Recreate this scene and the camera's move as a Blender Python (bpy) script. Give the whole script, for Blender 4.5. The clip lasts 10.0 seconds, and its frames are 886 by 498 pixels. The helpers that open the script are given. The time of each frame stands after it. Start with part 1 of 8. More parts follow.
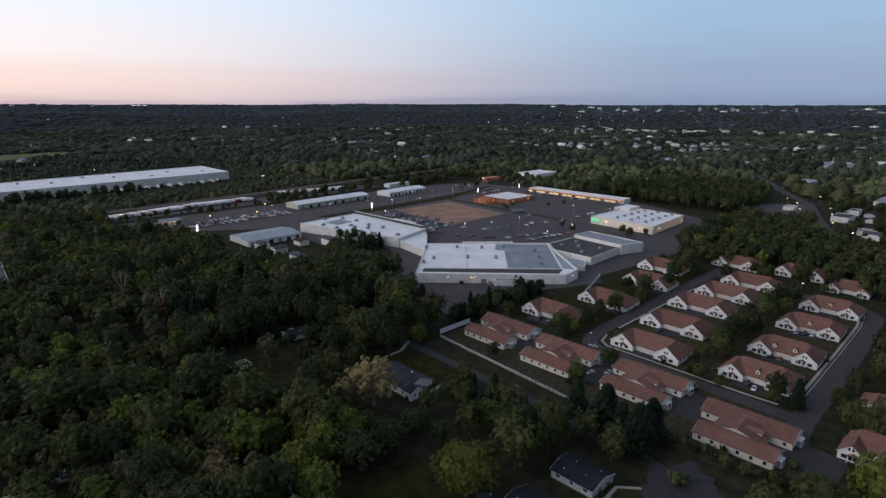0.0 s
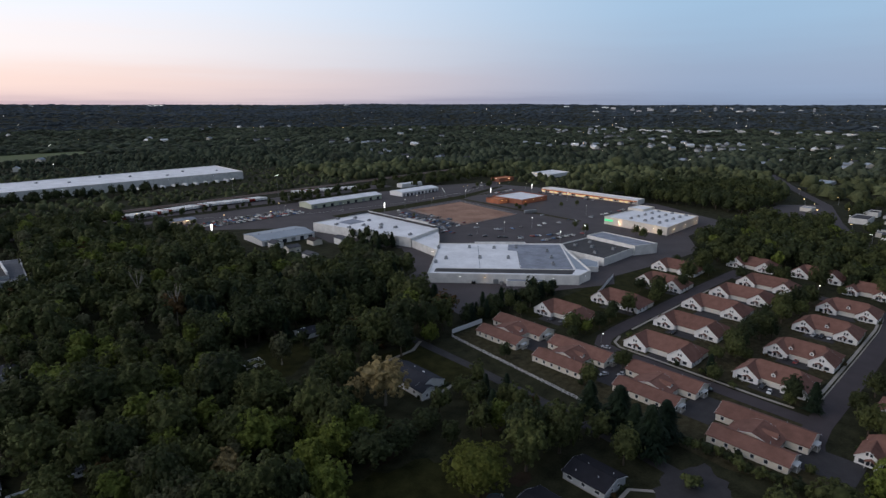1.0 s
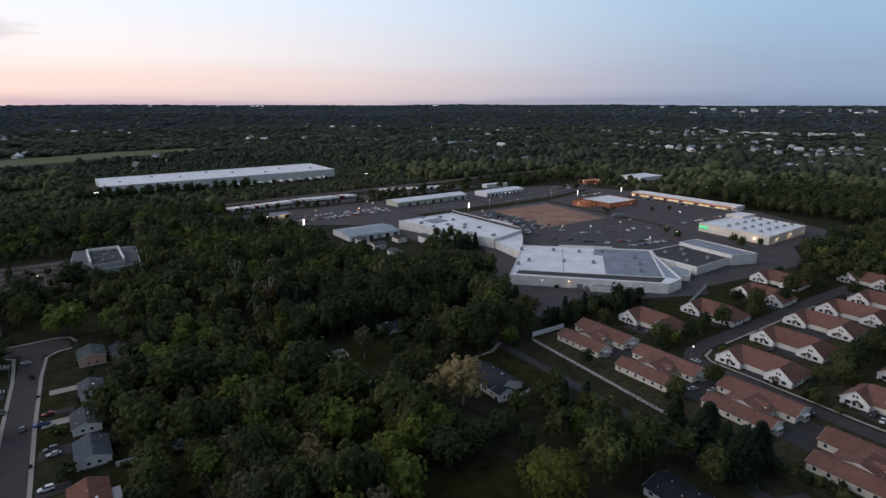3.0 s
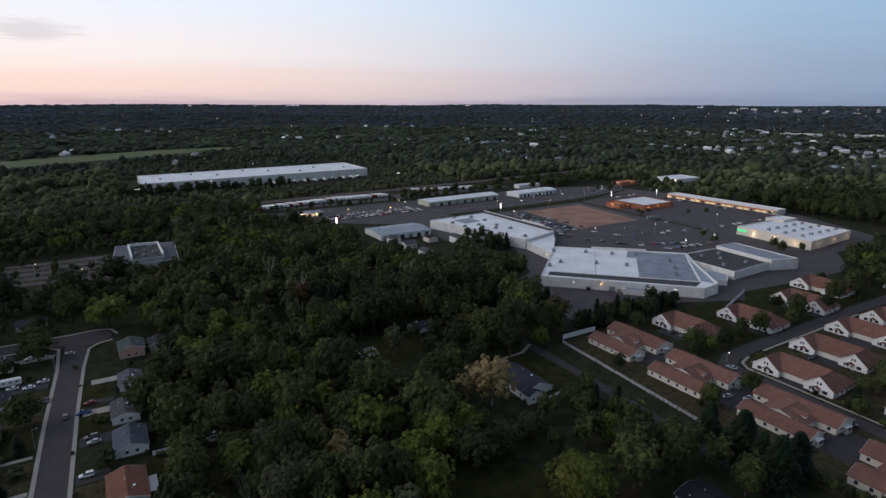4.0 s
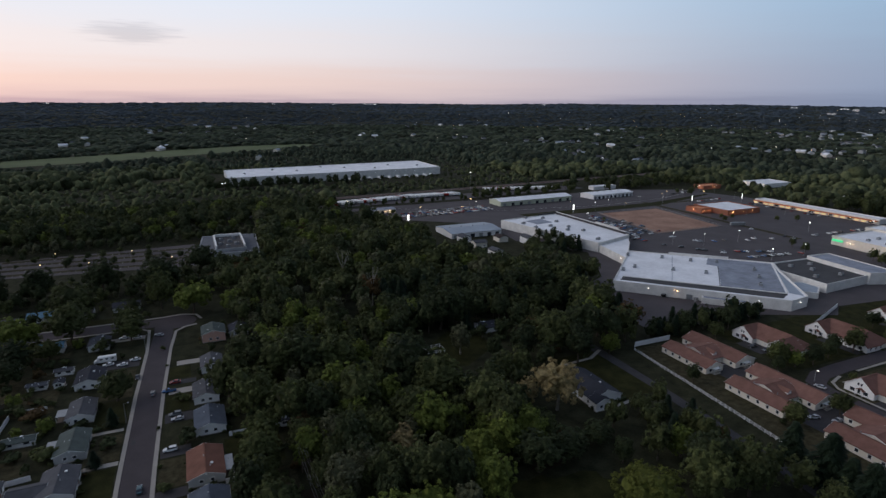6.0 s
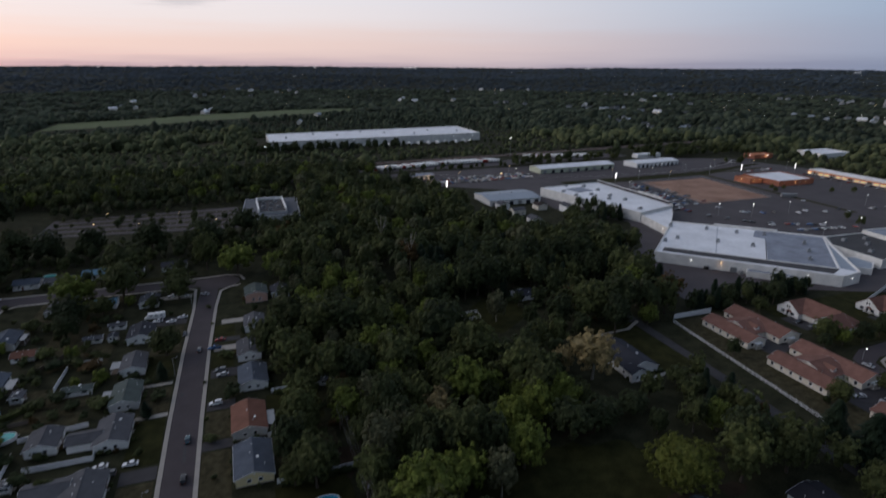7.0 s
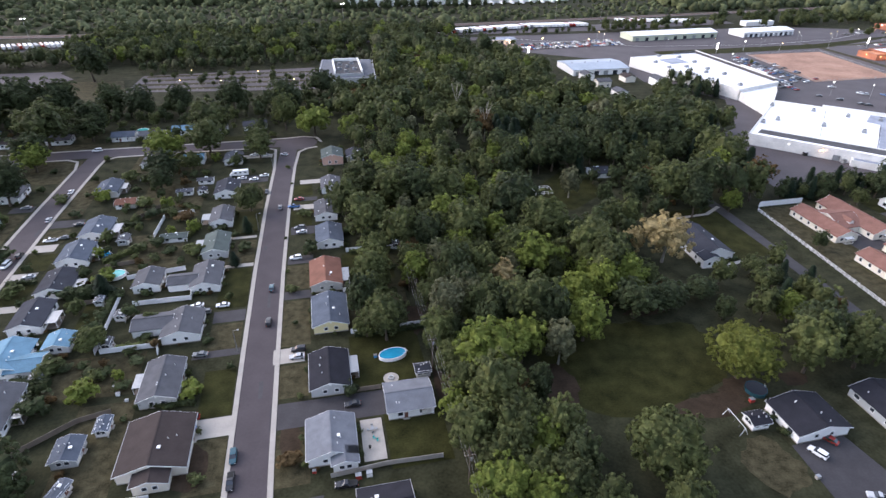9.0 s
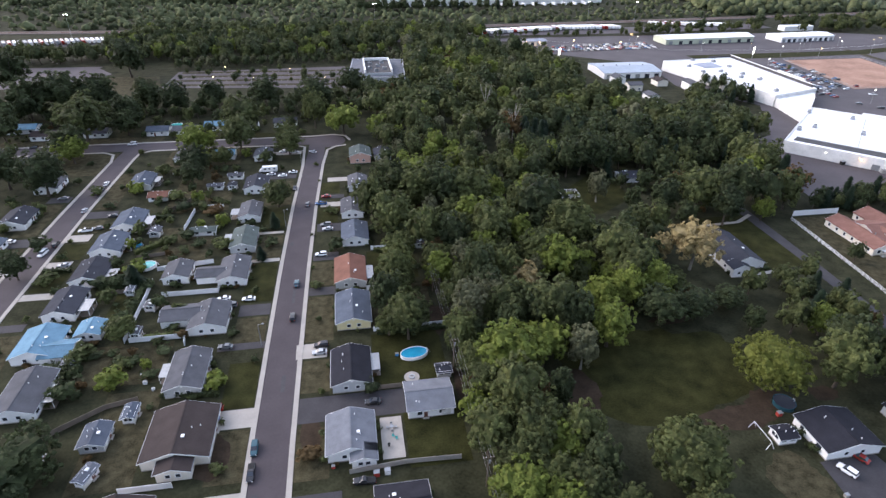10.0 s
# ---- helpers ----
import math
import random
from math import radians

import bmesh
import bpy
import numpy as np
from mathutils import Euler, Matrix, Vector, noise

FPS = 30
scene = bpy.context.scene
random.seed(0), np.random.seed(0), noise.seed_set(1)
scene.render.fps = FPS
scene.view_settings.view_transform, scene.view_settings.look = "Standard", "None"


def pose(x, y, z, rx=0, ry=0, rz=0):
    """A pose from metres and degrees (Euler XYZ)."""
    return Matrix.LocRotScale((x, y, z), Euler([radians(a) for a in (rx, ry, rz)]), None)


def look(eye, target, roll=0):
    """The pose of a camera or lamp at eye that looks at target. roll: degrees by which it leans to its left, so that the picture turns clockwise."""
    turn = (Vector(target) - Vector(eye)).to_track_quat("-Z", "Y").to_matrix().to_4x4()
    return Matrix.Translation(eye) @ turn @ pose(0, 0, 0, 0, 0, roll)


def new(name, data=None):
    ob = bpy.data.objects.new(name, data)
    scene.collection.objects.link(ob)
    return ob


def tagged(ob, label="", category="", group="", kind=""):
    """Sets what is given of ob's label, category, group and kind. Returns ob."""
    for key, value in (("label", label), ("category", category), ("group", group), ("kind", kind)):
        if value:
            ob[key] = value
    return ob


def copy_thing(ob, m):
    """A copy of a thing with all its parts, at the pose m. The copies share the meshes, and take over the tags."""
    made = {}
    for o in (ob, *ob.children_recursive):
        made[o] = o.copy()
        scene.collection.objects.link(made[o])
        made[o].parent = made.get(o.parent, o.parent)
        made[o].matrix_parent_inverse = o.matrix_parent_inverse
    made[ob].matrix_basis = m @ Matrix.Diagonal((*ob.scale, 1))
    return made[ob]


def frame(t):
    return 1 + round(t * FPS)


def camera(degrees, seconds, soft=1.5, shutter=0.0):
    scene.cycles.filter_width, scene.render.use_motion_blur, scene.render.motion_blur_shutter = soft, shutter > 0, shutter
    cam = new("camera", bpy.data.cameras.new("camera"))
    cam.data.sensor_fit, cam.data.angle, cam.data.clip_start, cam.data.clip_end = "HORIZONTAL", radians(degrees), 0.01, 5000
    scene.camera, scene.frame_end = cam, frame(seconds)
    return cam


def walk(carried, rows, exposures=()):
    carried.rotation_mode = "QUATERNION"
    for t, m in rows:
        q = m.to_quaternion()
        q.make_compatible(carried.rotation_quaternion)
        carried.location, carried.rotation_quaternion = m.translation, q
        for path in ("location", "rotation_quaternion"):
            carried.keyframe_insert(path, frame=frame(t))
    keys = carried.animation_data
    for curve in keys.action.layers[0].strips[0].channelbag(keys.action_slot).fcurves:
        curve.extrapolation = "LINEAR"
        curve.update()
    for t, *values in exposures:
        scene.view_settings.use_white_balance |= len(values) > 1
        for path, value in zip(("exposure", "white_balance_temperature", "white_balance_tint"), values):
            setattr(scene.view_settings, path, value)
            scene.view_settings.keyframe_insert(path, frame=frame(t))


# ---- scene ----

# The ground plan is laid out on the street grid: x across the streets, y along them; the camera hangs 120 m above the origin.
cam = camera(75.07, 10.0, soft=1.4, shutter=0.5)
PATH = [
    (0, pose(0, 0, 120, 75.725, -0.047, -43.988)),
    (0.5, pose(0, 0, 120, 75.744, 0.134, -43.699)),
    (1, pose(0, 0, 120, 75.726, -0.007, -42.738)),
    (1.5, pose(0, 0, 120, 75.767, 0.136, -41.046)),
    (2, pose(0, 0, 120, 75.772, 0.092, -38.885)),
    (2.5, pose(0, 0, 120, 75.745, -0.032, -36.474)),
    (3, pose(0, 0, 120, 75.771, -0.006, -34.268)),
    (4.5, pose(0, 0, 120, 75.743, -0.131, -29.586)),
    (5, pose(0, 0, 120, 75.734, -0.161, -27.784)),
    (5.5, pose(0, 0, 120, 75.717, -0.168, -25.764)),
    (5.7, pose(0, 0, 120, 75.720, -0.174, -25.006)),
    (6.8, pose(0, 0, 120, 74.240, -0.289, -20.749)),
    (7, pose(0, 0, 120, 72.321, -0.308, -19.987)),
    (7.5, pose(0, 0, 120, 67.013, -0.226, -18.057)),
    (8, pose(0, 0, 120, 61.618, -0.377, -16.022)),
    (8.5, pose(0, 0, 120, 59.489, -0.399, -14.079)),
    (9, pose(0, 0, 120, 59.520, -0.479, -12.196)),
    (9.5, pose(0, 0, 120, 59.543, -0.613, -10.338)),
    (10, pose(0, 0, 120, 59.542, -0.681, -9.273)),
]
walk(cam, PATH, exposures=((0, 0.02, 6350, 11), (3, 0, 6350, 11), (4.5, -0.1, 6300, 11), (5.5, -0.16, 6250, 11), (6.8, -0.25, 6300, 12), (7.1, -0.24, 6250, 12), (7.5, 0.24, 6000, 18), (8.0, 1.6, 6200, 17), (8.5, 1.9, 6400, 16), (9, 1.95, 6450, 16), (10, 1.95, 6450, 16)))

# ---- world and light ----
world = bpy.data.worlds.new("dusk")
scene.world = world
world.use_nodes = True
wn, wl = world.node_tree.nodes, world.node_tree.links
wn.clear()


def wnode(kind, **props):
    n = wn.new(kind)
    for k, v in props.items():
        setattr(n, k, v)
    return n


def wmath(op, a, b=None, clamp=False):
    n = wnode("ShaderNodeMath", operation=op, use_clamp=clamp)
    for i, v in enumerate((a, b)):
        if v is None:
            continue
        if isinstance(v, (int, float)):
            n.inputs[i].default_value = v
        else:
            wl.new(v, n.inputs[i])
    return n.outputs[0]


def wramp(fac, stops):
    n = wnode("ShaderNodeValToRGB")
    n.color_ramp.interpolation = "EASE"
    el = n.color_ramp.elements
    while len(el) < len(stops):
        el.new(0.5)
    for e, (p, c) in zip(el, stops):
        e.position, e.color = p, (*c, 1)
    wl.new(fac, n.inputs[0])
    return n.outputs[0]


SUNSET = radians(78)  # azimuth of the afterglow, from +y towards -x (left of the street grid's north)
SUN_DIR = Vector((-math.sin(SUNSET - radians(44)), math.cos(SUNSET - radians(44)), 0.0))
tc = wnode("ShaderNodeTexCoord").outputs["Generated"]
sep = wnode("ShaderNodeSeparateXYZ")
wl.new(tc, sep.inputs[0])
elev = wmath("MAXIMUM", sep.outputs[2], 0.0)
flat = wnode("ShaderNodeCombineXYZ")
wl.new(sep.outputs[0], flat.inputs[0]), wl.new(sep.outputs[1], flat.inputs[1])
nrm = wnode("ShaderNodeVectorMath", operation="NORMALIZE")
wl.new(flat.outputs[0], nrm.inputs[0])
dot = wnode("ShaderNodeVectorMath", operation="DOT_PRODUCT")
wl.new(nrm.outputs[0], dot.inputs[0])
dot.inputs[1].default_value = SUN_DIR
# thin streaks of high cloud
mp = wnode("ShaderNodeMapping")
mp.inputs["Scale"].default_value = (1.6, 1.6, 26.0)
wl.new(tc, mp.inputs[0])
cl = wnode("ShaderNodeTexNoise")
cl.inputs["Scale"].default_value, cl.inputs["Detail"].default_value = 2.2, 5.0
wl.new(mp.outputs[0], cl.inputs["Vector"])
streak = wmath("MULTIPLY", wmath("SUBTRACT", cl.outputs[0], 0.5), 0.035)
elev_s = wmath("MAXIMUM", wmath("ADD", elev, streak), 0.0)
root = wmath("POWER", elev_s, 0.5)
warm = wramp(root, [(0.0, (0.60, 0.47, 0.51)), (0.17, (0.94, 0.735, 0.675)), (0.28, (0.95, 0.88, 0.885)), (0.40, (0.86, 0.91, 1.0)), (0.6, (0.52, 0.57, 0.67)), (1.0, (0.20, 0.245, 0.345))])
cool = wramp(root, [(0.0, (0.24, 0.31, 0.44)), (0.2, (0.29, 0.39, 0.55)), (0.4, (0.33, 0.50, 0.69)), (0.6, (0.32, 0.40, 0.52)), (1.0, (0.19, 0.235, 0.34))])
turn = wnode("ShaderNodeMapRange", interpolation_type="SMOOTHSTEP")
turn.inputs["From Min"].default_value, turn.inputs["From Max"].default_value = -0.25, 0.88
wl.new(dot.outputs["Value"], turn.inputs["Value"])
mix = wnode("ShaderNodeMix", data_type="RGBA")
wl.new(turn.outputs[0], mix.inputs[0]), wl.new(cool, mix.inputs[6]), wl.new(warm, mix.inputs[7])
# one small grey cloud low over the afterglow
cel = radians(5.4)
cdir = Vector((-math.sin(radians(47.0 - 44)) * math.cos(cel), math.cos(radians(47.0 - 44)) * math.cos(cel), math.sin(cel)))
sub = wnode("ShaderNodeVectorMath", operation="SUBTRACT")
wl.new(tc, sub.inputs[0])
sub.inputs[1].default_value = cdir
squash = wnode("ShaderNodeVectorMath", operation="MULTIPLY")
wl.new(sub.outputs[0], squash.inputs[0])
squash.inputs[1].default_value = (1.0, 1.0, 4.2)
ln = wnode("ShaderNodeVectorMath", operation="LENGTH")
wl.new(squash.outputs[0], ln.inputs[0])
cn = wnode("ShaderNodeTexNoise")
cn.inputs["Scale"].default_value, cn.inputs["Detail"].default_value = 16.0, 6.0
wl.new(mp.outputs[0], cn.inputs["Vector"])
edge = wmath("ADD", ln.outputs["Value"], wmath("MULTIPLY", wmath("SUBTRACT", cn.outputs[0], 0.5), 0.09))
cloud = wnode("ShaderNodeMapRange", interpolation_type="SMOOTHSTEP")
cloud.inputs["From Min"].default_value, cloud.inputs["From Max"].default_value = 0.02, 0.08
cloud.inputs["To Min"].default_value, cloud.inputs["To Max"].default_value = 0.38, 0.0
wl.new(edge, cloud.inputs["Value"])
mixc = wnode("ShaderNodeMix", data_type="RGBA")
wl.new(cloud.outputs[0], mixc.inputs[0]), wl.new(mix.outputs[2], mixc.inputs[6])
mixc.inputs[7].default_value = (0.40, 0.42, 0.50, 1)
# the sky darkens away from the afterglow, behind the viewpoint
far_dot = wnode("ShaderNodeVectorMath", operation="DOT_PRODUCT")
wl.new(tc, far_dot.inputs[0])
far_dot.inputs[1].default_value = (0.42, -0.9, 0.0)
dim = wnode("ShaderNodeMapRange", interpolation_type="SMOOTHSTEP")
dim.inputs["From Min"].default_value, dim.inputs["From Max"].default_value = 0.32, 0.95
dim.inputs["To Min"].default_value, dim.inputs["To Max"].default_value = 1.0, 0.3
wl.new(far_dot.outputs["Value"], dim.inputs["Value"])
dusk = wnode("ShaderNodeVectorMath", operation="SCALE")
wl.new(mixc.outputs[2], dusk.inputs[0]), wl.new(dim.outputs[0], dusk.inputs["Scale"])
sky = wnode("ShaderNodeTexSky", sky_type="NISHITA", sun_disc=False, sun_elevation=radians(1.0), sun_rotation=-(SUNSET - radians(44)))
b1, b2 = wnode("ShaderNodeBackground"), wnode("ShaderNodeBackground")
wl.new(dusk.outputs[0], b1.inputs[0]), wl.new(sky.outputs[0], b2.inputs[0])
b1.inputs[1].default_value, b2.inputs[1].default_value = 1.0, 0.03
add = wnode("ShaderNodeAddShader")
wl.new(b1.outputs[0], add.inputs[0]), wl.new(b2.outputs[0], add.inputs[1])
wo = wnode("ShaderNodeOutputWorld")
wl.new(add.outputs[0], wo.inputs[0])

# the last glow of the set sun: a wide, weak light low in the west
sun = new("afterglow", bpy.data.lights.new("afterglow", "SUN"))
sun.data.energy, sun.data.angle, sun.data.color = 1.05, radians(50), (1.0, 0.91, 0.84)
sun.matrix_world = look((0, 0, 0), -(Vector((-0.87, 0.5, 0.5))))


# ---- materials ----
def mat(name, color, rough=0.8, spread=0.25, size=3.0, fine=0.4, bump=0.0, metal=0.0, rand=0.0, island=0.0, tint=None, spec=0.3):
    """A surface with stains at one size (m), grain at a finer one, and a shade of its own for every object or island."""
    m = bpy.data.materials.new(name)
    m.use_nodes = True
    nt = m.node_tree
    b = nt.nodes["Principled BSDF"]
    b.inputs["Roughness"].default_value, b.inputs["Metallic"].default_value = rough, metal
    b.inputs["Specular IOR Level"].default_value = spec
    geo = nt.nodes.new("ShaderNodeNewGeometry")

    def noise_at(s, detail):
        n = nt.nodes.new("ShaderNodeTexNoise")
        n.inputs["Scale"].default_value, n.inputs["Detail"].default_value = 1.0 / s, detail
        nt.links.new(geo.outputs["Position"], n.inputs["Vector"])
        return n.outputs[0]

    def math_(op, a, v):
        n = nt.nodes.new("ShaderNodeMath")
        n.operation = op
        for i, w in enumerate((a, v)):
            if isinstance(w, (int, float)):
                n.inputs[i].default_value = w
            else:
                nt.links.new(w, n.inputs[i])
        return n.outputs[0]
    big, small = noise_at(size, 3.0), noise_at(fine, 4.0)
    f = math_("ADD", math_("MULTIPLY", math_("SUBTRACT", big, 0.5), 2.4), math_("MULTIPLY", math_("SUBTRACT", small, 0.5), 1.4))
    if rand:
        oi = nt.nodes.new("ShaderNodeObjectInfo")
        f = math_("ADD", f, math_("MULTIPLY", math_("SUBTRACT", oi.outputs["Random"], 0.5), 2 * rand))
    if island:
        f = math_("ADD", f, math_("MULTIPLY", math_("SUBTRACT", geo.outputs["Random Per Island"], 0.5), 2 * island))
    f = math_("ADD", math_("MULTIPLY", f, 0.5), 0.5)
    r = nt.nodes.new("ShaderNodeValToRGB")
    lo = [c * (1 - spread) for c in color]
    hi = [min(1.0, c * (1 + spread)) for c in (tint or color)]
    r.color_ramp.elements[0].color, r.color_ramp.elements[1].color = (*lo, 1), (*hi, 1)
    nt.links.new(f, r.inputs[0])
    nt.links.new(r.outputs[0], b.inputs["Base Color"])
    if bump:
        bp = nt.nodes.new("ShaderNodeBump")
        bp.inputs["Strength"].default_value, bp.inputs["Distance"].default_value = bump, 0.1
        nt.links.new(small, bp.inputs["Height"])
        nt.links.new(bp.outputs[0], b.inputs["Normal"])
    return m


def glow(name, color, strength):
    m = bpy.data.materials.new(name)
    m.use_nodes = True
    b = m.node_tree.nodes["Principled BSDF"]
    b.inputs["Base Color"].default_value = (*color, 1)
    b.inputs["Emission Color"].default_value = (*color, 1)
    b.inputs["Emission Strength"].default_value = strength
    return m


def leafy(name, dark, light, autumn=None, rand=1.0):
    """Foliage: every tree has its own green, every clump of leaves its own shade of it."""
    m = bpy.data.materials.new(name)
    m.use_nodes = True
    nt = m.node_tree
    b = nt.nodes["Principled BSDF"]
    b.inputs["Roughness"].default_value, b.inputs["Specular IOR Level"].default_value = 0.7, 0.12
    geo, oi = nt.nodes.new("ShaderNodeNewGeometry"), nt.nodes.new("ShaderNodeObjectInfo")
    r = nt.nodes.new("ShaderNodeValToRGB")
    el = r.color_ramp.elements
    el[0].color, el[1].color = (*dark, 1), (*light, 1)
    if autumn:
        el[1].position = 0.86
        e = el.new(1.0)
        e.color = (*autumn, 1)
    # trees joined into one wood share an object, so a drift over the ground sets them apart as well
    nz = nt.nodes.new("ShaderNodeTexNoise")
    nz.inputs["Scale"].default_value, nz.inputs["Detail"].default_value = 0.09, 1.0
    nt.links.new(geo.outputs["Position"], nz.inputs["Vector"])
    mr = nt.nodes.new("ShaderNodeMapRange")
    mr.inputs["From Min"].default_value, mr.inputs["From Max"].default_value = 0.3, 0.7
    nt.links.new(nz.outputs[0], mr.inputs["Value"])
    av = nt.nodes.new("ShaderNodeMix")
    av.inputs[0].default_value = 0.5
    nt.links.new(oi.outputs["Random"], av.inputs[2]), nt.links.new(mr.outputs[0], av.inputs[3])
    nt.links.new(av.outputs[0], r.inputs[0])
    sh = nt.nodes.new("ShaderNodeMath")
    sh.operation = "MULTIPLY_ADD"
    sh.inputs[1].default_value, sh.inputs[2].default_value = 0.34, 0.83
    nt.links.new(geo.outputs["Random Per Island"], sh.inputs[0])
    # tufts of lighter and darker leaves
    tz = nt.nodes.new("ShaderNodeTexNoise")
    tz.inputs["Scale"].default_value, tz.inputs["Detail"].default_value = 0.55, 2.0
    nt.links.new(geo.outputs["Position"], tz.inputs["Vector"])
    tm = nt.nodes.new("ShaderNodeMapRange")
    tm.inputs["From Min"].default_value, tm.inputs["From Max"].default_value = 0.32, 0.68
    tm.inputs["To Min"].default_value, tm.inputs["To Max"].default_value = 0.66, 1.4
    nt.links.new(tz.outputs[0], tm.inputs["Value"])
    tm2 = nt.nodes.new("ShaderNodeMath")
    tm2.operation = "MULTIPLY"
    nt.links.new(sh.outputs[0], tm2.inputs[0]), nt.links.new(tm.outputs[0], tm2.inputs[1])
    mx = nt.nodes.new("ShaderNodeVectorMath")
    mx.operation = "SCALE"
    nt.links.new(r.outputs[0], mx.inputs[0]), nt.links.new(tm2.outputs[0], mx.inputs["Scale"])
    nt.links.new(mx.outputs[0], b.inputs["Base Color"])
    tr = nt.nodes.new("ShaderNodeBsdfTranslucent")
    nt.links.new(mx.outputs[0], tr.inputs[0])
    ms = nt.nodes.new("ShaderNodeMixShader")
    ms.inputs[0].default_value = 0.27
    nt.links.new(b.outputs[0], ms.inputs[1]), nt.links.new(tr.outputs[0], ms.inputs[2])
    nt.links.new(ms.outputs[0], nt.nodes["Material Output"].inputs[0])
    return m


M_GROUND = mat("grass_and_soil", (0.0165, 0.0175, 0.0095), 0.95, 0.7, 6.0, 0.8, 0.5, tint=(0.033, 0.0335, 0.0185), spec=0.06)
M_LAWN = mat("lawn", (0.013, 0.015, 0.0055), 0.95, 0.55, 5.0, 0.5, 0.5, tint=(0.031, 0.031, 0.0105), spec=0.06)
M_DRYLAWN = mat("dry_lawn", (0.028, 0.026, 0.014), 0.95, 0.8, 2.6, 0.45, 0.4, tint=(0.055, 0.048, 0.027), spec=0.06)
M_FIELD = mat("meadow", (0.085, 0.108, 0.040), 0.95, 0.3, 60.0, 6.0)
M_DIRT = mat("bare_orange_soil", (0.25, 0.130, 0.088), 0.95, 0.35, 22.0, 2.5, 0.4, tint=(0.34, 0.205, 0.145))
M_SOIL = mat("bare_soil", (0.040, 0.0285, 0.0195), 0.95, 0.5, 4.0, 0.6, 0.3, spec=0.06)
M_ROAD = mat("asphalt_road", (0.060, 0.049, 0.053), 0.85, 0.2, 7.0, 0.7, 0.2)
M_LOT = mat("asphalt_lot", (0.077, 0.066, 0.069), 0.88, 0.3, 18.0, 1.2, 0.2)
M_DRIVE = mat("asphalt_drive", (0.043, 0.040, 0.043), 0.85, 0.3, 4.0, 0.5, 0.2)
M_CONC = mat("concrete", (0.34, 0.31, 0.275), 0.85, 0.18, 3.0, 0.5, 0.1)
M_PATCH = mat("fresh_asphalt", (0.055, 0.052, 0.056), 0.85, 0.2, 2.0, 0.4)
M_GRAVEL = mat("rail_ballast", (0.13, 0.105, 0.095), 0.95, 0.3, 6.0, 0.8, 0.4)
M_RUST = mat("rusty_rail", (0.16, 0.08, 0.05), 0.6, 0.3, 2.0, 0.2, 0.0, 0.6)
M_LINE = mat("road_paint", (0.62, 0.62, 0.58), 0.7, 0.2, 2.0, 0.3)
M_WORN = mat("worn_road_paint", (0.20, 0.19, 0.18), 0.8, 0.4, 3.0, 0.4)
M_WHITE = mat("white_siding", (0.80, 0.79, 0.78), 0.6, 0.08, 2.5, 0.3, rand=0.5)
M_CREAM = mat("cream_siding", (0.70, 0.65, 0.57), 0.65, 0.1, 2.5, 0.3, rand=0.5)
M_PALE = mat("grey_siding", (0.42, 0.43, 0.44), 0.65, 0.12, 2.5, 0.3, rand=0.5)
M_YELLOW = mat("yellow_siding", (0.72, 0.62, 0.36), 0.65, 0.08, 2.5, 0.3)
M_PINK = mat("salmon_siding", (0.62, 0.38, 0.30), 0.65, 0.1, 2.5, 0.3)
M_TRIM = mat("white_trim", (0.80, 0.80, 0.80), 0.5, 0.05, 1.0, 0.2)


def shingle(name, color):
    return mat(name, color, 0.95, 0.3, 3.0, 0.35, 0.4, rand=0.3, spec=0.15)


ROOFS = {
    "grey": shingle("grey_shingle", (0.086, 0.087, 0.096)), "greyblue": shingle("blue_grey_shingle", (0.135, 0.142, 0.160)),
    "blue": shingle("slate_blue_shingle", (0.082, 0.096, 0.122)), "navy": shingle("charcoal_shingle", (0.040, 0.042, 0.052)),
    "dark": shingle("black_shingle", (0.022, 0.022, 0.028)), "brown": shingle("brown_shingle", (0.046, 0.036, 0.034)),
    "terra": shingle("terracotta_shingle", (0.165, 0.080, 0.058)), "green": shingle("green_grey_shingle", (0.080, 0.096, 0.090)),
    "sky": shingle("pale_blue_metal", (0.125, 0.225, 0.30)), "red": shingle("russet_shingle", (0.192, 0.100, 0.079)),
}
M_GLASS = mat("dark_window_glass", (0.03, 0.035, 0.045), 0.08, 0.2, 2.0, 0.4, spec=0.6)
M_DOOR = mat("painted_door", (0.16, 0.07, 0.05), 0.5, 0.15, 1.0, 0.2, rand=0.8)
M_GARAGE = mat("garage_door_paint", (0.66, 0.64, 0.60), 0.5, 0.06, 1.0, 0.2)
M_BRICK = mat("red_brick", (0.30, 0.12, 0.075), 0.9, 0.25, 3.0, 0.3, 0.2)
M_VINYL = mat("white_vinyl_fence", (0.76, 0.76, 0.77), 0.5, 0.07, 2.0, 0.3)
M_WOODF = mat("weathered_board", (0.17, 0.14, 0.115), 0.9, 0.25, 2.0, 0.2)
M_ROOFW = mat("white_membrane_roof", (0.80, 0.80, 0.82), 0.7, 0.22, 14.0, 2.2)
M_ROOFG = mat("grey_membrane_roof", (0.26, 0.28, 0.33), 0.8, 0.42, 9.0, 2.0)
M_ROOFK = mat("dark_gravel_roof", (0.062, 0.060, 0.062), 0.9, 0.35, 10.0, 2.0)
M_ROOFB = mat("blue_grey_metal_roof", (0.30, 0.34, 0.39), 0.6, 0.2, 12.0, 2.0)
M_PANEL = mat("painted_masonry", (0.73, 0.71, 0.68), 0.8, 0.24, 5.0, 0.7)
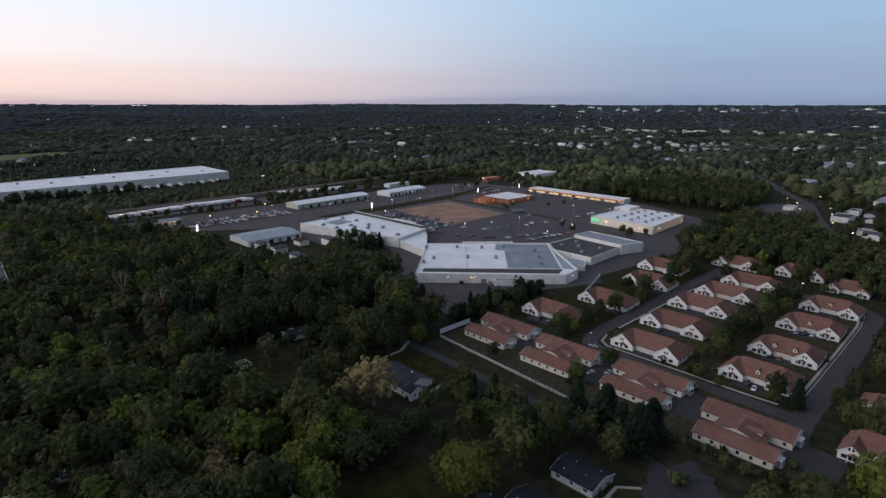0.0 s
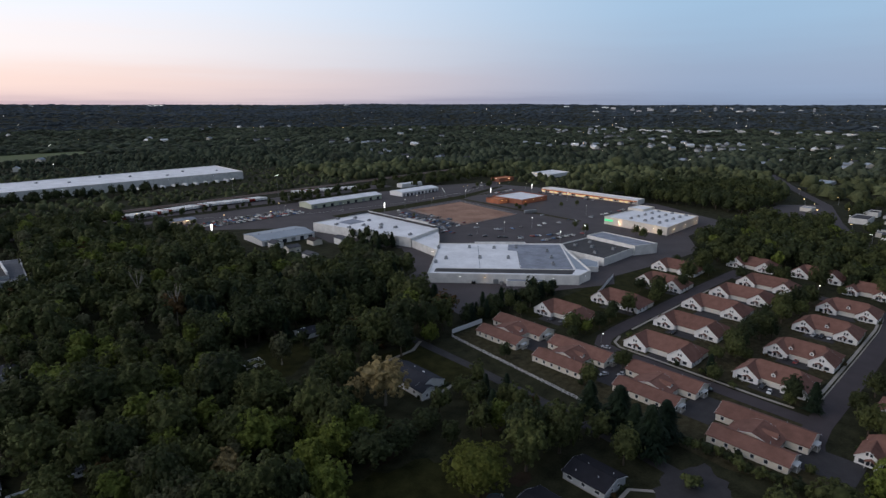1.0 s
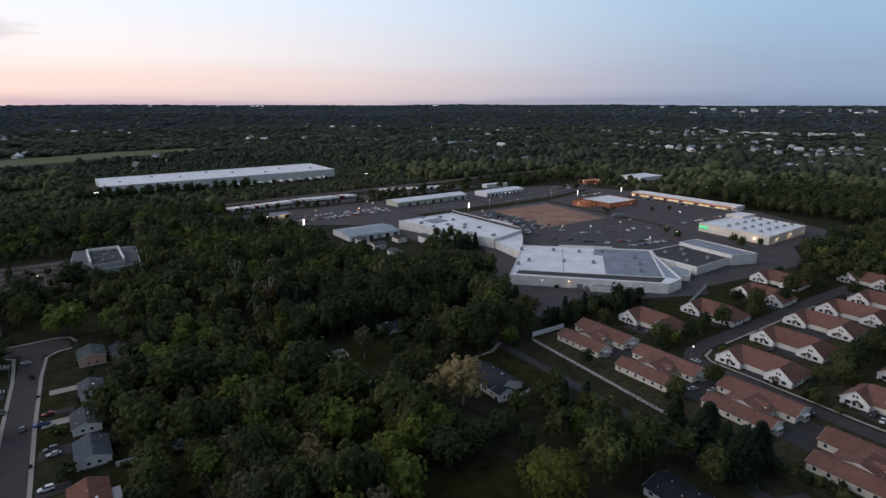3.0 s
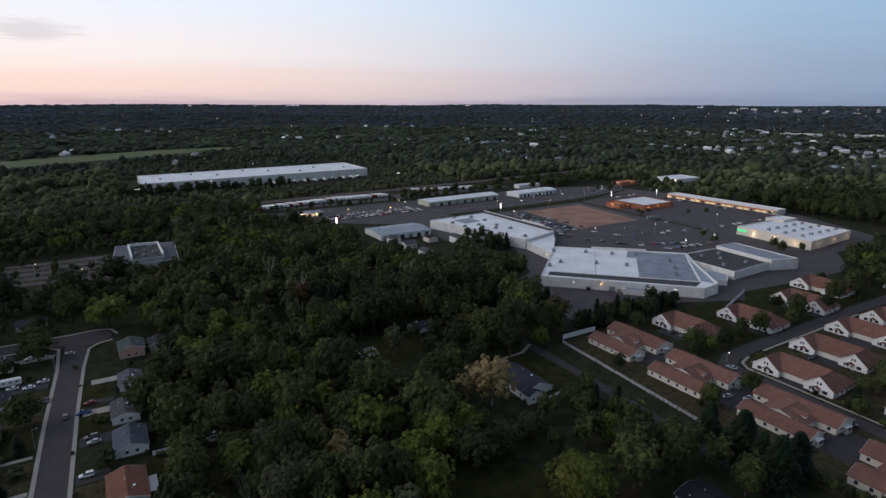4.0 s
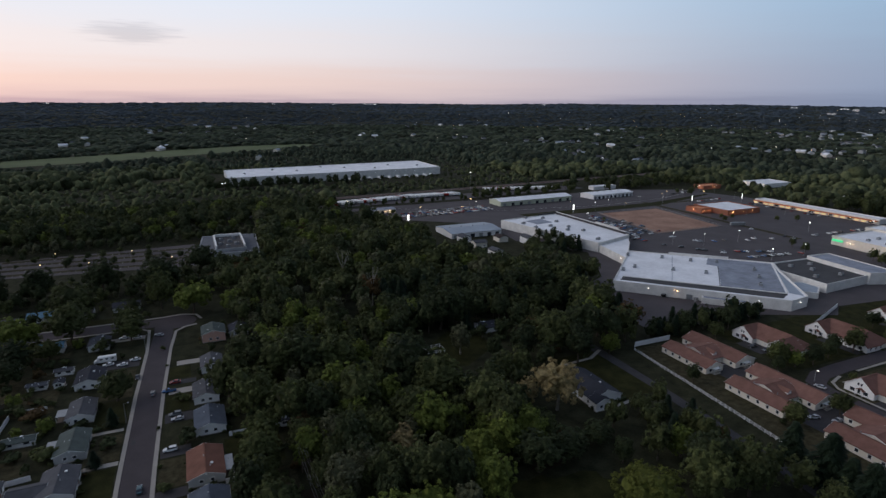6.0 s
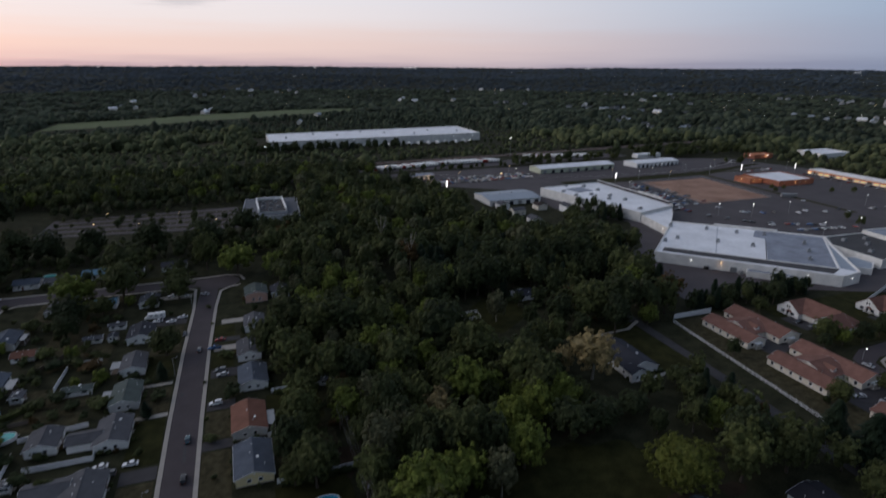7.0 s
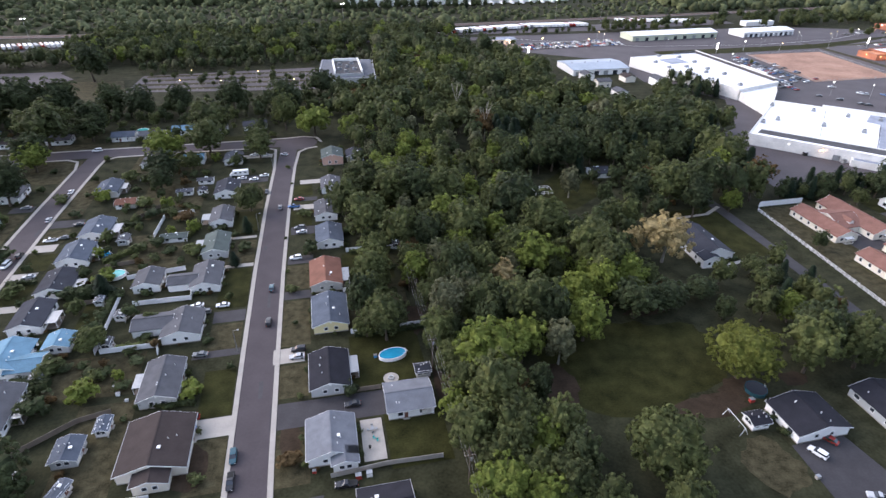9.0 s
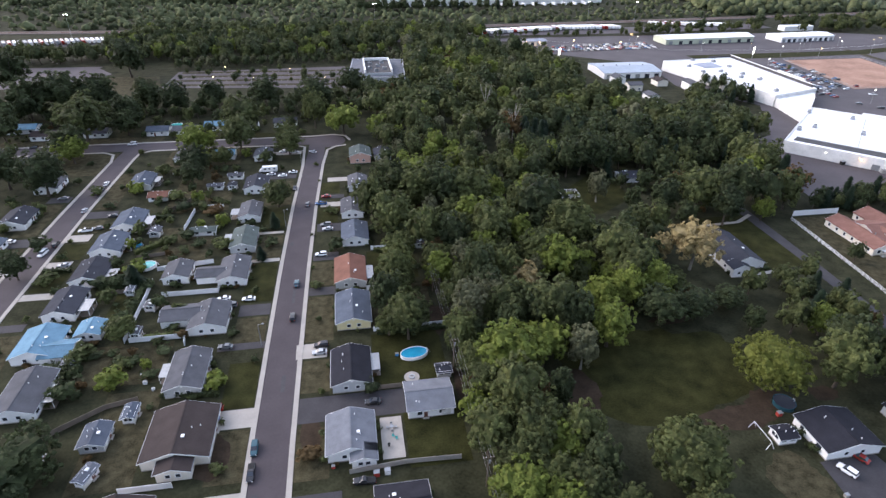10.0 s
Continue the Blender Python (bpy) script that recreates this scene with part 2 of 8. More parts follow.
M_GREENW = mat("green_metal_wall", (0.50, 0.53, 0.41), 0.6, 0.12, 8.0, 1.0)
M_HVAC = mat("galvanised_sheet", (0.30, 0.31, 0.32), 0.5, 0.2, 1.0, 0.2, 0.0, 0.5)
M_STEEL = mat("lamp_post_steel", (0.28, 0.28, 0.28), 0.5, 0.15, 1.0, 0.2, 0.0, 0.4)
M_POLEWOOD = mat("pole_timber", (0.12, 0.09, 0.07), 0.9, 0.25, 1.0, 0.15)
M_BARK = mat("bark", (0.085, 0.066, 0.052), 0.95, 0.3, 1.2, 0.2, 0.4)
M_BARKPALE = mat("pale_bark", (0.24, 0.22, 0.19), 0.9, 0.3, 1.2, 0.2, 0.3)
M_TYRE = mat("tyre_rubber", (0.02, 0.02, 0.02), 0.9, 0.2, 0.5, 0.1)
M_POOLW = mat("pool_water", (0.02, 0.26, 0.42), 0.06, 0.15, 1.5, 0.3, 0.05, spec=0.6)
M_TEAL = mat("teal_pool_water", (0.07, 0.40, 0.37), 0.06, 0.15, 1.5, 0.3, 0.05, spec=0.6)
M_BLUETARP = mat("blue_plastic", (0.06, 0.26, 0.52), 0.5, 0.2, 1.0, 0.2)
M_COVER = mat("dark_pool_cover", (0.015, 0.018, 0.03), 0.4, 0.2, 1.0, 0.2)
M_REDTOY = mat("faded_red_plastic", (0.40, 0.05, 0.04), 0.6, 0.2, 1.0, 0.2)
M_ORANGE_CAN = mat("orange_canopy", (0.55, 0.20, 0.08), 0.6, 0.2, 3.0, 0.4)
L_GREEN = leafy("green_leaves", (0.041, 0.050, 0.021), (0.116, 0.131, 0.046))
L_LIGHT = leafy("light_green_leaves", (0.104, 0.130, 0.028), (0.164, 0.194, 0.042))
L_DEEP = leafy("deep_green_leaves", (0.028, 0.038, 0.019), (0.060, 0.074, 0.031))
L_AUTUMN = leafy("turning_leaves", (0.26, 0.21, 0.10), (0.31, 0.24, 0.12))
L_GREYG = leafy("grey_green_leaves", (0.070, 0.074, 0.040), (0.128, 0.130, 0.072))
L_OLIVE = leafy("olive_leaves", (0.080, 0.092, 0.020), (0.122, 0.132, 0.030))
L_RUST = leafy("rust_leaves", (0.078, 0.054, 0.024), (0.108, 0.066, 0.028))
L_NEEDLE = leafy("dark_needles", (0.012, 0.022, 0.014), (0.024, 0.038, 0.020))
# far greens lightened and turned slightly blue, a little haze in the colour
M_FOREST = mat("far_foliage_hazed", (0.036, 0.046, 0.031), 0.9, 0.5, 140.0, 2.6, 0.9, island=0.7, tint=(0.064, 0.076, 0.048), spec=0.1)
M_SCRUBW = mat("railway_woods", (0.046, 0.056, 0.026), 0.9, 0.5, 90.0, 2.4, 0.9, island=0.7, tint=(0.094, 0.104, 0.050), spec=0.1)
# the bluish grey of distance haze is put into this leaf colour
M_WOODS_HAZE = mat("distant_woods_hazed", (0.056, 0.069, 0.078), 0.95, 0.22, 500.0, 60.0, island=0.5, spec=0.1)
for m_ in (M_FOREST, M_SCRUBW):
    for n_ in m_.node_tree.nodes:
        if n_.type == "BUMP":
            n_.inputs["Distance"].default_value = 1.6
# a paler, bluer copy of the distant woods: more haze in the colour
M_HILLS_HAZE = mat("wooded_hills_hazed", (0.078, 0.098, 0.118), 0.95, 0.15, 700.0, 90.0, island=0.25, spec=0.1)
G_LAMP = glow("lamp_glow", (1.0, 0.86, 0.66), 5.0)
G_COOL = glow("cool_lamp_glow", (1.0, 0.95, 0.88), 4.5)
G_AMBER = glow("amber_lamp_glow", (1.0, 0.62, 0.25), 5.0)
G_RED = glow("tail_light_glow", (1.0, 0.05, 0.03), 6.0)
G_GREEN = glow("green_sign_glow", (0.10, 0.9, 0.35), 0.5)
G_SIGN = glow("white_sign_glow", (1.0, 0.96, 0.9), 2.4)
G_SHOP = glow("shop_window_glow", (1.0, 0.68, 0.36), 0.7)
PAINTS = [mat("car_paint_" + n, c, 0.25, 0.05, 1.0, 0.2, spec=0.6) for n, c in (
    ("white", (0.78, 0.78, 0.78)), ("silver", (0.42, 0.43, 0.45)), ("grey", (0.14, 0.145, 0.15)), ("black", (0.018, 0.018, 0.02)),
    ("blue", (0.04, 0.11, 0.26)), ("red", (0.26, 0.025, 0.02)), ("teal", (0.025, 0.075, 0.095)), ("green", (0.03, 0.07, 0.05)))]
WHITE, SILVER, GREY, BLACK, BLUE, RED, TEAL, GREEN = range(8)


# ---- building blocks ----
def mesh_of(name, bm, material):
    me = bpy.data.meshes.new(name)
    bm.to_mesh(me)
    bm.free()
    me.materials.append(material)
    return me


def part(name, bm, material, parent, label=""):
    ob = new(name, mesh_of(name, bm, material))
    ob.parent = parent
    return tagged(ob, label) if label else ob


def piece(name, me, parent, m):
    """One more object on a mesh that is there already."""
    ob = new(name, me)
    ob.parent, ob.matrix_basis = parent, m
    return ob


def thing(name, label, category, x=0.0, y=0.0, z=0.0, turn=0.0, group="", kind=""):
    ob = new(name)
    ob.matrix_basis = pose(x, y, z, 0, 0, turn)
    return tagged(ob, label, category, group, kind)


def box(bm, x0, x1, y0, y1, z0, z1):
    v = [bm.verts.new(p) for p in ((x0, y0, z0), (x1, y0, z0), (x1, y1, z0), (x0, y1, z0), (x0, y0, z1), (x1, y0, z1), (x1, y1, z1), (x0, y1, z1))]
    for f in ((3, 2, 1, 0), (4, 5, 6, 7), (0, 1, 5, 4), (1, 2, 6, 5), (2, 3, 7, 6), (3, 0, 4, 7)):
        bm.faces.new([v[i] for i in f])
    return bm


def boxm(*a):
    return box(bmesh.new(), *a)


def prism(bm, poly, z0, z1):
    """An upright prism on a plan polygon, given anticlockwise."""
    lo, hi = [bm.verts.new((x, y, z0)) for x, y in poly], [bm.verts.new((x, y, z1)) for x, y in poly]
    bm.faces.new(lo[::-1]), bm.faces.new(hi)
    n = len(poly)
    for i in range(n):
        bm.faces.new((lo[i], lo[(i + 1) % n], hi[(i + 1) % n], hi[i]))
    return bm


def tube(bm, a, b, r0, r1, n=7):
    """A tapered round bar from a to b."""
    a, b = Vector(a), Vector(b)
    w = (b - a).normalized()
    s = w.orthogonal().normalized()
    t = w.cross(s)
    ring = [[bm.verts.new(c + (s * math.cos(2 * math.pi * i / n) + t * math.sin(2 * math.pi * i / n)) * r) for i in range(n)] for c, r in ((a, r0), (b, r1))]
    for i in range(n):
        bm.faces.new((ring[0][i], ring[0][(i + 1) % n], ring[1][(i + 1) % n], ring[1][i]))
    bm.faces.new(ring[0][::-1]), bm.faces.new(ring[1])
    return bm


def gable_walls(bm, w, y0, y1, eave, ridge, z0=-0.3):
    """House walls under a gable roof whose ridge runs along y."""
    h = w / 2
    prof = [(-h, z0), (h, z0), (h, eave), (0, ridge), (-h, eave)]
    a, b = [bm.verts.new((x, y0, z)) for x, z in prof], [bm.verts.new((x, y1, z)) for x, z in prof]
    bm.faces.new(a), bm.faces.new(b[::-1])
    for i in range(5):
        bm.faces.new((a[i], b[i], b[(i + 1) % 5], a[(i + 1) % 5]))
    return bm


def gable_roof(bm, w, y0, y1, eave, ridge, over=0.45, thick=0.22, hip=0.0):
    """Two roof slabs meeting at a ridge along y, with eaves all round; hip draws the ridge ends in."""
    h = w / 2
    slope = (ridge - eave) / h
    ex, ez = h + over, eave - slope * over
    for dz in (0.05 + thick,):
        top = [(-ex, y0 - over, ez + dz), (0, y0 - over + hip, ridge + dz), (ex, y0 - over, ez + dz), (ex, y1 + over, ez + dz), (0, y1 + over - hip, ridge + dz), (-ex, y1 + over, ez + dz)]
    low = [(x, y, z - thick) for x, y, z in top]
    t, l = [bm.verts.new(p) for p in top], [bm.verts.new(p) for p in low]
    for f in ((0, 1, 4, 5), (1, 2, 3, 4)):
        bm.faces.new([t[i] for i in f][::-1]), bm.faces.new([l[i] for i in f])
    if hip:
        for f in ((0, 2, 1), (3, 5, 4)):
            bm.faces.new([t[i] for i in f]), bm.faces.new([l[i] for i in f][::-1])
        rim = (0, 2, 3, 5)
    else:
        rim = (0, 1, 2, 3, 4, 5)
    for i, j in zip(rim, rim[1:] + rim[:1]):
        bm.faces.new((t[i], l[i], l[j], t[j]))
    return bm


WINDOWS = {}


def window(parent, x, y, z, w, h, face, pane_mat=None):
    """A framed window lying on a wall that faces the angle face (degrees, 0 is +x). Far off, frame and pane share a mesh."""
    far = parent.location.length > 165
    key = (w, h)
    if far and key in WINDOWS:
        return piece("window", WINDOWS[key], parent, pose(x, y, z, 0, 0, face - 90))
    fr = bmesh.new()
    o, q = (w / 2 + 0.12, h / 2 + 0.14), (w / 2, h / 2)
    loops = [[fr.verts.new((sx * a, y_, sz * b)) for sx, sz in ((-1, -1), (1, -1), (1, 1), (-1, 1))] for (a, b), y_ in ((o, -0.02), (o, 0.08), (q, 0.08), (q, 0.02))]
    for a, b in zip(loops, loops[1:]):
        for i in range(4):
            fr.faces.new((a[i], a[(i + 1) % 4], b[(i + 1) % 4], b[i]))
    if far:
        fr.faces.new(loops[3]).material_index = 1
    bmesh.ops.recalc_face_normals(fr, faces=fr.faces)
    f = part("window", fr, M_TRIM, parent)
    f.matrix_basis = pose(x, y, z, 0, 0, face - 90)
    if far:
        f.data.materials.append(M_GLASS)
        WINDOWS[key] = f.data
        return f
    part("pane", boxm(-w / 2, w / 2, 0.0, 0.03, -h / 2, h / 2), pane_mat or M_GLASS, f)
    return f


def door(parent, x, y, z, w, h, face, material, name="door"):
    d = part(name, boxm(-w / 2, w / 2, -0.02, 0.06, 0, h), material, parent)
    d.matrix_basis = pose(x, y, z, 0, 0, face - 90)
    return d


def strip(name, pts, width, z, material, label, category, thick=0.0, kind="structure", lift=0.0):
    """A road, path or kerb of even width along a line of plan points."""
    bm = bmesh.new()
    n = len(pts)
    rows = []
    for i, (x, y) in enumerate(pts):
        a, b = Vector(pts[max(i - 1, 0)]), Vector(pts[min(i + 1, n - 1)])
        d = (b - a).normalized()
        s = Vector((-d.y, d.x)) * width / 2
        rows.append([bm.verts.new((x + k * s.x, y + k * s.y, z)) for k in (1, -1)])
    if thick:
        for r in rows:
            r += [bm.verts.new((r[1].co.x, r[1].co.y, z - thick)), bm.verts.new((r[0].co.x, r[0].co.y, z - thick))]
    for a, b in zip(rows, rows[1:]):
        k = len(a)
        for i in range(k if thick else 1):
            bm.faces.new((a[i], a[(i + 1) % k], b[(i + 1) % k], b[i]))
    if thick:
        bm.faces.new(rows[0]), bm.faces.new(rows[-1][::-1])
    bmesh.ops.recalc_face_normals(bm, faces=bm.faces)
    if not thick and bm.faces[:][0].normal.z < 0:
        bmesh.ops.reverse_faces(bm, faces=bm.faces)
    return tagged(new(name, mesh_of(name, bm, material)), label, category, kind=kind)


LAYER = [0]


def blob(cx, cy, rx, ry, seed=0, n=30):
    """An uneven rounded outline."""
    out = []
    for i in range(n):
        a = 2 * math.pi * i / n
        k = 1 + 0.34 * noise.noise((math.cos(a) * 1.6 + seed * 3.1, math.sin(a) * 1.6, 0.5)) + 0.16 * noise.noise((math.cos(a) * 5 + seed, math.sin(a) * 5, 1.5))
        out.append((cx + rx * k * math.cos(a), cy + ry * k * math.sin(a)))
    return out


def patch(name, poly, z, material, label, category="ground"):
    """A flat piece of the ground's surface; every piece lies a little above the one before."""
    LAYER[0] += 1
    z += 0.0003 * LAYER[0]
    bm = bmesh.new()
    f = bm.faces.new([bm.verts.new((x, y, z)) for x, y in poly])
    f.normal_update()
    if f.normal.z < 0:
        f.normal_flip()
    bmesh.ops.triangulate(bm, faces=[f])
    return tagged(new(name, mesh_of(name, bm, material)), label, category, kind="structure")


def rect(x0, x1, y0, y1):
    return [(x0, y0), (x1, y0), (x1, y1), (x0, y1)]


TAKEN = []  # plan rectangles that trees keep out of


def keep(x0, x1, y0, y1):
    TAKEN.append((x0, x1, y0, y1))


def is_free(x, y, r=0.0):
    return not any(a - r < x < b + r and c - r < y < d + r for a, b, c, d in TAKEN)


def inside(x, y, poly):
    hit, n = False, len(poly)
    for i in range(n):
        (x0, y0), (x1, y1) = poly[i], poly[i - 1]
        if (y0 > y) != (y1 > y) and x < (x1 - x0) * (y - y0) / (y1 - y0) + x0:
            hit = not hit
    return hit


# ---- ground, streets and lots ----
def rise(r, az=0.0):
    """Far ground is raised so its edge meets the horizon seen by the camera."""
    s = min(max((r - 2300) / 2600, 0.0), 1.0)
    return s ** 1.25 * (98 + 3.0 * math.sin(az * 9 + 1.0) + 2.0 * math.sin(az * 23) + 5.0 * math.sin(az * 1.3 + 0.9))


def build_ground():
    rings = [0, 60, 130, 220, 330, 460, 620, 820, 1060, 1350, 1700, 2300, 2700, 3100, 3500, 3900, 4300, 4650, 4940]
    n = 144
    verts, faces = [(0, 0, 0)], []
    for r in rings[1:]:
        for i in range(n):
            a = 2 * math.pi * i / n
            verts.append((r * math.sin(a), r * math.cos(a), rise(r, a)))
    for i in range(n):
        faces.append((0, 1 + (i + 1) % n, 1 + i))
    for k in range(len(rings) - 2):
        for i in range(n):
            p, q, j = 1 + k * n, 1 + (k + 1) * n, (i + 1) % n
            faces.append((p + i, p + j, q + j, q + i))
    me = bpy.data.meshes.new("ground")
    me.from_pydata(verts, [], faces)
    me.materials.append(M_GROUND)
    tagged(new("ground", me), "dull green and brown ground out to the skyline", "ground", kind="structure")


build_ground()
Z = 0.05
MAIN = [(-25.6, 20), (-25.8, 107), (-25.4, 150), (-24.8, 194), (-23.3, 250), (-21, 300), (-19.5, 322), (-19.5, 336)]
strip("road_main", MAIN, 9.2, Z, M_ROAD, "grey asphalt street running between two rows of houses", "road")
strip("road_cross", [(-430, 340), (-130, 340), (-60, 339.5), (-20, 338), (-6, 337)], 12.5, Z + 0.004, M_ROAD, "grey asphalt cross street at the street's head", "road")
strip("road_west", [(-125.5, 20), (-125.5, 208), (-125, 260), (-123, 320), (-122, 336)], 10.0, Z, M_ROAD, "grey asphalt street with parked cars", "road")
bm = bmesh.new()
bmesh.ops.create_circle(bm, cap_ends=True, radius=11, segments=28)
bulb = tagged(new("road_bulb", mesh_of("road_bulb", bm, M_ROAD)), "rounded asphalt street end", "road", kind="structure")
bulb.location = (-14, 337, Z + 0.008)


def offset(pts, d):
    out = []
    for i, (x, y) in enumerate(pts):
        a, b = Vector(pts[max(i - 1, 0)]), Vector(pts[min(i + 1, len(pts) - 1)])
        t = (b - a).normalized()
        out.append((x - t.y * d, y + t.x * d))
    return out


def kerb(pts, label="pale concrete kerb and gutter beside the street", w=1.4):
    return strip("kerb", pts, w, 0.17, M_CONC, label, "kerb", thick=0.3)


kerb(offset(MAIN, 5.3)[:-2] + [(-26.5, 328), (-33, 332.3)])
kerb(offset(MAIN, -5.3)[:-2] + [(-13.5, 322), (-9, 327), (-3, 329)])
kerb([(-33, 332.3), (-75, 332.9), (-112, 332.9), (-117.3, 329), (-118, 320), (-119.7, 260), (-119.8, 208), (-119.8, 20)])
kerb([(-131.2, 20), (-131.2, 208), (-130.5, 260), (-128.8, 318), (-131, 329), (-137, 333), (-200, 333), (-420, 333)])
kerb([(-420, 347), (-130, 347), (-60, 346.5), (-22, 346.5), (-10, 348), (-3, 345), (-0.5, 337)])
# darker repairs in the street
for x, y, w, l in ((-24.5, 131, 1.2, 7), (-28.5, 92, 1.6, 4), (-24, 176, 1.0, 9), (-122, 246, 1.2, 6), (-27, 214, 1.4, 3)):
    patch("road_patch", rect(x - w / 2, x + w / 2, y - l / 2, y + l / 2), Z + 0.012, M_PATCH, "dark repair patch in the asphalt", "road patch")

# drives and front walks of the street
DRIVES = [(-31.5, -42, 115.5, 122.5, M_CONC), (-31.5, -42, 166, 172.5, M_DRIVE), (-31.5, -46, 148.3, 151.6, M_DRIVE), (-31, -44, 201, 203.5, M_CONC), (-31, -42, 224, 226, M_CONC),
          (-21.5, -12, 141, 148, M_CONC), (-21.5, 10, 114.5, 124, M_DRIVE), (-20, -9, 175, 180, M_DRIVE), (-18, -8, 199, 205, M_DRIVE), (-17, -7, 223, 230, M_DRIVE),
          (-16, -6, 247, 252, M_CONC), (-15, -5, 256, 260, M_DRIVE), (-13, -3, 276, 281, M_CONC), (-29, -43, 283, 292, M_DRIVE), (-28, -50, 317, 322, M_CONC),
          (-119, -110, 228, 234, M_CONC), (-119, -106, 249, 256, M_DRIVE), (-119, -110, 207, 212, M_CONC), (-119, -108, 186, 190, M_CONC), (-119, -110, 168, 172, M_DRIVE),
          (-132, -141, 226, 233, M_DRIVE), (-132, -142, 268, 274, M_DRIVE), (-31.5, -40, 88, 95, M_CONC), (-21.5, -8, 80, 92, M_DRIVE), (-132, -141, 205, 209, M_CONC)]
for x0, x1, y0, y1, m in DRIVES:
    patch("driveway", rect(min(x0, x1), max(x0, x1), y0, y1), 0.07, m, "pale concrete driveway off the street" if m is M_CONC else "dark asphalt driveway off the street", "driveway")
    keep(min(x0, x1), max(x0, x1), y0, y1)
# front and back lawns
for x0, x1, y0, y1, m in ((-20.5, -11, 126, 140, M_DRYLAWN), (-20.5, -11, 96, 113, M_DRYLAWN), (-20, -10, 149, 174, M_DRYLAWN), (-18, -8, 181, 198, M_DRYLAWN), (-16, -7, 262, 275, M_LAWN),
                          (-17, -8, 231, 246, M_LAWN), (-41, -32, 98, 115, M_DRYLAWN), (-41, -32, 123, 142, M_LAWN), (-42, -32, 151, 165, M_DRYLAWN), (-42, -31.5, 174, 200, M_LAWN),
                          (-42, -31, 204, 222, M_DRYLAWN), (-42, -31, 228, 250, M_LAWN), (-42, -30, 252, 280, M_DRYLAWN), (2, 24, 126, 150, M_LAWN), (9, 25, 96, 116, M_LAWN),
                          (2, 24, 153, 178, M_DRYLAWN), (3, 22, 182, 203, M_LAWN), (-73, -58, 100, 134, M_DRYLAWN), (-86, -60, 137, 156, M_DRYLAWN), (-118, -108, 191, 206, M_LAWN),
                          (-118, -108, 213, 226, M_LAWN), (-118, -109, 235, 247, M_DRYLAWN), (-118, -109, 258, 300, M_DRYLAWN), (-143, -133, 210, 225, M_DRYLAWN), (-143, -133, 235, 266, M_DRYLAWN),
                          (-128, -150, 300, 331, M_DRYLAWN), (-86, -76, 160, 190, M_LAWN), (-82, -60, 206, 235, M_DRYLAWN), (-86, -58, 250, 290, M_DRYLAWN), (-118, -108, 140, 166, M_DRYLAWN),
                          (-60, -100, 306, 331, M_DRYLAWN), (-100, -40, 348, 356, M_LAWN), (-200, -110, 348, 358, M_DRYLAWN)):
    patch("lawn", rect(min(x0, x1), max(x0, x1), y0, y1), 0.03, m, "worn green lawn beside a house" if m is M_LAWN else "dry patchy brown lawn beside a house", "lawn")
patch("lawn", blob(88, 121, 33, 20, 3, 40), 0.03, M_LAWN, "large shaded back lawn between trees", "lawn")
patch("soil", blob(60, 116, 7, 9, 1), 0.03, M_SOIL, "bare brown soil at the edge of the lawn", "soil")
patch("soil", blob(101, 99, 12, 4.5, 2), 0.03, M_SOIL, "bare brown soil round the play corner", "soil")
patch("soil", blob(112, 104, 6, 4, 6), 0.03, M_SOIL, "bare brown soil round the covered pool", "soil")
patch("soil", blob(104, 143, 8, 2.2, 8), 0.03, M_SOIL, "bare brown soil at the wood's edge", "soil")
patch("soil", blob(25, 155, 3.0, 8, 9), 0.03, M_SOIL, "bare brown soil under the power line", "soil")
patch("soil", blob(27, 122, 2.0, 9, 11), 0.03, M_SOIL, "bare brown soil under the power line", "soil")
patch("soil", blob(-40, 106, 5, 7, 12), 0.03, M_SOIL, "worn bare patch of a front lawn", "soil")
patch("soil", blob(-16, 110, 3, 8, 13), 0.03, M_SOIL, "worn bare patch of a front lawn", "soil")
patch("lawn", blob(103, 77, 8, 8, 5), 0.03, M_DRYLAWN, "worn grass with bare spots beside the drive", "lawn")
patch("driveway", [(110, 56), (122, 56), (130, 68), (128, 82), (112, 82)], 0.07, M_DRIVE, "dark asphalt drive before the white house", "driveway")
patch("lawn", [(98, 226), (112, 222), (132, 236), (136, 262), (122, 266), (104, 250)], 0.03, M_LAWN, "dim clearing among the trees", "lawn")
patch("lawn", [(150, 168), (176, 168), (176, 212), (150, 212)], 0.03, M_LAWN, "green lawn beside the dark-roofed house", "lawn")
keep(98, 124, 230, 260), keep(52, 116, 100, 142), keep(96, 134, 56, 100), keep(135, 155, 74, 98)

# retirement village: lanes, drives, paths
VP = [(435, 151), (375, 152), (323, 151.5), (271, 151), (255, 150), (246, 146), (243, 138), (242.5, 117), (241.5, 93), (240.5, 70), (240, 49)]
strip("road_village", VP, 8.2, Z, M_ROAD, "dark asphalt lane curving past russet-roofed bungalows", "road")
VQ = [(205, 40), (225, 46), (240, 47.5), (263, 47.5), (316, 48), (371, 49), (396, 51.5), (404, 58), (408, 72), (411, 100), (414, 130), (418, 147)]
strip("road_village", VQ, 9.0, Z + 0.004, M_ROAD, "dark asphalt lane along a row of bungalows", "road")
kerb([(262, 145.5), (253, 143), (249.2, 138), (248.6, 117), (247.6, 93), (246.8, 72), (247, 58)], "pale concrete footpath and kerb round the bend", 1.3)
kerb(offset(VQ[3:-3], 6.6), "pale concrete footpath beside the lane", 1.3)
kerb(offset(VQ[3:-3], 4.9), "concrete kerb beside the lane", 0.5)
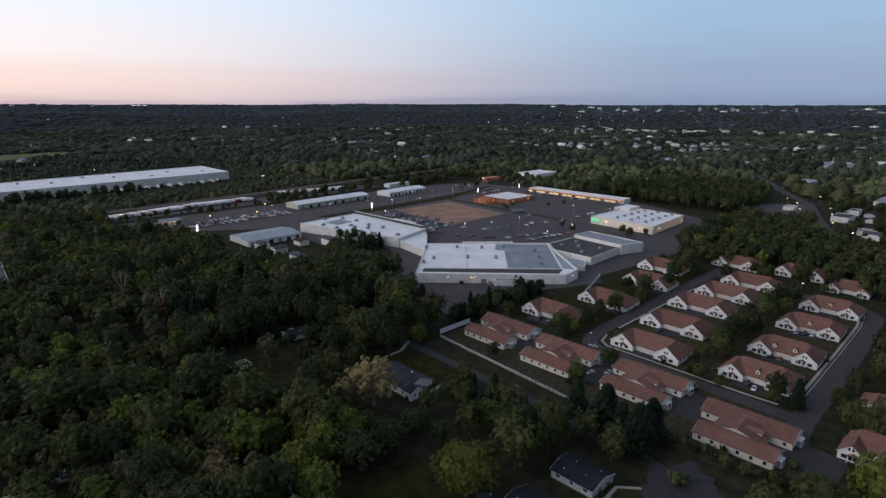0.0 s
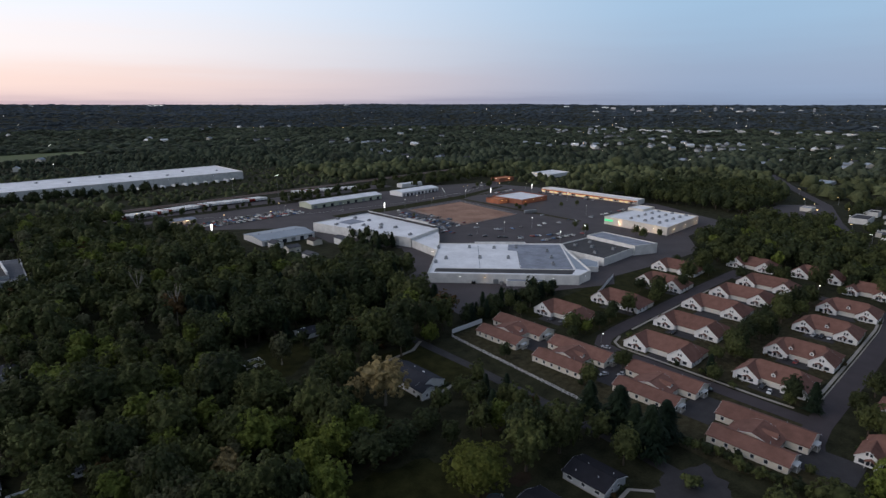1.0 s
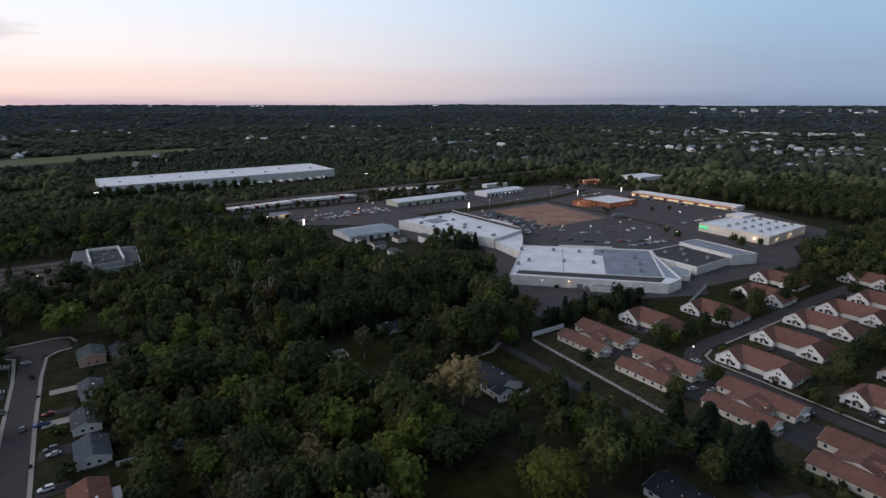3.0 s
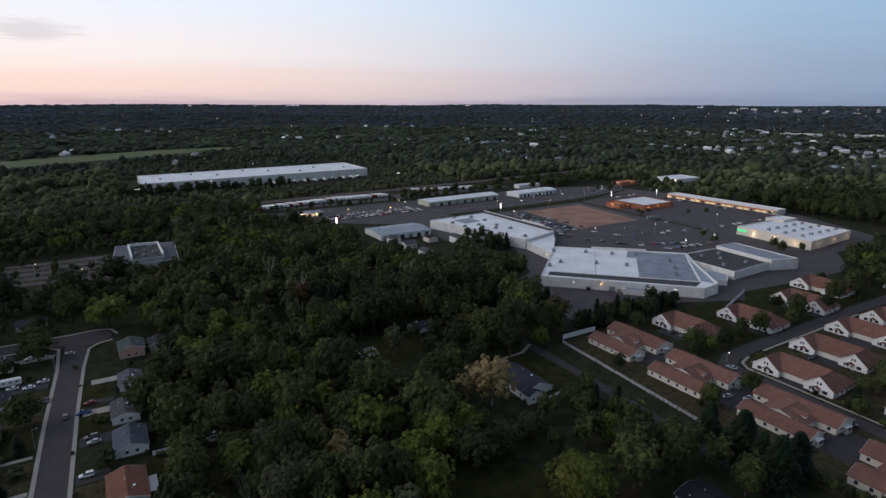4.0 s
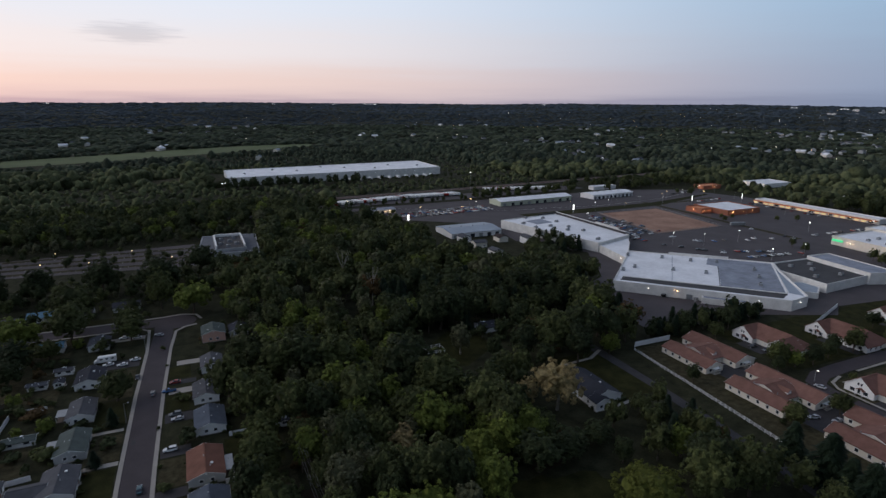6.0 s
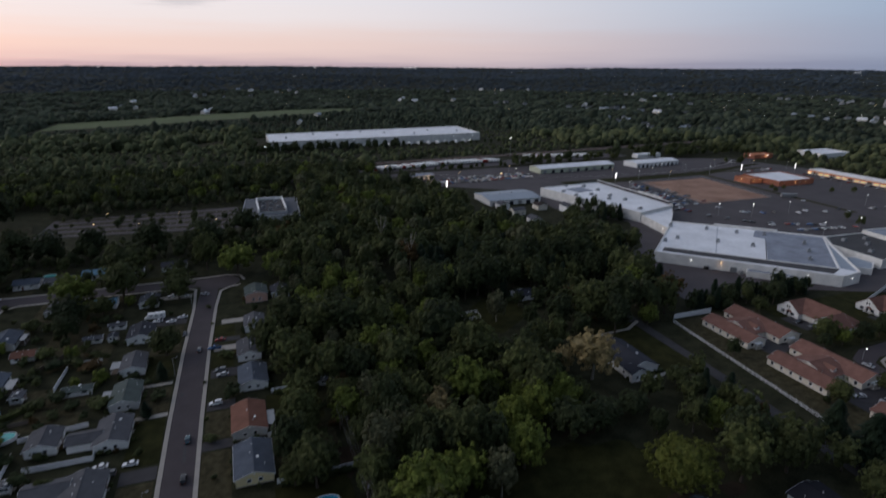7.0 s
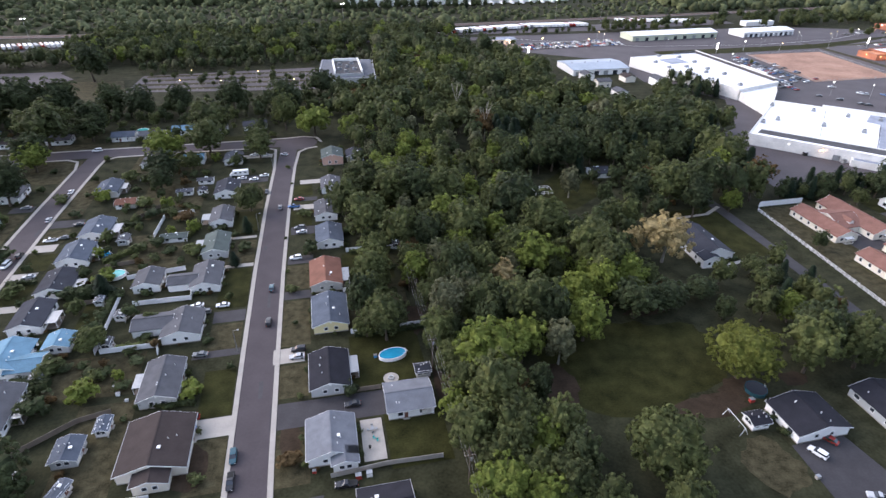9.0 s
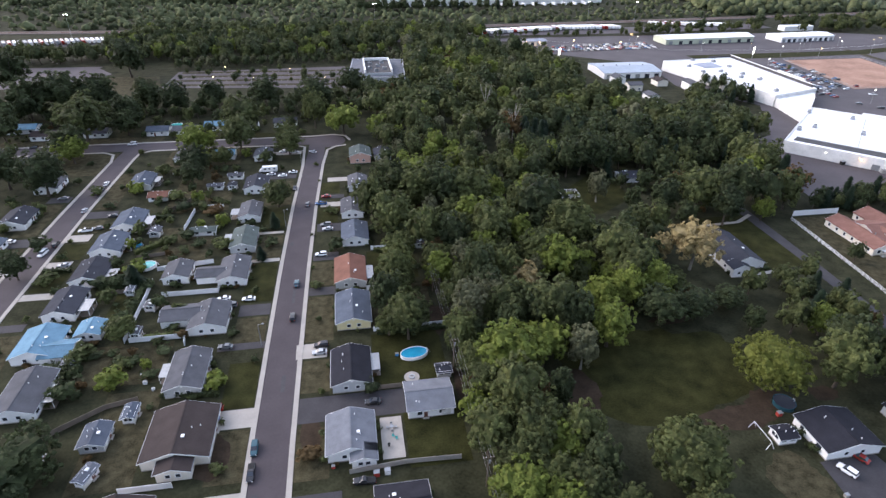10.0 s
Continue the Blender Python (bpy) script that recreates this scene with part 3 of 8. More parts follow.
kerb([(275, 145.8), (320, 146.2), (375, 146.6)], "pale concrete footpath beside the lane", 1.2)
patch("lawn", [(196, 30), (236, 50), (238, 140), (225, 168), (250, 205), (196, 206), (190, 116), (186, 60)], 0.03, M_DRYLAWN, "mown dull lawn behind the bungalows", "lawn")
patch("lawn", rect(250, 402, 56, 143), 0.03, M_DRYLAWN, "mown dull lawn between rows of bungalows", "lawn")
patch("lawn", rect(250, 430, 157, 204), 0.03, M_LAWN, "green lawn behind the bungalows", "lawn")
for x0, x1, y0, y1 in ((209, 231, 118, 132), (209, 231, 76, 90), (205, 222, 28, 46), (213, 236, 163, 178), (250, 262, 176, 191), (247, 260, 112, 124), (284, 297, 116, 132), (322, 337, 119, 134),
                       (357, 371, 117, 132), (392, 406, 115, 130), (252, 266, 64, 78), (289, 303, 65, 79), (333, 346, 66, 80), (376, 390, 66, 79), (249, 266, 22, 30), (293, 306, 157, 178), (347, 360, 157, 178)):
    patch("driveway", rect(x0, x1, y0, y1), 0.07, M_DRIVE, "dark asphalt court before the garages", "driveway")
keep(184, 430, 10, 208)
patch("driveway", blob(166, 62, 17, 12, 4, 36), 0.06, M_DRIVE, "dark asphalt turning circle below the lane", "driveway")
keep(152, 184, 48, 76)
LANE = [(178, 300), (176, 262), (179, 215), (178, 170), (176, 120), (170, 60), (168, 30)]
strip("lane", LANE, 5.5, Z, M_DRIVE, "narrow dark asphalt lane beside a white fence", "lane")
keep(172, 184, 40, 262)

# shopping ground: asphalt round the long store, lots, bare site
patch("car_park", [(236, 300), (226, 262), (222, 226), (240, 219), (300, 214), (340, 196), (356, 206), (405, 200), (470, 196), (520, 228), (610, 230), (660, 330), (668, 520), (640, 610), (560, 640), (300, 640), (190, 640),
                   (196, 560), (272, 505), (262, 430), (296, 372), (262, 312)], Z, M_LOT, "wide dark asphalt car park round the shops", "car park")
keep(222, 352, 222, 300), keep(250, 352, 240, 370), keep(300, 668, 212, 700), keep(190, 320, 486, 700)
patch("building_site", [(414, 506), (402, 404), (484, 405), (497, 506)], Z + 0.03, M_DIRT, "bare orange earth of a cleared building plot", "building site")
patch("verge", [(330, 520), (400, 516), (520, 522), (640, 560), (640, 566), (520, 540), (330, 536)], Z + 0.03, M_LAWN, "thin grass strip beside the highway", "verge")
strip("highway", [(-260, 655), (40, 640), (200, 628), (330, 562), (460, 548), (560, 560), (700, 612), (900, 700)], 17, Z + 0.05, M_ROAD, "broad asphalt highway past the shops", "road")
strip("lane_mark", [(200, 628), (330, 562), (460, 548), (560, 560), (640, 590)], 0.5, Z + 0.07, M_LINE, "pale painted line on the highway", "road marking")
patch("truck_yard", [(140, 655), (330, 655), (520, 672), (520, 704), (330, 692), (140, 690)], Z, M_LOT, "asphalt truck yard beside the railway", "yard")
patch("truck_yard", [(-420, 640), (-225, 640), (-225, 672), (-420, 676)], Z, M_LOT, "asphalt truck yard beside the railway", "yard")
RAIL = [(-900, 742), (-296, 716), (-69, 708), (156, 715), (345, 730), (671, 762), (1000, 800), (1500, 870)]
strip("rail_bed", RAIL, 15, 0.6, M_GRAVEL, "brown ballast bed of a railway", "railway", thick=0.7)
for d in (-3.2, -1.7, 1.7, 3.2):
    strip("rail", offset(RAIL, d), 0.25, 0.75, M_RUST, "rusty steel rail", "rail", thick=0.15)
patch("car_park", [(-140, 471), (0, 455), (0, 527), (-138, 521)], Z, M_LOT, "dim asphalt office car park with small lights", "car park")
patch("car_park", [(-290, 530), (-205, 540), (-190, 520), (-210, 488), (-262, 478)], Z, M_LOT, "asphalt lot among trees", "car park")
patch("meadow", [(-195, 505), (-150, 508), (-140, 470), (-146, 436), (-158, 412), (-176, 440)], Z, M_DRYLAWN, "dry pale grass field among trees", "field")
keep(-142, 4, 458, 524), keep(0, 52, 464, 538), keep(-290, -200, 482, 538), keep(-184, -134, 424, 492)
patch("meadow", [(-330, 1405), (-160, 1500), (0, 1600), (150, 1670), (330, 1690), (330, 1610), (150, 1500), (0, 1420), (-160, 1325), (-330, 1260)], 0.5, M_FIELD, "long green meadow among the far woods", "field")
patch("meadow", [(-90, 960), (30, 1030), (40, 1000), (-40, 940)], 0.5, M_DRYLAWN, "rough dry clearing before the warehouse", "field")
FIELDS = [[(-340, 1420), (-160, 1500), (0, 1600), (150, 1670), (340, 1690), (340, 1560), (150, 1410), (0, 1330), (-160, 1240), (-340, 1175)], [(-90, 960), (30, 1030), (40, 980), (-40, 920)]]
strip("verge", [(514, 545), (512, 480), (507, 405), (504, 335)], 7, Z + 0.04, M_DRYLAWN, "dry grass verge through the car park", "verge")
strip("verge", [(500, 534), (560, 530), (624, 540)], 5, Z + 0.045, M_DRYLAWN, "dry grass verge beside the restaurant", "verge")
for i in range(4):
    strip("planting_strip", [(-134, 478 + 13 * i), (-4, 468 + 15 * i)], 5.5, Z + 0.04 + 0.004 * i, M_DRYLAWN, "worn tan planting strip between parking rows", "verge")
patch("meadow", blob(-172, 466, 30, 40, 21), 0.05, M_DRYLAWN, "dry tan grass field beside the lot", "meadow")
patch("car_park", [(-420, 488), (-236, 486), (-206, 500), (-206, 548), (-420, 552)], 0.055, M_LOT, "asphalt lot and turning road behind the field", "car park")


# ---- houses ----
ROOF_WORDS = {"grey": "grey shingle", "greyblue": "pale blue-grey shingle", "blue": "slate-blue shingle", "navy": "charcoal shingle", "dark": "black shingle", "brown": "dark brown shingle",
              "terra": "orange-brown shingle", "green": "green-grey shingle", "sky": "bright pale blue", "red": "russet shingle"}
WALLS = {"white": (M_WHITE, "white siding"), "cream": (M_CREAM, "cream siding"), "pale": (M_PALE, "grey siding"), "yellow": (M_YELLOW, "yellow siding"), "pink": (M_PINK, "salmon siding"), "grey": (M_PALE, "grey siding")}


def wing(root, x, y, turn, w, l, eave, ridge, roof, wall, over=0.45, hip=0.0, gable_window=True):
    """One gabled block of a house: its walls, roof and ridge cap, standing on its own middle."""
    m = pose(x, y, 0, 0, 0, turn)
    a = part("wall", gable_walls(bmesh.new(), w, -l / 2, l / 2, eave, ridge if not hip else eave + 0.05), wall, root)
    b = part("roof", gable_roof(bmesh.new(), w, -l / 2, l / 2, eave, ridge, over, hip=hip), roof, root)
    slope = (ridge - eave) / (w / 2)
    cap = bmesh.new()
    box(cap, -0.22, 0.22, -l / 2 - over + hip, l / 2 + over - hip, ridge + 0.2, ridge + 0.32)
    c = part("ridge_cap", cap, roof, root)
    gut = []
    for s in (-1, 1) if root.location.length < 165 else ():
        ex, ez = s * (w / 2 + over), eave - slope * over + 0.12
        g = part("gutter", boxm(min(ex, ex + s * 0.16), max(ex, ex + s * 0.12), -l / 2 - over, l / 2 + over, ez - 0.06, ez + 0.06), M_PALE, root)
        gut.append(g)
    for ob in (a, b, c, *gut):
        ob.matrix_basis = m @ ob.matrix_basis
    if not hip and root.location.length < 330:
        for s in (-1, 1):
            # white barge boards along the gable edge
            bb = bmesh.new()
            yy = s * (l / 2 + over)
            for k in (-1, 1):
                p = [(k * (w / 2 + over), yy, eave - slope * over - 0.02), (0, yy, ridge - 0.0)]
                q = [bb.verts.new((px_, yy + dy, pz + dz)) for dy in (0, s * 0.06) for px_, _, pz in p for dz in (0.08, 0.27)]
                for f in ((0, 1, 3, 2), (4, 6, 7, 5), (0, 4, 5, 1), (2, 3, 7, 6), (1, 5, 7, 3), (0, 2, 6, 4)):
                    bb.faces.new([q[i] for i in f])
            o = part("barge_board", bb, M_TRIM, root)
            o.matrix_basis = m
    return m


def side_windows(root, m, w, l, z, n, sides=(0, 180)):
    for face in sides:
        s = 1 if face == 0 else -1
        for i in range(n):
            y = (i + 0.5) / n * l - l / 2
            f = window(root, s * w / 2, y, z, 1.3 if i % 2 else 1.8, 1.2, face)
            f.matrix_basis = m @ f.matrix_basis


def end_windows(root, m, w, l, z, sides=(-90,), n=2):
    for face in sides:
        s = -1 if face == -90 else 1
        for i in range(n):
            f = window(root, (i - (n - 1) / 2) * w * 0.3, s * l / 2, z, 1.1, 1.1, face)
            f.matrix_basis = m @ f.matrix_basis


def roof_bits(root, m, w, l, eave, ridge, rnd, sky=False):
    """Vent pipes, a chimney and pale vents that break the roof."""
    slope = (ridge - eave) / (w / 2)
    for i in range(rnd.randint(2, 4)):
        x, y = rnd.uniform(-0.35, 0.35) * w, rnd.uniform(-0.4, 0.4) * l
        z = ridge - abs(x) * slope
        v = part("vent_pipe", tube(bmesh.new(), (x, y, z), (x, y, z + 0.75), 0.12, 0.12), M_TRIM, root)
        v.matrix_basis = m
    if rnd.random() < 0.6:
        x, y = rnd.uniform(0.05, 0.2) * w, rnd.uniform(-0.3, 0.3) * l
        z = ridge - abs(x) * slope
        bm = boxm(x - 0.32, x + 0.32, y - 0.38, y + 0.38, z - 0.6, z + 0.5)
        box(bm, x - 0.4, x + 0.4, y - 0.46, y + 0.46, z + 0.5, z + 0.62)
        c = part("chimney", bm, M_TRIM, root)
        c.matrix_basis = m


BORDER = []  # places of low shrubs against house walls


def ranch(x, y, w, l, roof, wall, turn=0, eave=2.9, pitch=0.34, wings=(), porch=None, name="house", seed=0, words=""):
    """A one-storey house whose ridge runs along its own y. wings: (x, y, turn, width, length). porch: (x, y, width, depth) of a flat roof on posts."""
    rnd = random.Random(seed + int(abs(x) * 7 + abs(y) * 13))
    rm, (wm, ww) = ROOFS[roof], WALLS[wall]
    ridge = eave + pitch * w / 2
    root = thing(name, "house with %s, %s gable roof%s" % (ww, ROOF_WORDS[roof], words), "house", x, y, 0, turn)
    m = wing(root, 0, 0, 0, w, l, eave, ridge, rm, wm)
    near = math.hypot(x, y) < 330
    if math.hypot(x, y) < 480:
        side_windows(root, m, w, l, 1.75, max(2, int(l / 4.2)))
        end_windows(root, m, w, l, 1.75, (-90, 90))
    if near and name == "house":
        for _ in range(rnd.randint(4, 8)):
            sx, sy = rnd.choice((-1, 1)), rnd.uniform(-0.5, 0.5)
            lx, ly = (sx * (w / 2 + 1.0), sy * l) if rnd.random() < 0.6 else (sy * w, sx * (l / 2 + 1.0))
            c_, s_ = math.cos(radians(turn)), math.sin(radians(turn))
            BORDER.append((x + lx * c_ - ly * s_, y + lx * s_ + ly * c_, rnd.uniform(0.25, 0.55)))
    if near:
        roof_bits(root, m, w, l, eave, ridge, rnd)
    front = -1 if x > -20 and x < 20 or x < -90 and x > -120 else 1
    door(root, front * w / 2, l * 0.12, 0, 1.0, 2.05, 0 if front > 0 else 180, M_DOOR)
    door(root, front * w / 2, -l * 0.33, 0, 2.6, 2.1, 0 if front > 0 else 180, M_GARAGE, "garage_door")
    if near:
        part("doorstep", boxm(front * (w / 2 + 0.05) - 0.6, front * (w / 2 + 0.05) + 0.6, l * 0.12 - 0.9, l * 0.12 + 0.9, -0.1, 0.16), M_CONC, root)
        part("foundation", boxm(-w / 2 - 0.06, w / 2 + 0.06, -l / 2 - 0.06, l / 2 + 0.06, -0.3, 0.3), M_CONC, root)
        part("gable_vent", boxm(-0.3, 0.3, -l / 2 - 0.06, -l / 2 + 0.02, (eave + ridge) / 2 - 0.1, (eave + ridge) / 2 + 0.5), M_TRIM, root)
    for wx, wy, wt, w2, l2 in wings:
        r2 = eave + pitch * w2 / 2
        m2 = wing(root, wx, wy, wt, w2, l2, eave, min(r2, ridge - 0.12), rm, wm)
        end_windows(root, m2, w2, l2, 1.75, (-90, 90) if wt == 0 else (-90,))
    if porch:
        px_, py_, pw, pd = porch
        bm = boxm(px_ - pw / 2, px_ + pw / 2, py_ - pd / 2, py_ + pd / 2, 2.45, 2.6)
        part("porch_roof", bm, M_HVAC if roof != "sky" else rm, root)
        for sx in (-1, 1):
            for sy in (-1, 0, 1):
                part("porch_post", boxm(px_ + sx * (pw / 2 - 0.15) - 0.06, px_ + sx * (pw / 2 - 0.15) + 0.06, py_ + sy * (pd / 2 - 0.15) - 0.06, py_ + sy * (pd / 2 - 0.15) + 0.06, 0, 2.45), M_TRIM, root)
        part("deck", boxm(px_ - pw / 2, px_ + pw / 2, py_ - pd / 2, py_ + pd / 2, -0.1, 0.25), M_WOODF, root)
    r = max(w, l) / 2 + 0.5
    if turn % 180 == 0:
        keep(x - w / 2 - 1, x + w / 2 + 1, y - l / 2 - 1, y + l / 2 + 1)
    else:
        keep(x - l / 2 - 1, x + l / 2 + 1, y - w / 2 - 1, y + w / 2 + 1)
    return root


# east side of the main street
ranch(-5.3, 107.0, 12.0, 13.0, "greyblue", "white", wings=((3.0, -7.0, 0, 6.0, 4.5),), words=" beside a patio")
ranch(-4.6, 132.5, 11.0, 15.5, "dark", "pale", porch=(7.0, 1.5, 3.0, 7.5))
ranch(-3.2, 162.0, 11.0, 17.0, "blue", "yellow", words=" with a pale gable")
ranch(-3.6, 186.3, 11.0, 17.0, "terra", "pale", porch=(7.0, -2.0, 3.0, 9.0))
ranch(-1.0, 216.0, 10.5, 15.0, "blue", "white")
ranch(-1.5, 240.5, 9.5, 14.0, "grey", "white")
ranch(2.0, 268.5, 9.0, 13.0, "grey", "white")
ranch(4.6, 305.0, 11.0, 12.5, "green", "pink", eave=4.4, words=", tall")
ranch(17.0, 307.0, 9.0, 10.0, "navy", "pale")
ranch(6.0, 84.0, 11.0, 12.0, "dark", "pale", turn=90, words=" beside a carport")
# west side
ranch(-48.5, 113.5, 16.0, 17.0, "brown", "cream", pitch=0.3, wings=((0.5, -9.5, 0, 8.0, 6.0),), words=", broad and low")
ranch(-51.8, 138.0, 10.0, 16.5, "grey", "pale", porch=(-6.6, 1.0, 2.6, 6.0))
ranch(-50.3, 164.3, 11.5, 13.5, "grey", "white", wings=((-9.5, 3.0, 90, 8.5, 12.0),), words=" and rear wing")
ranch(-46.5, 193.0, 10.0, 15.5, "grey", "white", wings=((-8.0, -1.0, 90, 7.0, 10.0),))
ranch(-67.0, 195.0, 9.0, 11.0, "grey", "white")
ranch(-45.9, 217.0, 9.5, 15.5, "green", "pale", porch=(-6.5, 2.0, 3.5, 5.0))
ranch(-46.4, 242.5, 9.0, 14.0, "grey", "white", porch=(-6.5, 0.0, 4.0, 6.0))
ranch(-47.2, 273.0, 10.5, 14.5, "navy", "white")
ranch(-58.0, 86.0, 15.0, 17.0, "brown", "cream", pitch=0.3)
# west street, both sides
ranch(-103.0, 284.0, 10.0, 14.0, "blue", "white", porch=(6.5, 1.0, 3.0, 7.0))
ranch(-96.5, 240.5, 11.0, 15.0, "blue", "white", porch=(7.5, -1.0, 4.0, 8.0))
ranch(-98.6, 220.0, 11.0, 14.5, "blue", "white", porch=(7.0, 0.0, 3.0, 6.0))
ranch(-98.4, 199.0, 11.0, 14.5, "navy", "white", porch=(7.5, -2.0, 4.0, 6.0))
ranch(-100.0, 179.0, 10.0, 15.0, "navy", "white", porch=(7.0, -2.0, 4.0, 7.0))
ranch(-99.5, 157.5, 12.0, 14.0, "sky", "white", wings=((7.0, -4.0, 90, 8.0, 9.0),), words=", freshly painted")
ranch(-87.0, 163.5, 7.5, 7.5, "sky", "white", name="shed", eave=2.4)
ranch(-94.5, 135.0, 11.0, 17.0, "grey", "white", porch=(7.0, -1.0, 3.5, 7.0))
ranch(-104.0, 112.0, 11.0, 15.0, "navy", "pale")
ranch(-70.3, 116.5, 6.0, 7.5, "blue", "pale", name="shed", eave=2.4)
ranch(-144.8, 249.0, 11.0, 15.0, "navy", "white")
ranch(-146.0, 286.0, 10.0, 14.5, "grey", "white")
ranch(-168.0, 313.0, 11.0, 15.0, "navy", "white")
ranch(-146.0, 222.0, 11.0, 14.0, "blue", "white")
ranch(-148.0, 190.0, 11.0, 14.0, "grey", "white")
ranch(-196.0, 318.0, 10.0, 13.0, "navy", "white")
# along the cross street
ranch(-114.8, 363.5, 9.5, 12.5, "blue", "white", turn=90)
ranch(-99.0, 363.0, 9.0, 14.0, "grey", "white", turn=90)
ranch(-82.0, 369.0, 9.5, 13.0, "sky", "white", turn=90)
ranch(-40.0, 370.5, 9.0, 14.0, "navy", "white", turn=90)
ranch(-63.0, 366.0, 9.0, 13.0, "grey", "white", turn=90)
ranch(-196.0, 377.0, 10.0, 16.5, "sky", "white", turn=90)
ranch(-178.0, 362.5, 9.5, 14.0, "brown", "white", turn=90)
ranch(-150.0, 364.0, 9.5, 13.0, "navy", "white", turn=90)
ranch(-228.0, 366.0, 9.5, 14.0, "grey", "white", turn=90)
ranch(-68.5, 317.5, 9.0, 10.0, "sky", "white", turn=90)
ranch(-90.0, 316.0, 9.0, 10.5, "grey", "white")
ranch(-48.0, 314.0, 9.0, 11.0, "grey", "white")
ranch(-91.2, 266.5, 6.5, 8.5, "terra", "white", turn=90, name="shed", eave=2.4)
# houses among the trees
ranch(121.5, 88.5, 15.5, 12.5, "dark", "white", pitch=0.26, words=" with garage bays")
ranch(147.5, 87.0, 12.5, 15.5, "dark", "pale", pitch=0.3)
ranch(16.5, 117.5, 11.0, 12.5, "greyblue", "white", name="garage", turn=90, eave=3.0, pitch=0.3, words=", detached")
ranch(148.0, 179.5, 14.5, 24.0, "navy", "white", eave=3.6, pitch=0.42, wings=((-4.0, -12.5, 0, 7.0, 5.0),), words=", steep gables")
ranch(141.0, 258.0, 9.0, 11.0, "navy", "white", turn=90)
ranch(268.0, 420.0, 9.0, 12.0, "grey", "white", eave=5.6, words=", two storeys")
ranch(250.0, 436.0, 9.0, 11.0, "brown", "cream", eave=4.0)
ranch(219.0, 447.0, 9.0, 11.0, "grey", "white", eave=4.6)
ranch(222.0, 424.0, 9.0, 11.0, "grey", "cream", turn=90, eave=4.6)
ranch(220.0, 391.0, 8.5, 11.0, "grey", "white", eave=5.4)


# ---- russet-roofed village bungalows ----
def village(x, y, turn, l=34.0, front=2.6, back=16.5, w1=12.0, dormers=0, words="beside the lane"):
    """A U of a long hipped body (along its own x) and two gabled arms towards its own -y, with garages between. (x, y) is the middle of the front line."""
    rm, wm = ROOFS["red"], M_CREAM
    root = thing("village_bungalow", "cream double bungalow, russet hipped roof, " + words, "house", x, y, 0, turn, group="village bungalows")
    eave, ridge = 3.0, 7.7
    wing(root, 0, front + back / 2, 90, back, l - 1.0, eave, ridge, rm, wm, hip=back / 2 - 1.2)
    for s in (-1, 1):
        ax = s * (l / 2 - w1 / 2)
        al = front + back * 0.5
        m = wing(root, ax, al / 2, 0, w1, al, eave, eave + 0.76 * w1 / 2, rm, M_WHITE)
        for i in (-2.7, 0.0, 2.7):
            f = window(root, i * w1 / 12, -al / 2, 1.55, 1.9 if i else 1.1, 1.5 if i else 1.9, -90)
            f.matrix_basis = m @ f.matrix_basis
        for i in (-0.62, 0.62):
            f = window(root, i, -al / 2, 4.7, 0.75, 1.2, -90)
            f.matrix_basis = m @ f.matrix_basis
        for k in range(3):
            f = window(root, s * w1 / 2, -al / 2 + 3.0 + 4.0 * k, 1.7, 1.2, 1.4, 0 if s > 0 else 180)
            f.matrix_basis = m @ f.matrix_basis
        # small entrance porch under a russet roof
        part("porch_roof", gable_roof(bmesh.new(), 3.0, -1.5, -0.1, 2.5, 3.3, 0.2, 0.14), rm, root).matrix_basis = pose(ax - s * 0.8, 0, 0)
        for k in (-1.4, 1.4):
            part("porch_post", boxm(ax - s * 0.8 + k - 0.09, ax - s * 0.8 + k + 0.09, -1.45, -1.27, 0, 2.5), M_TRIM, root)
    gap = l - 2 * w1
    for s in (-1, 1):
        g = door(root, s * gap / 4, front, 0, min(4.6, gap / 2 - 0.5), 2.2, -90, M_GARAGE, "garage_door")
    for i in range(int(l / 4)):
        window(root, -l / 2 + 3 + 4 * i, front + back, 1.7, 1.2, 1.4, 90)
    slope = (ridge - eave) / (back / 2)
    for k in range(dormers):
        dx = (k - (dormers - 1) / 2) * 9.0
        d = part("dormer", gable_walls(bmesh.new(), 1.7, front + 1.6, front + 4.6, 5.3, 6.1, 4.0), M_WHITE, root)
        d.matrix_basis = pose(dx, 0, 0)
        r = part("dormer_roof", gable_roof(bmesh.new(), 1.7, front + 1.6, front + 4.8, 5.3, 6.1, 0.2, 0.12), rm, root)
        r.matrix_basis = pose(dx, 0, 0)
        window(root, dx, front + 1.6, 4.9, 0.8, 0.9, -90)
    part("foundation", boxm(-l / 2 + 0.4, l / 2 - 0.4, front - 0.1, front + back, -0.3, 0.2), M_CONC, root)
    rr_ = random.Random(int(x * 3 + y))
    c_, s_ = math.cos(radians(turn)), math.sin(radians(turn))
    for _ in range(9):
        lx, ly = rr_.choice(((rr_.uniform(-l / 2, l / 2), -1.8), (rr_.uniform(-l / 2, l / 2), front + back + 1.2), (rr_.choice((-1, 1)) * (l / 2 + 1.2), rr_.uniform(0, front + back))))
        if ly < 0 and abs(lx) < l / 2 - w1:
            continue
        BORDER.append((x + lx * c_ - ly * s_, y + lx * s_ + ly * c_, rr_.uniform(0.25, 0.5)))
    return root


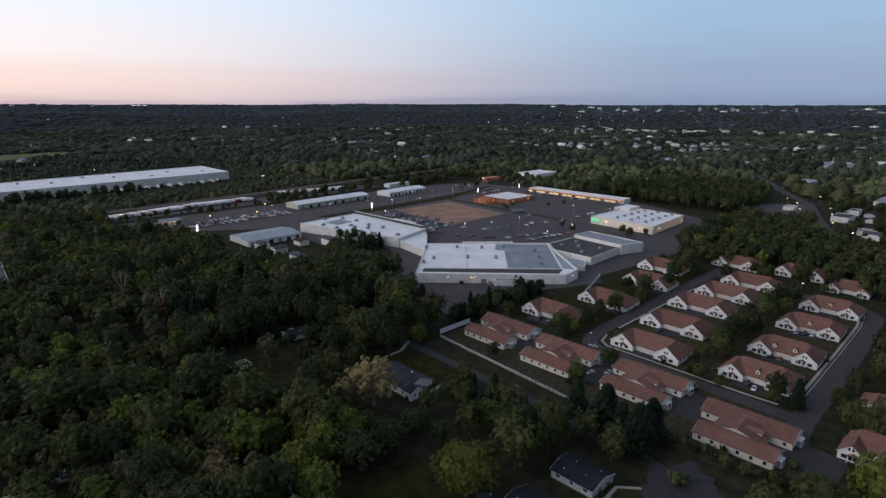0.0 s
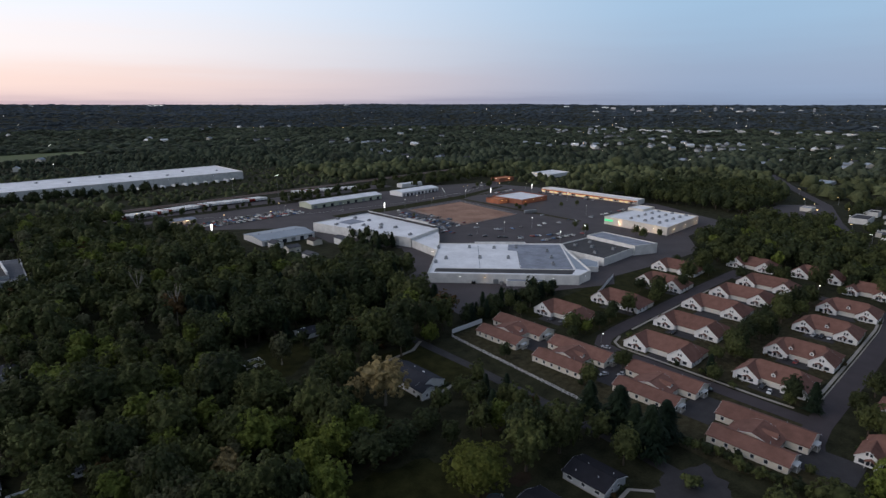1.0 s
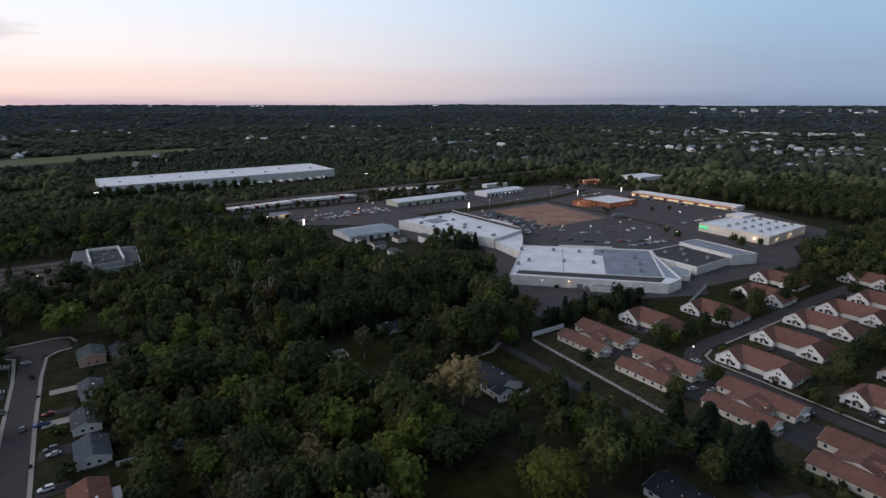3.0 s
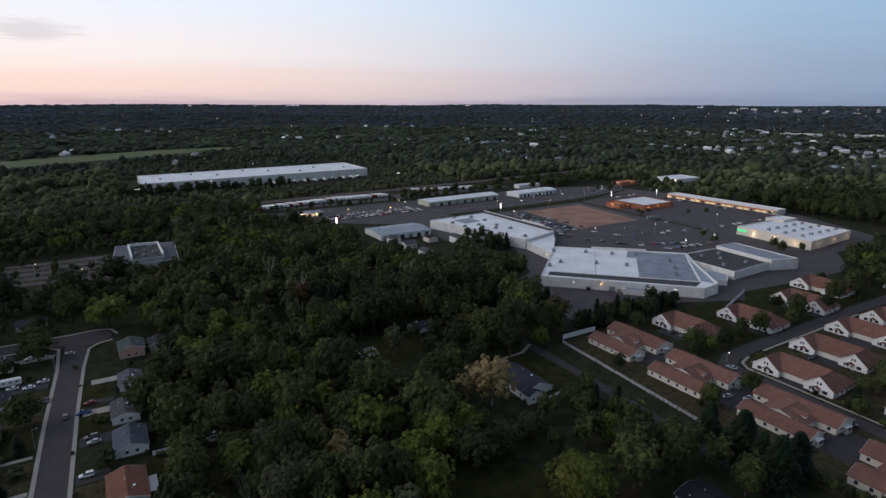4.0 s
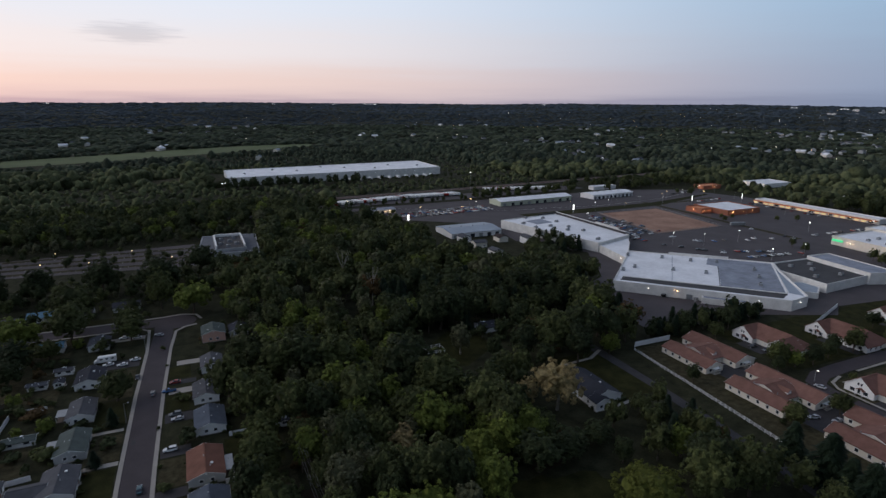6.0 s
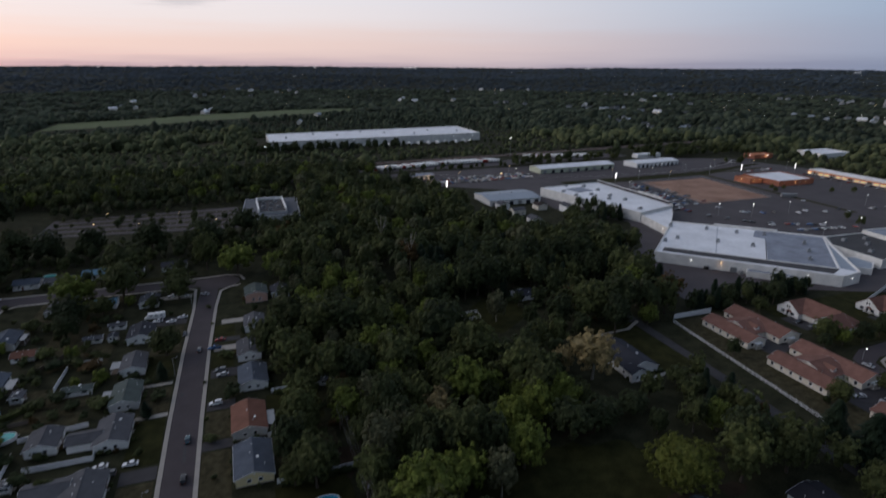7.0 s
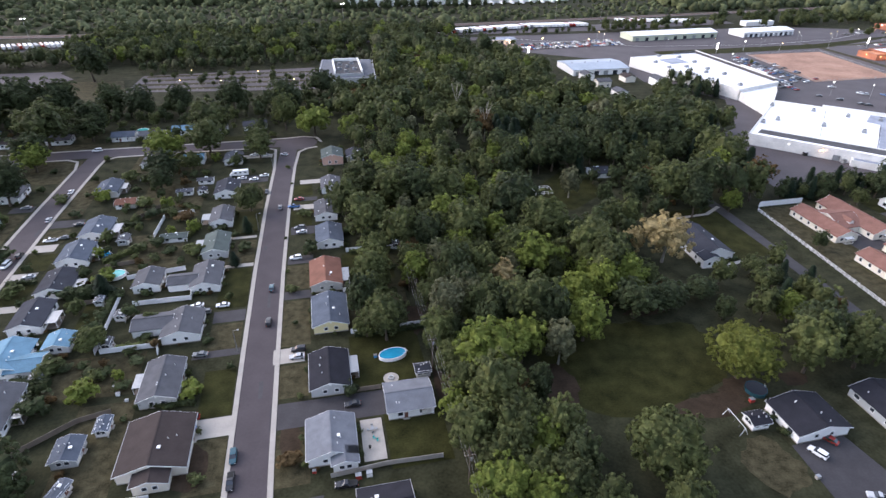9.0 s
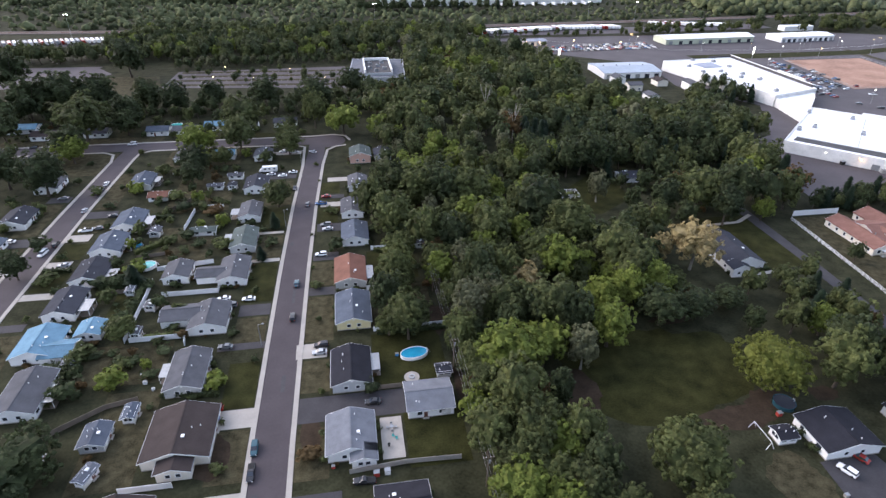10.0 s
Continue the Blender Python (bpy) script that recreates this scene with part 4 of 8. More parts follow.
def village_h(x, y, words="behind the fenced lawn"):
    """Two long gabled ranges side by side along y, tied by a lower link; (x, y) is the middle of the south end."""
    rm = ROOFS["red"]
    root = thing("village_bungalow", "cream double bungalow, russet roof, " + words, "house", x, y, 0, 0, group="village bungalows")
    for cx, y0, l, w in ((-11.5, 0.0, 27.0, 10.5), (7.0, -1.0, 32.0, 12.5)):
        m = wing(root, cx, y0 + l / 2, 0, w, l, 3.0, 3.0 + 0.42 * w / 2, rm, M_CREAM)
        for s in (-1, 1):
            for i in range(6):
                f = window(root, s * w / 2, -l / 2 + 2.5 + i * (l - 5) / 5, 1.7, 1.2, 1.4, 0 if s > 0 else 180)
                f.matrix_basis = m @ f.matrix_basis
            for i in (-2.6, 0, 2.6):
                f = window(root, i, s * l / 2, 1.7, 1.5, 1.4, 90 * s)
                f.matrix_basis = m @ f.matrix_basis
        part("porch_roof", boxm(cx - 2.0, cx + 2.0, y0 - 1.8, y0 - 0.05, 2.45, 2.6), M_TRIM, root)
        for k in (-1.8, 1.8):
            part("porch_post", tube(bmesh.new(), (cx + k, y0 - 1.6, 0), (cx + k, y0 - 1.6, 2.45), 0.09, 0.09), M_TRIM, root)
        part("doorstep", boxm(cx - 2.0, cx + 2.0, y0 - 2.0, y0 - 0.05, -0.1, 0.15), M_CONC, root)
        for k in (0.3, 0.7):
            part("vent_pipe", tube(bmesh.new(), (cx + 1.5, y0 + l * k, 4.6), (cx + 1.5, y0 + l * k, 6.0), 0.12, 0.12), M_HVAC, root)
    wing(root, -2.5, 15.0, 90, 17.0, 12.0, 3.0, 5.55, rm, M_CREAM)
    for k in (-4.2, -1.6):
        door(root, k, 6.5, 0, 2.4, 2.2, -90, M_GARAGE, "garage_door")
        door(root, k, 23.5, 0, 2.4, 2.2, 90, M_GARAGE, "garage_door")
    for k, cx in enumerate((-2.6,)):
        d = part("dormer", gable_walls(bmesh.new(), 2.2, 8.0, 13.0, 4.6, 5.6, 3.4), M_WHITE, root)
        d.matrix_basis = pose(cx, 0, 0)
        r = part("dormer_roof", gable_roof(bmesh.new(), 2.2, 8.0, 13.0, 4.6, 5.6, 0.25, 0.12), rm, root)
        r.matrix_basis = pose(cx, 0, 0)


for x, y, d in ((252, 120, 0), (290, 124, 0), (330, 127, 0), (364, 125, 0), (399, 122, 0)):
    village(x, y, -90, 35.0, words="in the middle row")
for x, y, d in ((257, 71, 1), (294, 71, 2), (339, 72, 1), (381, 72, 1)):
    village(x, y, -90, 30.0, dormers=d, w1=10.5, words="with small dormers")
for x, y in ((221, 131), (223, 89), (214, 45), (224, 171)):
    village_h(x, y)
for x, y in ((257, 183), (299, 172), (353, 172), (394, 182), (443, 147), (448, 106)):
    village(x, y, -90, 32.0, words="among trees")
village(430, 73, -90, 24.0, 4.0, 13.0, 8.0, words="at the lane's far bend")
village(259, 24, -90, 22.0, words="across the lane")
village(222, 22, -90, 20.0, 6.0, 12.0, 7.5, words="near the lane's end")


# ---- shops, sheds and other large buildings ----
def flat_building(name, label, poly, h, roof_mat, wall_mat, parapet=0.7, category="building", base=0.0):
    """A flat-roofed building on a plan polygon (anticlockwise): walls, a coping round the roof, and the roof sheet."""
    cx, cy = sum(p[0] for p in poly) / len(poly), sum(p[1] for p in poly) / len(poly)
    loc = [(x - cx, y - cy) for x, y in poly]
    root = thing(name, label, category, cx, cy)
    part("wall", prism(bmesh.new(), loc, base - 0.4 if base == 0 else base, h), wall_mat, root)
    inner = [(x * (1 - 1.2 / max(math.hypot(x, y), 3)), y * (1 - 1.2 / max(math.hypot(x, y), 3))) for x, y in loc]
    part("roof", prism(bmesh.new(), inner, h - 0.2, h + 0.12), roof_mat, root)
    bm = bmesh.new()
    n = len(loc)
    for i in range(n):
        a, b, c, d = loc[i], loc[(i + 1) % n], inner[(i + 1) % n], inner[i]
        k = 0.55
        c2 = (b[0] + (c[0] - b[0]) * k, b[1] + (c[1] - b[1]) * k)
        d2 = (a[0] + (d[0] - a[0]) * k, a[1] + (d[1] - a[1]) * k)
        prism(bm, [a, b, c2, d2], h + 0.003, h + parapet)
    part("parapet", bm, wall_mat, root)
    # shallow panel joints along the walls
    piers = bmesh.new()
    for i in range(n):
        a, b = Vector(loc[i]), Vector(loc[(i + 1) % n])
        e = b - a
        if e.length < 12:
            continue
        nrm_ = Vector((e.y, -e.x)).normalized()
        count = min(14, int(e.length / 9))
        for k in range(1, count):
            p = a + e * (k / count)
            one = boxm(-0.3, 0.3, -0.05, 0.12, 0.0, h - 0.15)
            one.transform(pose(p.x, p.y, 0, 0, 0, math.degrees(math.atan2(nrm_.y, nrm_.x)) - 90))
            me = bpy.data.meshes.new("tmp")
            one.to_mesh(me)
            one.free()
            piers.from_mesh(me)
            bpy.data.meshes.remove(me)
    tagged(part("wall_joints", piers, wall_mat, root), kind="stuff")
    return root


def unit_mesh():
    root = thing("rooftop_unit", "grey sheet-metal air-conditioning unit standing on a flat roof", "rooftop unit", group="rooftop units")
    b = boxm(-1.6, 1.6, -1.1, 1.1, 0.25, 1.7)
    part("housing", b, M_HVAC, root)
    part("curb", boxm(-1.8, 1.8, -1.3, 1.3, 0, 0.25), M_ROOFG, root)
    part("fan", tube(bmesh.new(), (0.7, 0, 1.7), (0.7, 0, 1.95), 0.6, 0.6, 10), M_TYRE, root)
    return root


UNIT = unit_mesh()
UNIT.matrix_basis = pose(272, 302, 6.45, 0, 0, 45)


def units(pts, z, turn):
    for x, y in pts:
        copy_thing(UNIT, pose(x, y, z, 0, 0, turn))


# the long store: a slanted main hall, a dark-roofed wing, an east block and a north hall
flat_building("store_hall", "long white flat-roofed store hall with a pale stained roof", [(249, 285), (320, 211), (337, 213), (373, 259), (386, 274), (313, 343)], 6.2, M_ROOFW, M_PANEL)
flat_building("store_wing", "store wing with a dark gravel roof", [(373, 225), (418.3, 227), (423.3, 273.5), (388, 275), (374, 259.5)], 5.6, M_ROOFK, M_PANEL)
flat_building("store_block", "taller white store block with a blue-grey roof", [(418.6, 225.5), (440, 217.5), (446, 272), (423.8, 274)], 7.6, M_ROOFG, M_PANEL)
flat_building("store_hall", "square white store hall with a bright white roof", [(276, 482), (303.5, 368.5), (347.5, 382), (346, 489)], 7.6, M_ROOFW, M_PANEL)
flat_building("store_link", "low white link between two store halls", [(297.5, 329.2), (312.7, 343.4), (334, 366), (345, 380.6), (304.5, 368.2)], 5.6, M_ROOFW, M_PANEL)
flat_building("store_annex", "low white annex beside the dark-roofed wing", [(350, 226.5), (357, 219.5), (370.5, 228), (370.5, 240), (364, 242.5)], 3.6, M_ROOFB, M_PANEL, 0.4)


def roof_piece(name, label, poly, z0, z1, material):
    return tagged(new(name, mesh_of(name, prism(bmesh.new(), poly, z0, z1), material)), label, "roof", kind="structure")


def bar(x0, y0, x1, y1, w):
    """Plan corners of a straight bar of width w, anticlockwise."""
    d = Vector((x1 - x0, y1 - y0)).normalized() * w / 2
    return [(x0 + d.y, y0 - d.x), (x1 + d.y, y1 - d.x), (x1 - d.y, y1 + d.x), (x0 - d.y, y0 + d.x)]


roof_piece("roof_band", "dark tar band along the store roof edge", [(255.5, 285.6), (320, 217), (330.4, 221.2), (262, 290.6)], 5.9, 6.4, M_ROOFK)
roof_piece("roof_coping", "white coping between the store roof and its tar band", bar(262, 291.2, 330.6, 221.9, 0.6), 6.0, 6.75, M_PANEL)
roof_piece("roof_patch", "stained blue-grey patch of the store roof", [(305.5, 249.2), (331, 223.2), (383.2, 273.2), (353, 302.6), (338, 290.5), (342, 283.6)], 6.2, 6.37, M_ROOFG)
roof_piece("roof_patch", "pale blue-grey lower strip of the store roof", [(333.4, 222.6), (336, 214.8), (372, 260), (383.6, 272.2)], 6.2, 6.36, M_ROOFB)
roof_piece("roof_coping", "white coping along the grey store roof", bar(332, 222.8, 384.4, 273.2, 0.55), 6.0, 6.8, M_PANEL)
roof_piece("roof_seam", "dark seam across the white store roof", bar(284.6, 269.6, 333, 318, 0.35), 6.25, 6.37, M_ROOFG)
roof_piece("roof_seam", "dark seam beside the grey roof", bar(305.2, 249.6, 341.6, 283.4, 0.4), 6.25, 6.42, M_ROOFK)
roof_piece("roof_stain", "dark worn square of the white roof", [(299, 452), (318, 455), (316, 474), (296, 470)], 7.6, 7.74, M_ROOFG)
roof_piece("front_parapet", "raised white front wall along the store roof", bar(334.5, 323.3, 365, 294.6, 0.8), 6.2, 8.0, M_PANEL)
roof_piece("front_parapet", "raised dark front screen along the north hall", bar(347, 386, 345.4, 489.6, 1.0), 7.6, 9.9, M_ROOFK)
roof_piece("front_parapet", "raised dark front screen round the hall's corner", bar(344.5, 489.4, 322, 487.2, 1.0), 7.6, 9.6, M_ROOFK)
roof_piece("roof_coping", "thin white coping on the dark front screen", bar(347, 386, 345.4, 489.6, 1.3), 9.904, 10.2, M_PANEL)
roof_piece("front_canopy", "dark canopy along the hall's shop front", bar(350, 388, 348.4, 487, 4.4), 4.2, 5.2, M_ROOFK)
roof_piece("front_parapet", "raised white sign wall above the shop front", bar(350.6, 400, 349.4, 430, 1.4), 5.2, 10.6, M_PANEL)
flat_building("store_annex", "low white annex against the store's back wall", [(286, 246.3), (282.5, 242.8), (300.6, 224), (304.1, 227.4)], 3.4, M_ROOFG, M_PANEL, 0.4)
units(((303, 333), (322, 317), (335, 302), (285, 305), (305, 289), (320, 274), (349, 291)), 6.32, 45)
units(((304, 482), (319, 474), (322, 455), (318, 430), (321, 412), (288, 460), (289, 440), (305, 440), (310, 420), (312, 380)), 7.72, 5)
units(((344, 252), (357, 266), (330, 240)), 6.4, 45)
units(((384, 240), (398, 252), (410, 262), (392, 264), (404, 236)), 5.72, 10)
# service doors, bins and lamps behind the store
for k, (f, w) in enumerate(((0.08, 3.2), (0.3, 3.6), (0.42, 1.2), (0.58, 3.6), (0.8, 3.4), (0.92, 1.2))):
    x, y = 250 + 54 * f, 285 - 58 * f
    d = tagged(new("loading_door", mesh_of("loading_door", boxm(-w / 2, w / 2, 0.0, 0.12, 0, 3.2 if w > 2 else 2.1), M_HVAC)), "grey roll-up loading door in the store's back wall", "door", kind="structure")
    d.matrix_basis = pose(x - 0.05, y - 0.05, 0, 0, 0, 133 - 0)


def wall_lamp(x, y, z, turn, material=None, power=0):
    root = thing("wall_lamp", "lit wall lamp under a small hood", "lamp", x, y, z, turn)
    part("hood", boxm(-0.35, 0.35, 0, 0.6, 0.2, 0.32), M_HVAC, root)
    part("bulb", boxm(-0.2, 0.2, 0.05, 0.4, -0.1, 0.2), material or G_LAMP, root)
    if power:
        l = bpy.data.lights.new("wall_lamp_light", "POINT")
        l.energy, l.color, l.shadow_soft_size = power * 0.12, (1.0, 0.62, 0.32), 0.25
        o = new("lamp_light", l)
        o.parent, o.location = root, (0, 1.0, -0.3)


wall_lamp(276, 256.6, 4.8, 133, G_AMBER, 420)
wall_lamp(264.2, 268.9, 4.6, 133, G_COOL)
wall_lamp(308, 223.2, 4.6, 133, G_COOL)
wall_lamp(328, 211.4, 4.6, 187, G_COOL)
wall_lamp(297.2, 334, 4.4, 80, G_LAMP, 150)


def long_shed(name, label, x0, x1, y0, y1, eave, ridge, roof_mat, wall_mat, doors=6, turn=0.0):
    """A long metal shed whose low ridge runs along x."""
    root = thing(name, label, "shed", (x0 + x1) / 2, (y0 + y1) / 2, 0, turn)
    w, l = y1 - y0, x1 - x0
    a = part("wall", gable_walls(bmesh.new(), w, -l / 2, l / 2, eave, ridge), wall_mat, root)
    b = part("roof", gable_roof(bmesh.new(), w, -l / 2, l / 2, eave, ridge, 0.5, 0.25), roof_mat, root)
    for o in (a, b):
        o.matrix_basis = pose(0, 0, 0, 0, 0, 90)
    for i in range(doors):
        x = (i + 0.5) / doors * l - l / 2
        door(root, x, -w / 2, 0, min(4.0, l / doors * 0.55), min(3.4, eave - 0.8), -90, M_GLASS if i % 3 else M_HVAC, "shop_door")
    for i in range(int(l / 12)):
        part("roof_vent", tube(bmesh.new(), (-l / 2 + 6 + 12 * i, 0, ridge + 0.1), (-l / 2 + 6 + 12 * i, 0, ridge + 1.2), 0.5, 0.4, 8), M_HVAC, root)
    return root


long_shed("workshop", "long low workshop with a blue-grey metal roof", 212, 263, 458, 494, 4.6, 6.4, M_ROOFB, M_WHITE)
long_shed("depot_shed", "long pale green metal depot shed with a rounded roof", 334, 440, 590, 615, 5.4, 7.6, M_ROOFW, M_GREENW, 9, turn=3.5)
long_shed("depot_shed", "white-roofed depot shed with dark bays", 468, 537, 589, 613, 5.2, 6.8, M_ROOFW, M_WHITE, 10, turn=5)
long_shed("yard_office", "small tan yard office lit by amber lamps", 178, 208, 598, 612, 4.0, 5.0, M_ROOFG, M_CREAM, 5)
wall_lamp(186, 597.5, 3.6, 180, G_AMBER, 4000), wall_lamp(200, 597.5, 3.6, 180, G_AMBER, 4000)
flat_building("warehouse", "huge pale warehouse with a flat white roof and loading docks", [(52, 880), (396, 905), (398, 1020), (54, 985)], 11.5, M_ROOFW, M_PANEL, 0.9)
units([(80 + 40 * i + (i * 17) % 11, 925 + (i * 37) % 60) for i in range(8)], 11.65, 4)
for i in range(10):
    wall_lamp(75 + 34 * i, 881.2 + 2.47 * i, 9.5, 184, G_COOL)
flat_building("office", "grey office block with a sloped skirt roof", [(1, 470), (47, 465), (51, 530), (7, 536)], 4.2, ROOFS["greyblue"], M_PALE, 0.3)
flat_building("plant_deck", "white walled plant deck on the office roof", [(15, 474), (38, 474), (38, 520), (15, 520)], 6.0, M_ROOFK, M_PALE, 0.3, base=4.33)
bm = bmesh.new()
for dx, dy, sx, sy in ((26.5, 519, 11.2, 0.6), (15.8, 497, 0.5, 21.3), (37.2, 497, 0.5, 21.3)):
    box(bm, dx - sx, dx + sx, dy - sy, dy + sy, 6.41, 8.6)
tagged(new("roof_screen", mesh_of("roof_screen", bm, M_WHITE)), "white screen wall round the office plant deck", "roof screen", kind="structure")
units(((21, 506), (31, 510), (27, 498), (20, 490), (32, 488), (25, 481)), 6.13, 0)
r_ = flat_building("restaurant", "red brick restaurant with a white flat roof", [(538, 442), (588, 442), (590, 488), (536, 488)], 5.0, M_ROOFW, M_BRICK, 0.9)
flat_building("restaurant_wing", "lit orange entrance wing of the restaurant", [(520, 462), (535.5, 462), (535.5, 484), (520, 484)], 4.4, M_ORANGE_CAN, M_BRICK, 1.2)
for x, y in ((524, 461.4), (532, 461.4), (545, 441.4), (560, 441.4), (575, 441.4)):
    wall_lamp(x, y, 3.6, 180, G_AMBER, 1500)
wall_lamp(519.2, 473, 3.8, 90, G_AMBER, 3000)
flat_building("fuel_station", "small red and white fuel station shop", [(670, 596), (704, 596), (704, 614), (670, 614)], 4.6, M_ORANGE_CAN, M_BRICK, 1.0)
wall_lamp(669.3, 605, 4.0, 90, G_LAMP, 4000), wall_lamp(690, 595.3, 4.0, 180, G_AMBER, 4000)
flat_building("strip_shops", "long strip of lit shops under a white flat roof", [(640, 346), (656, 346), (656, 490), (640, 490)], 4.8, M_ROOFW, M_PANEL, 0.8)
cn_ = thing("shop_canopy", "orange-brown canopy above lit shop windows", "canopy", 637.8, 418)
part("canopy", boxm(-2.1, 2.1, -71, 71, 3.3, 4.1), M_ORANGE_CAN, cn_)
for i in range(20):
    y = -67 + 7.05 * i
    part("canopy_post", tube(bmesh.new(), (-1.9, y, 0), (-1.9, y, 3.3), 0.12, 0.12), M_TRIM, cn_)
    g = part("shop_window", boxm(-0.12, 0.0, -2.4, 2.4, 0.5, 2.9), G_SHOP if i % 3 else M_GLASS, cn_)
    g.matrix_basis = pose(2.15, y + 3.2, 0)
for y in (352, 372, 395, 418, 440, 463, 485):
    wall_lamp(635.6, y, 3.1, 90, G_AMBER, 900)
flat_building("supermarket", "white supermarket with a flat white roof and a green sign", [(506, 242), (582, 247), (588, 312), (512, 312)], 7.0, M_ROOFW, M_CREAM, 0.9)
units([(522 + 14 * (i % 5), 258 + 15 * (i // 5)) for i in range(15)], 7.12, 3)
flat_building("entrance_hall", "raised entrance front of the supermarket", [(568, 300), (592, 300), (592, 318), (568, 318)], 8.6, M_ROOFW, M_CREAM, 0.8)
for f in (0.2, 0.45, 0.75):
    wall_lamp(505.4 + 6 * f, 242 + 70 * f, 4.6, 90, G_LAMP, 2500)
for x in (520, 548, 574):
    wall_lamp(x, 242 + (x - 506) * 0.066 - 0.7, 4.4, 184, G_LAMP, 1500)
sg = thing("sign", "green lit shop sign on the supermarket wall", "sign", 510.6, 306, 4.6)
part("board", boxm(-0.35, -0.05, -4.5, 4.5, -0.9, 0.9), G_GREEN, sg)
flat_building("bright_hall", "white hall with lit walls beside the highway", [(765, 572), (820, 572), (824, 612), (768, 612)], 5.5, M_ROOFW, M_WHITE)
for y in (578, 592, 606):
    wall_lamp(764.3, y, 4.4, 90, G_COOL, 3000)
flat_building("outbuilding", "low white outbuilding behind the depot", [(520, 650), (560, 652), (560, 664), (520, 662)], 4.5, M_ROOFW, M_WHITE)
# shops and houses along the road to the east
rnd = random.Random(5)
SHOPS = ((738, 188, 14, 12), (908, 174, 18, 12), (754, 130, 16, 10), (642, 96, 11, 14), (825, 420, 26, 20), (750, 428, 16, 14), (766, 452, 18, 12), (985, 235, 40, 20), (700, 128, 30, 16), (850, 122, 50, 12))
for i, (x, y, w, l) in enumerate(SHOPS):
    flat_building("roadside_shop", "small flat-roofed roadside shop with pale walls", rect(x, x + w, y, y + l), 3.8 + 0.6 * (i % 3), (M_ROOFG, M_ROOFB, M_ROOFK)[i % 3], (M_CREAM, M_PALE, M_PANEL)[i % 3])
for i, (x, y) in enumerate(((632, 96), (700, 66), (676, 110), (668, 84), (700, 96), (720, 74), (640, 66), (690, 52), (610, 56), (650, 36), (740, 96), (760, 120), (600, 30), (724, 112), (780, 140), (575, 58))):
    ranch(x, y, 10, 13 + i % 3, ("grey", "blue", "navy", "brown")[i % 4], ("white", "cream", "white", "pale")[i % 4], turn=90 * (i % 2), eave=3.0 + 2.4 * (i % 3 == 0), words=" by the road")
strip("road_east", [(470, -40), (520, 30), (556, 80), (610, 120), (690, 152), (802, 190), (900, 248), (1083, 345)], 12, Z + 0.01, M_ROAD, "asphalt road past shops and houses", "road")
patch("car_park", [(655, 205), (690, 226), (764, 230), (800, 196), (700, 160)], Z, M_LOT, "small asphalt lot beside the eastern road", "car park")
keep(650, 800, 166, 226)


# ---- cars, lorries, fences, posts, garden things ----
def loft(sections):
    """A closed body through cross-sections, each a list of points of the same count."""
    bm = bmesh.new()
    rings = [[bm.verts.new(p) for p in s] for s in sections]
    n = len(rings[0])
    for a, b in zip(rings, rings[1:]):
        for i in range(n):
            bm.faces.new((a[i], a[(i + 1) % n], b[(i + 1) % n], b[i]))
    bm.faces.new(rings[0][::-1]), bm.faces.new(rings[-1])
    bmesh.ops.recalc_face_normals(bm, faces=bm.faces)
    return bm


def car_section(y, w, z0, z1):
    return [(-w, y, z0), (-w * 1.02, y, (z0 + z1) / 2), (-w * 0.9, y, z1), (w * 0.9, y, z1), (w * 1.02, y, (z0 + z1) / 2), (w, y, z0)]


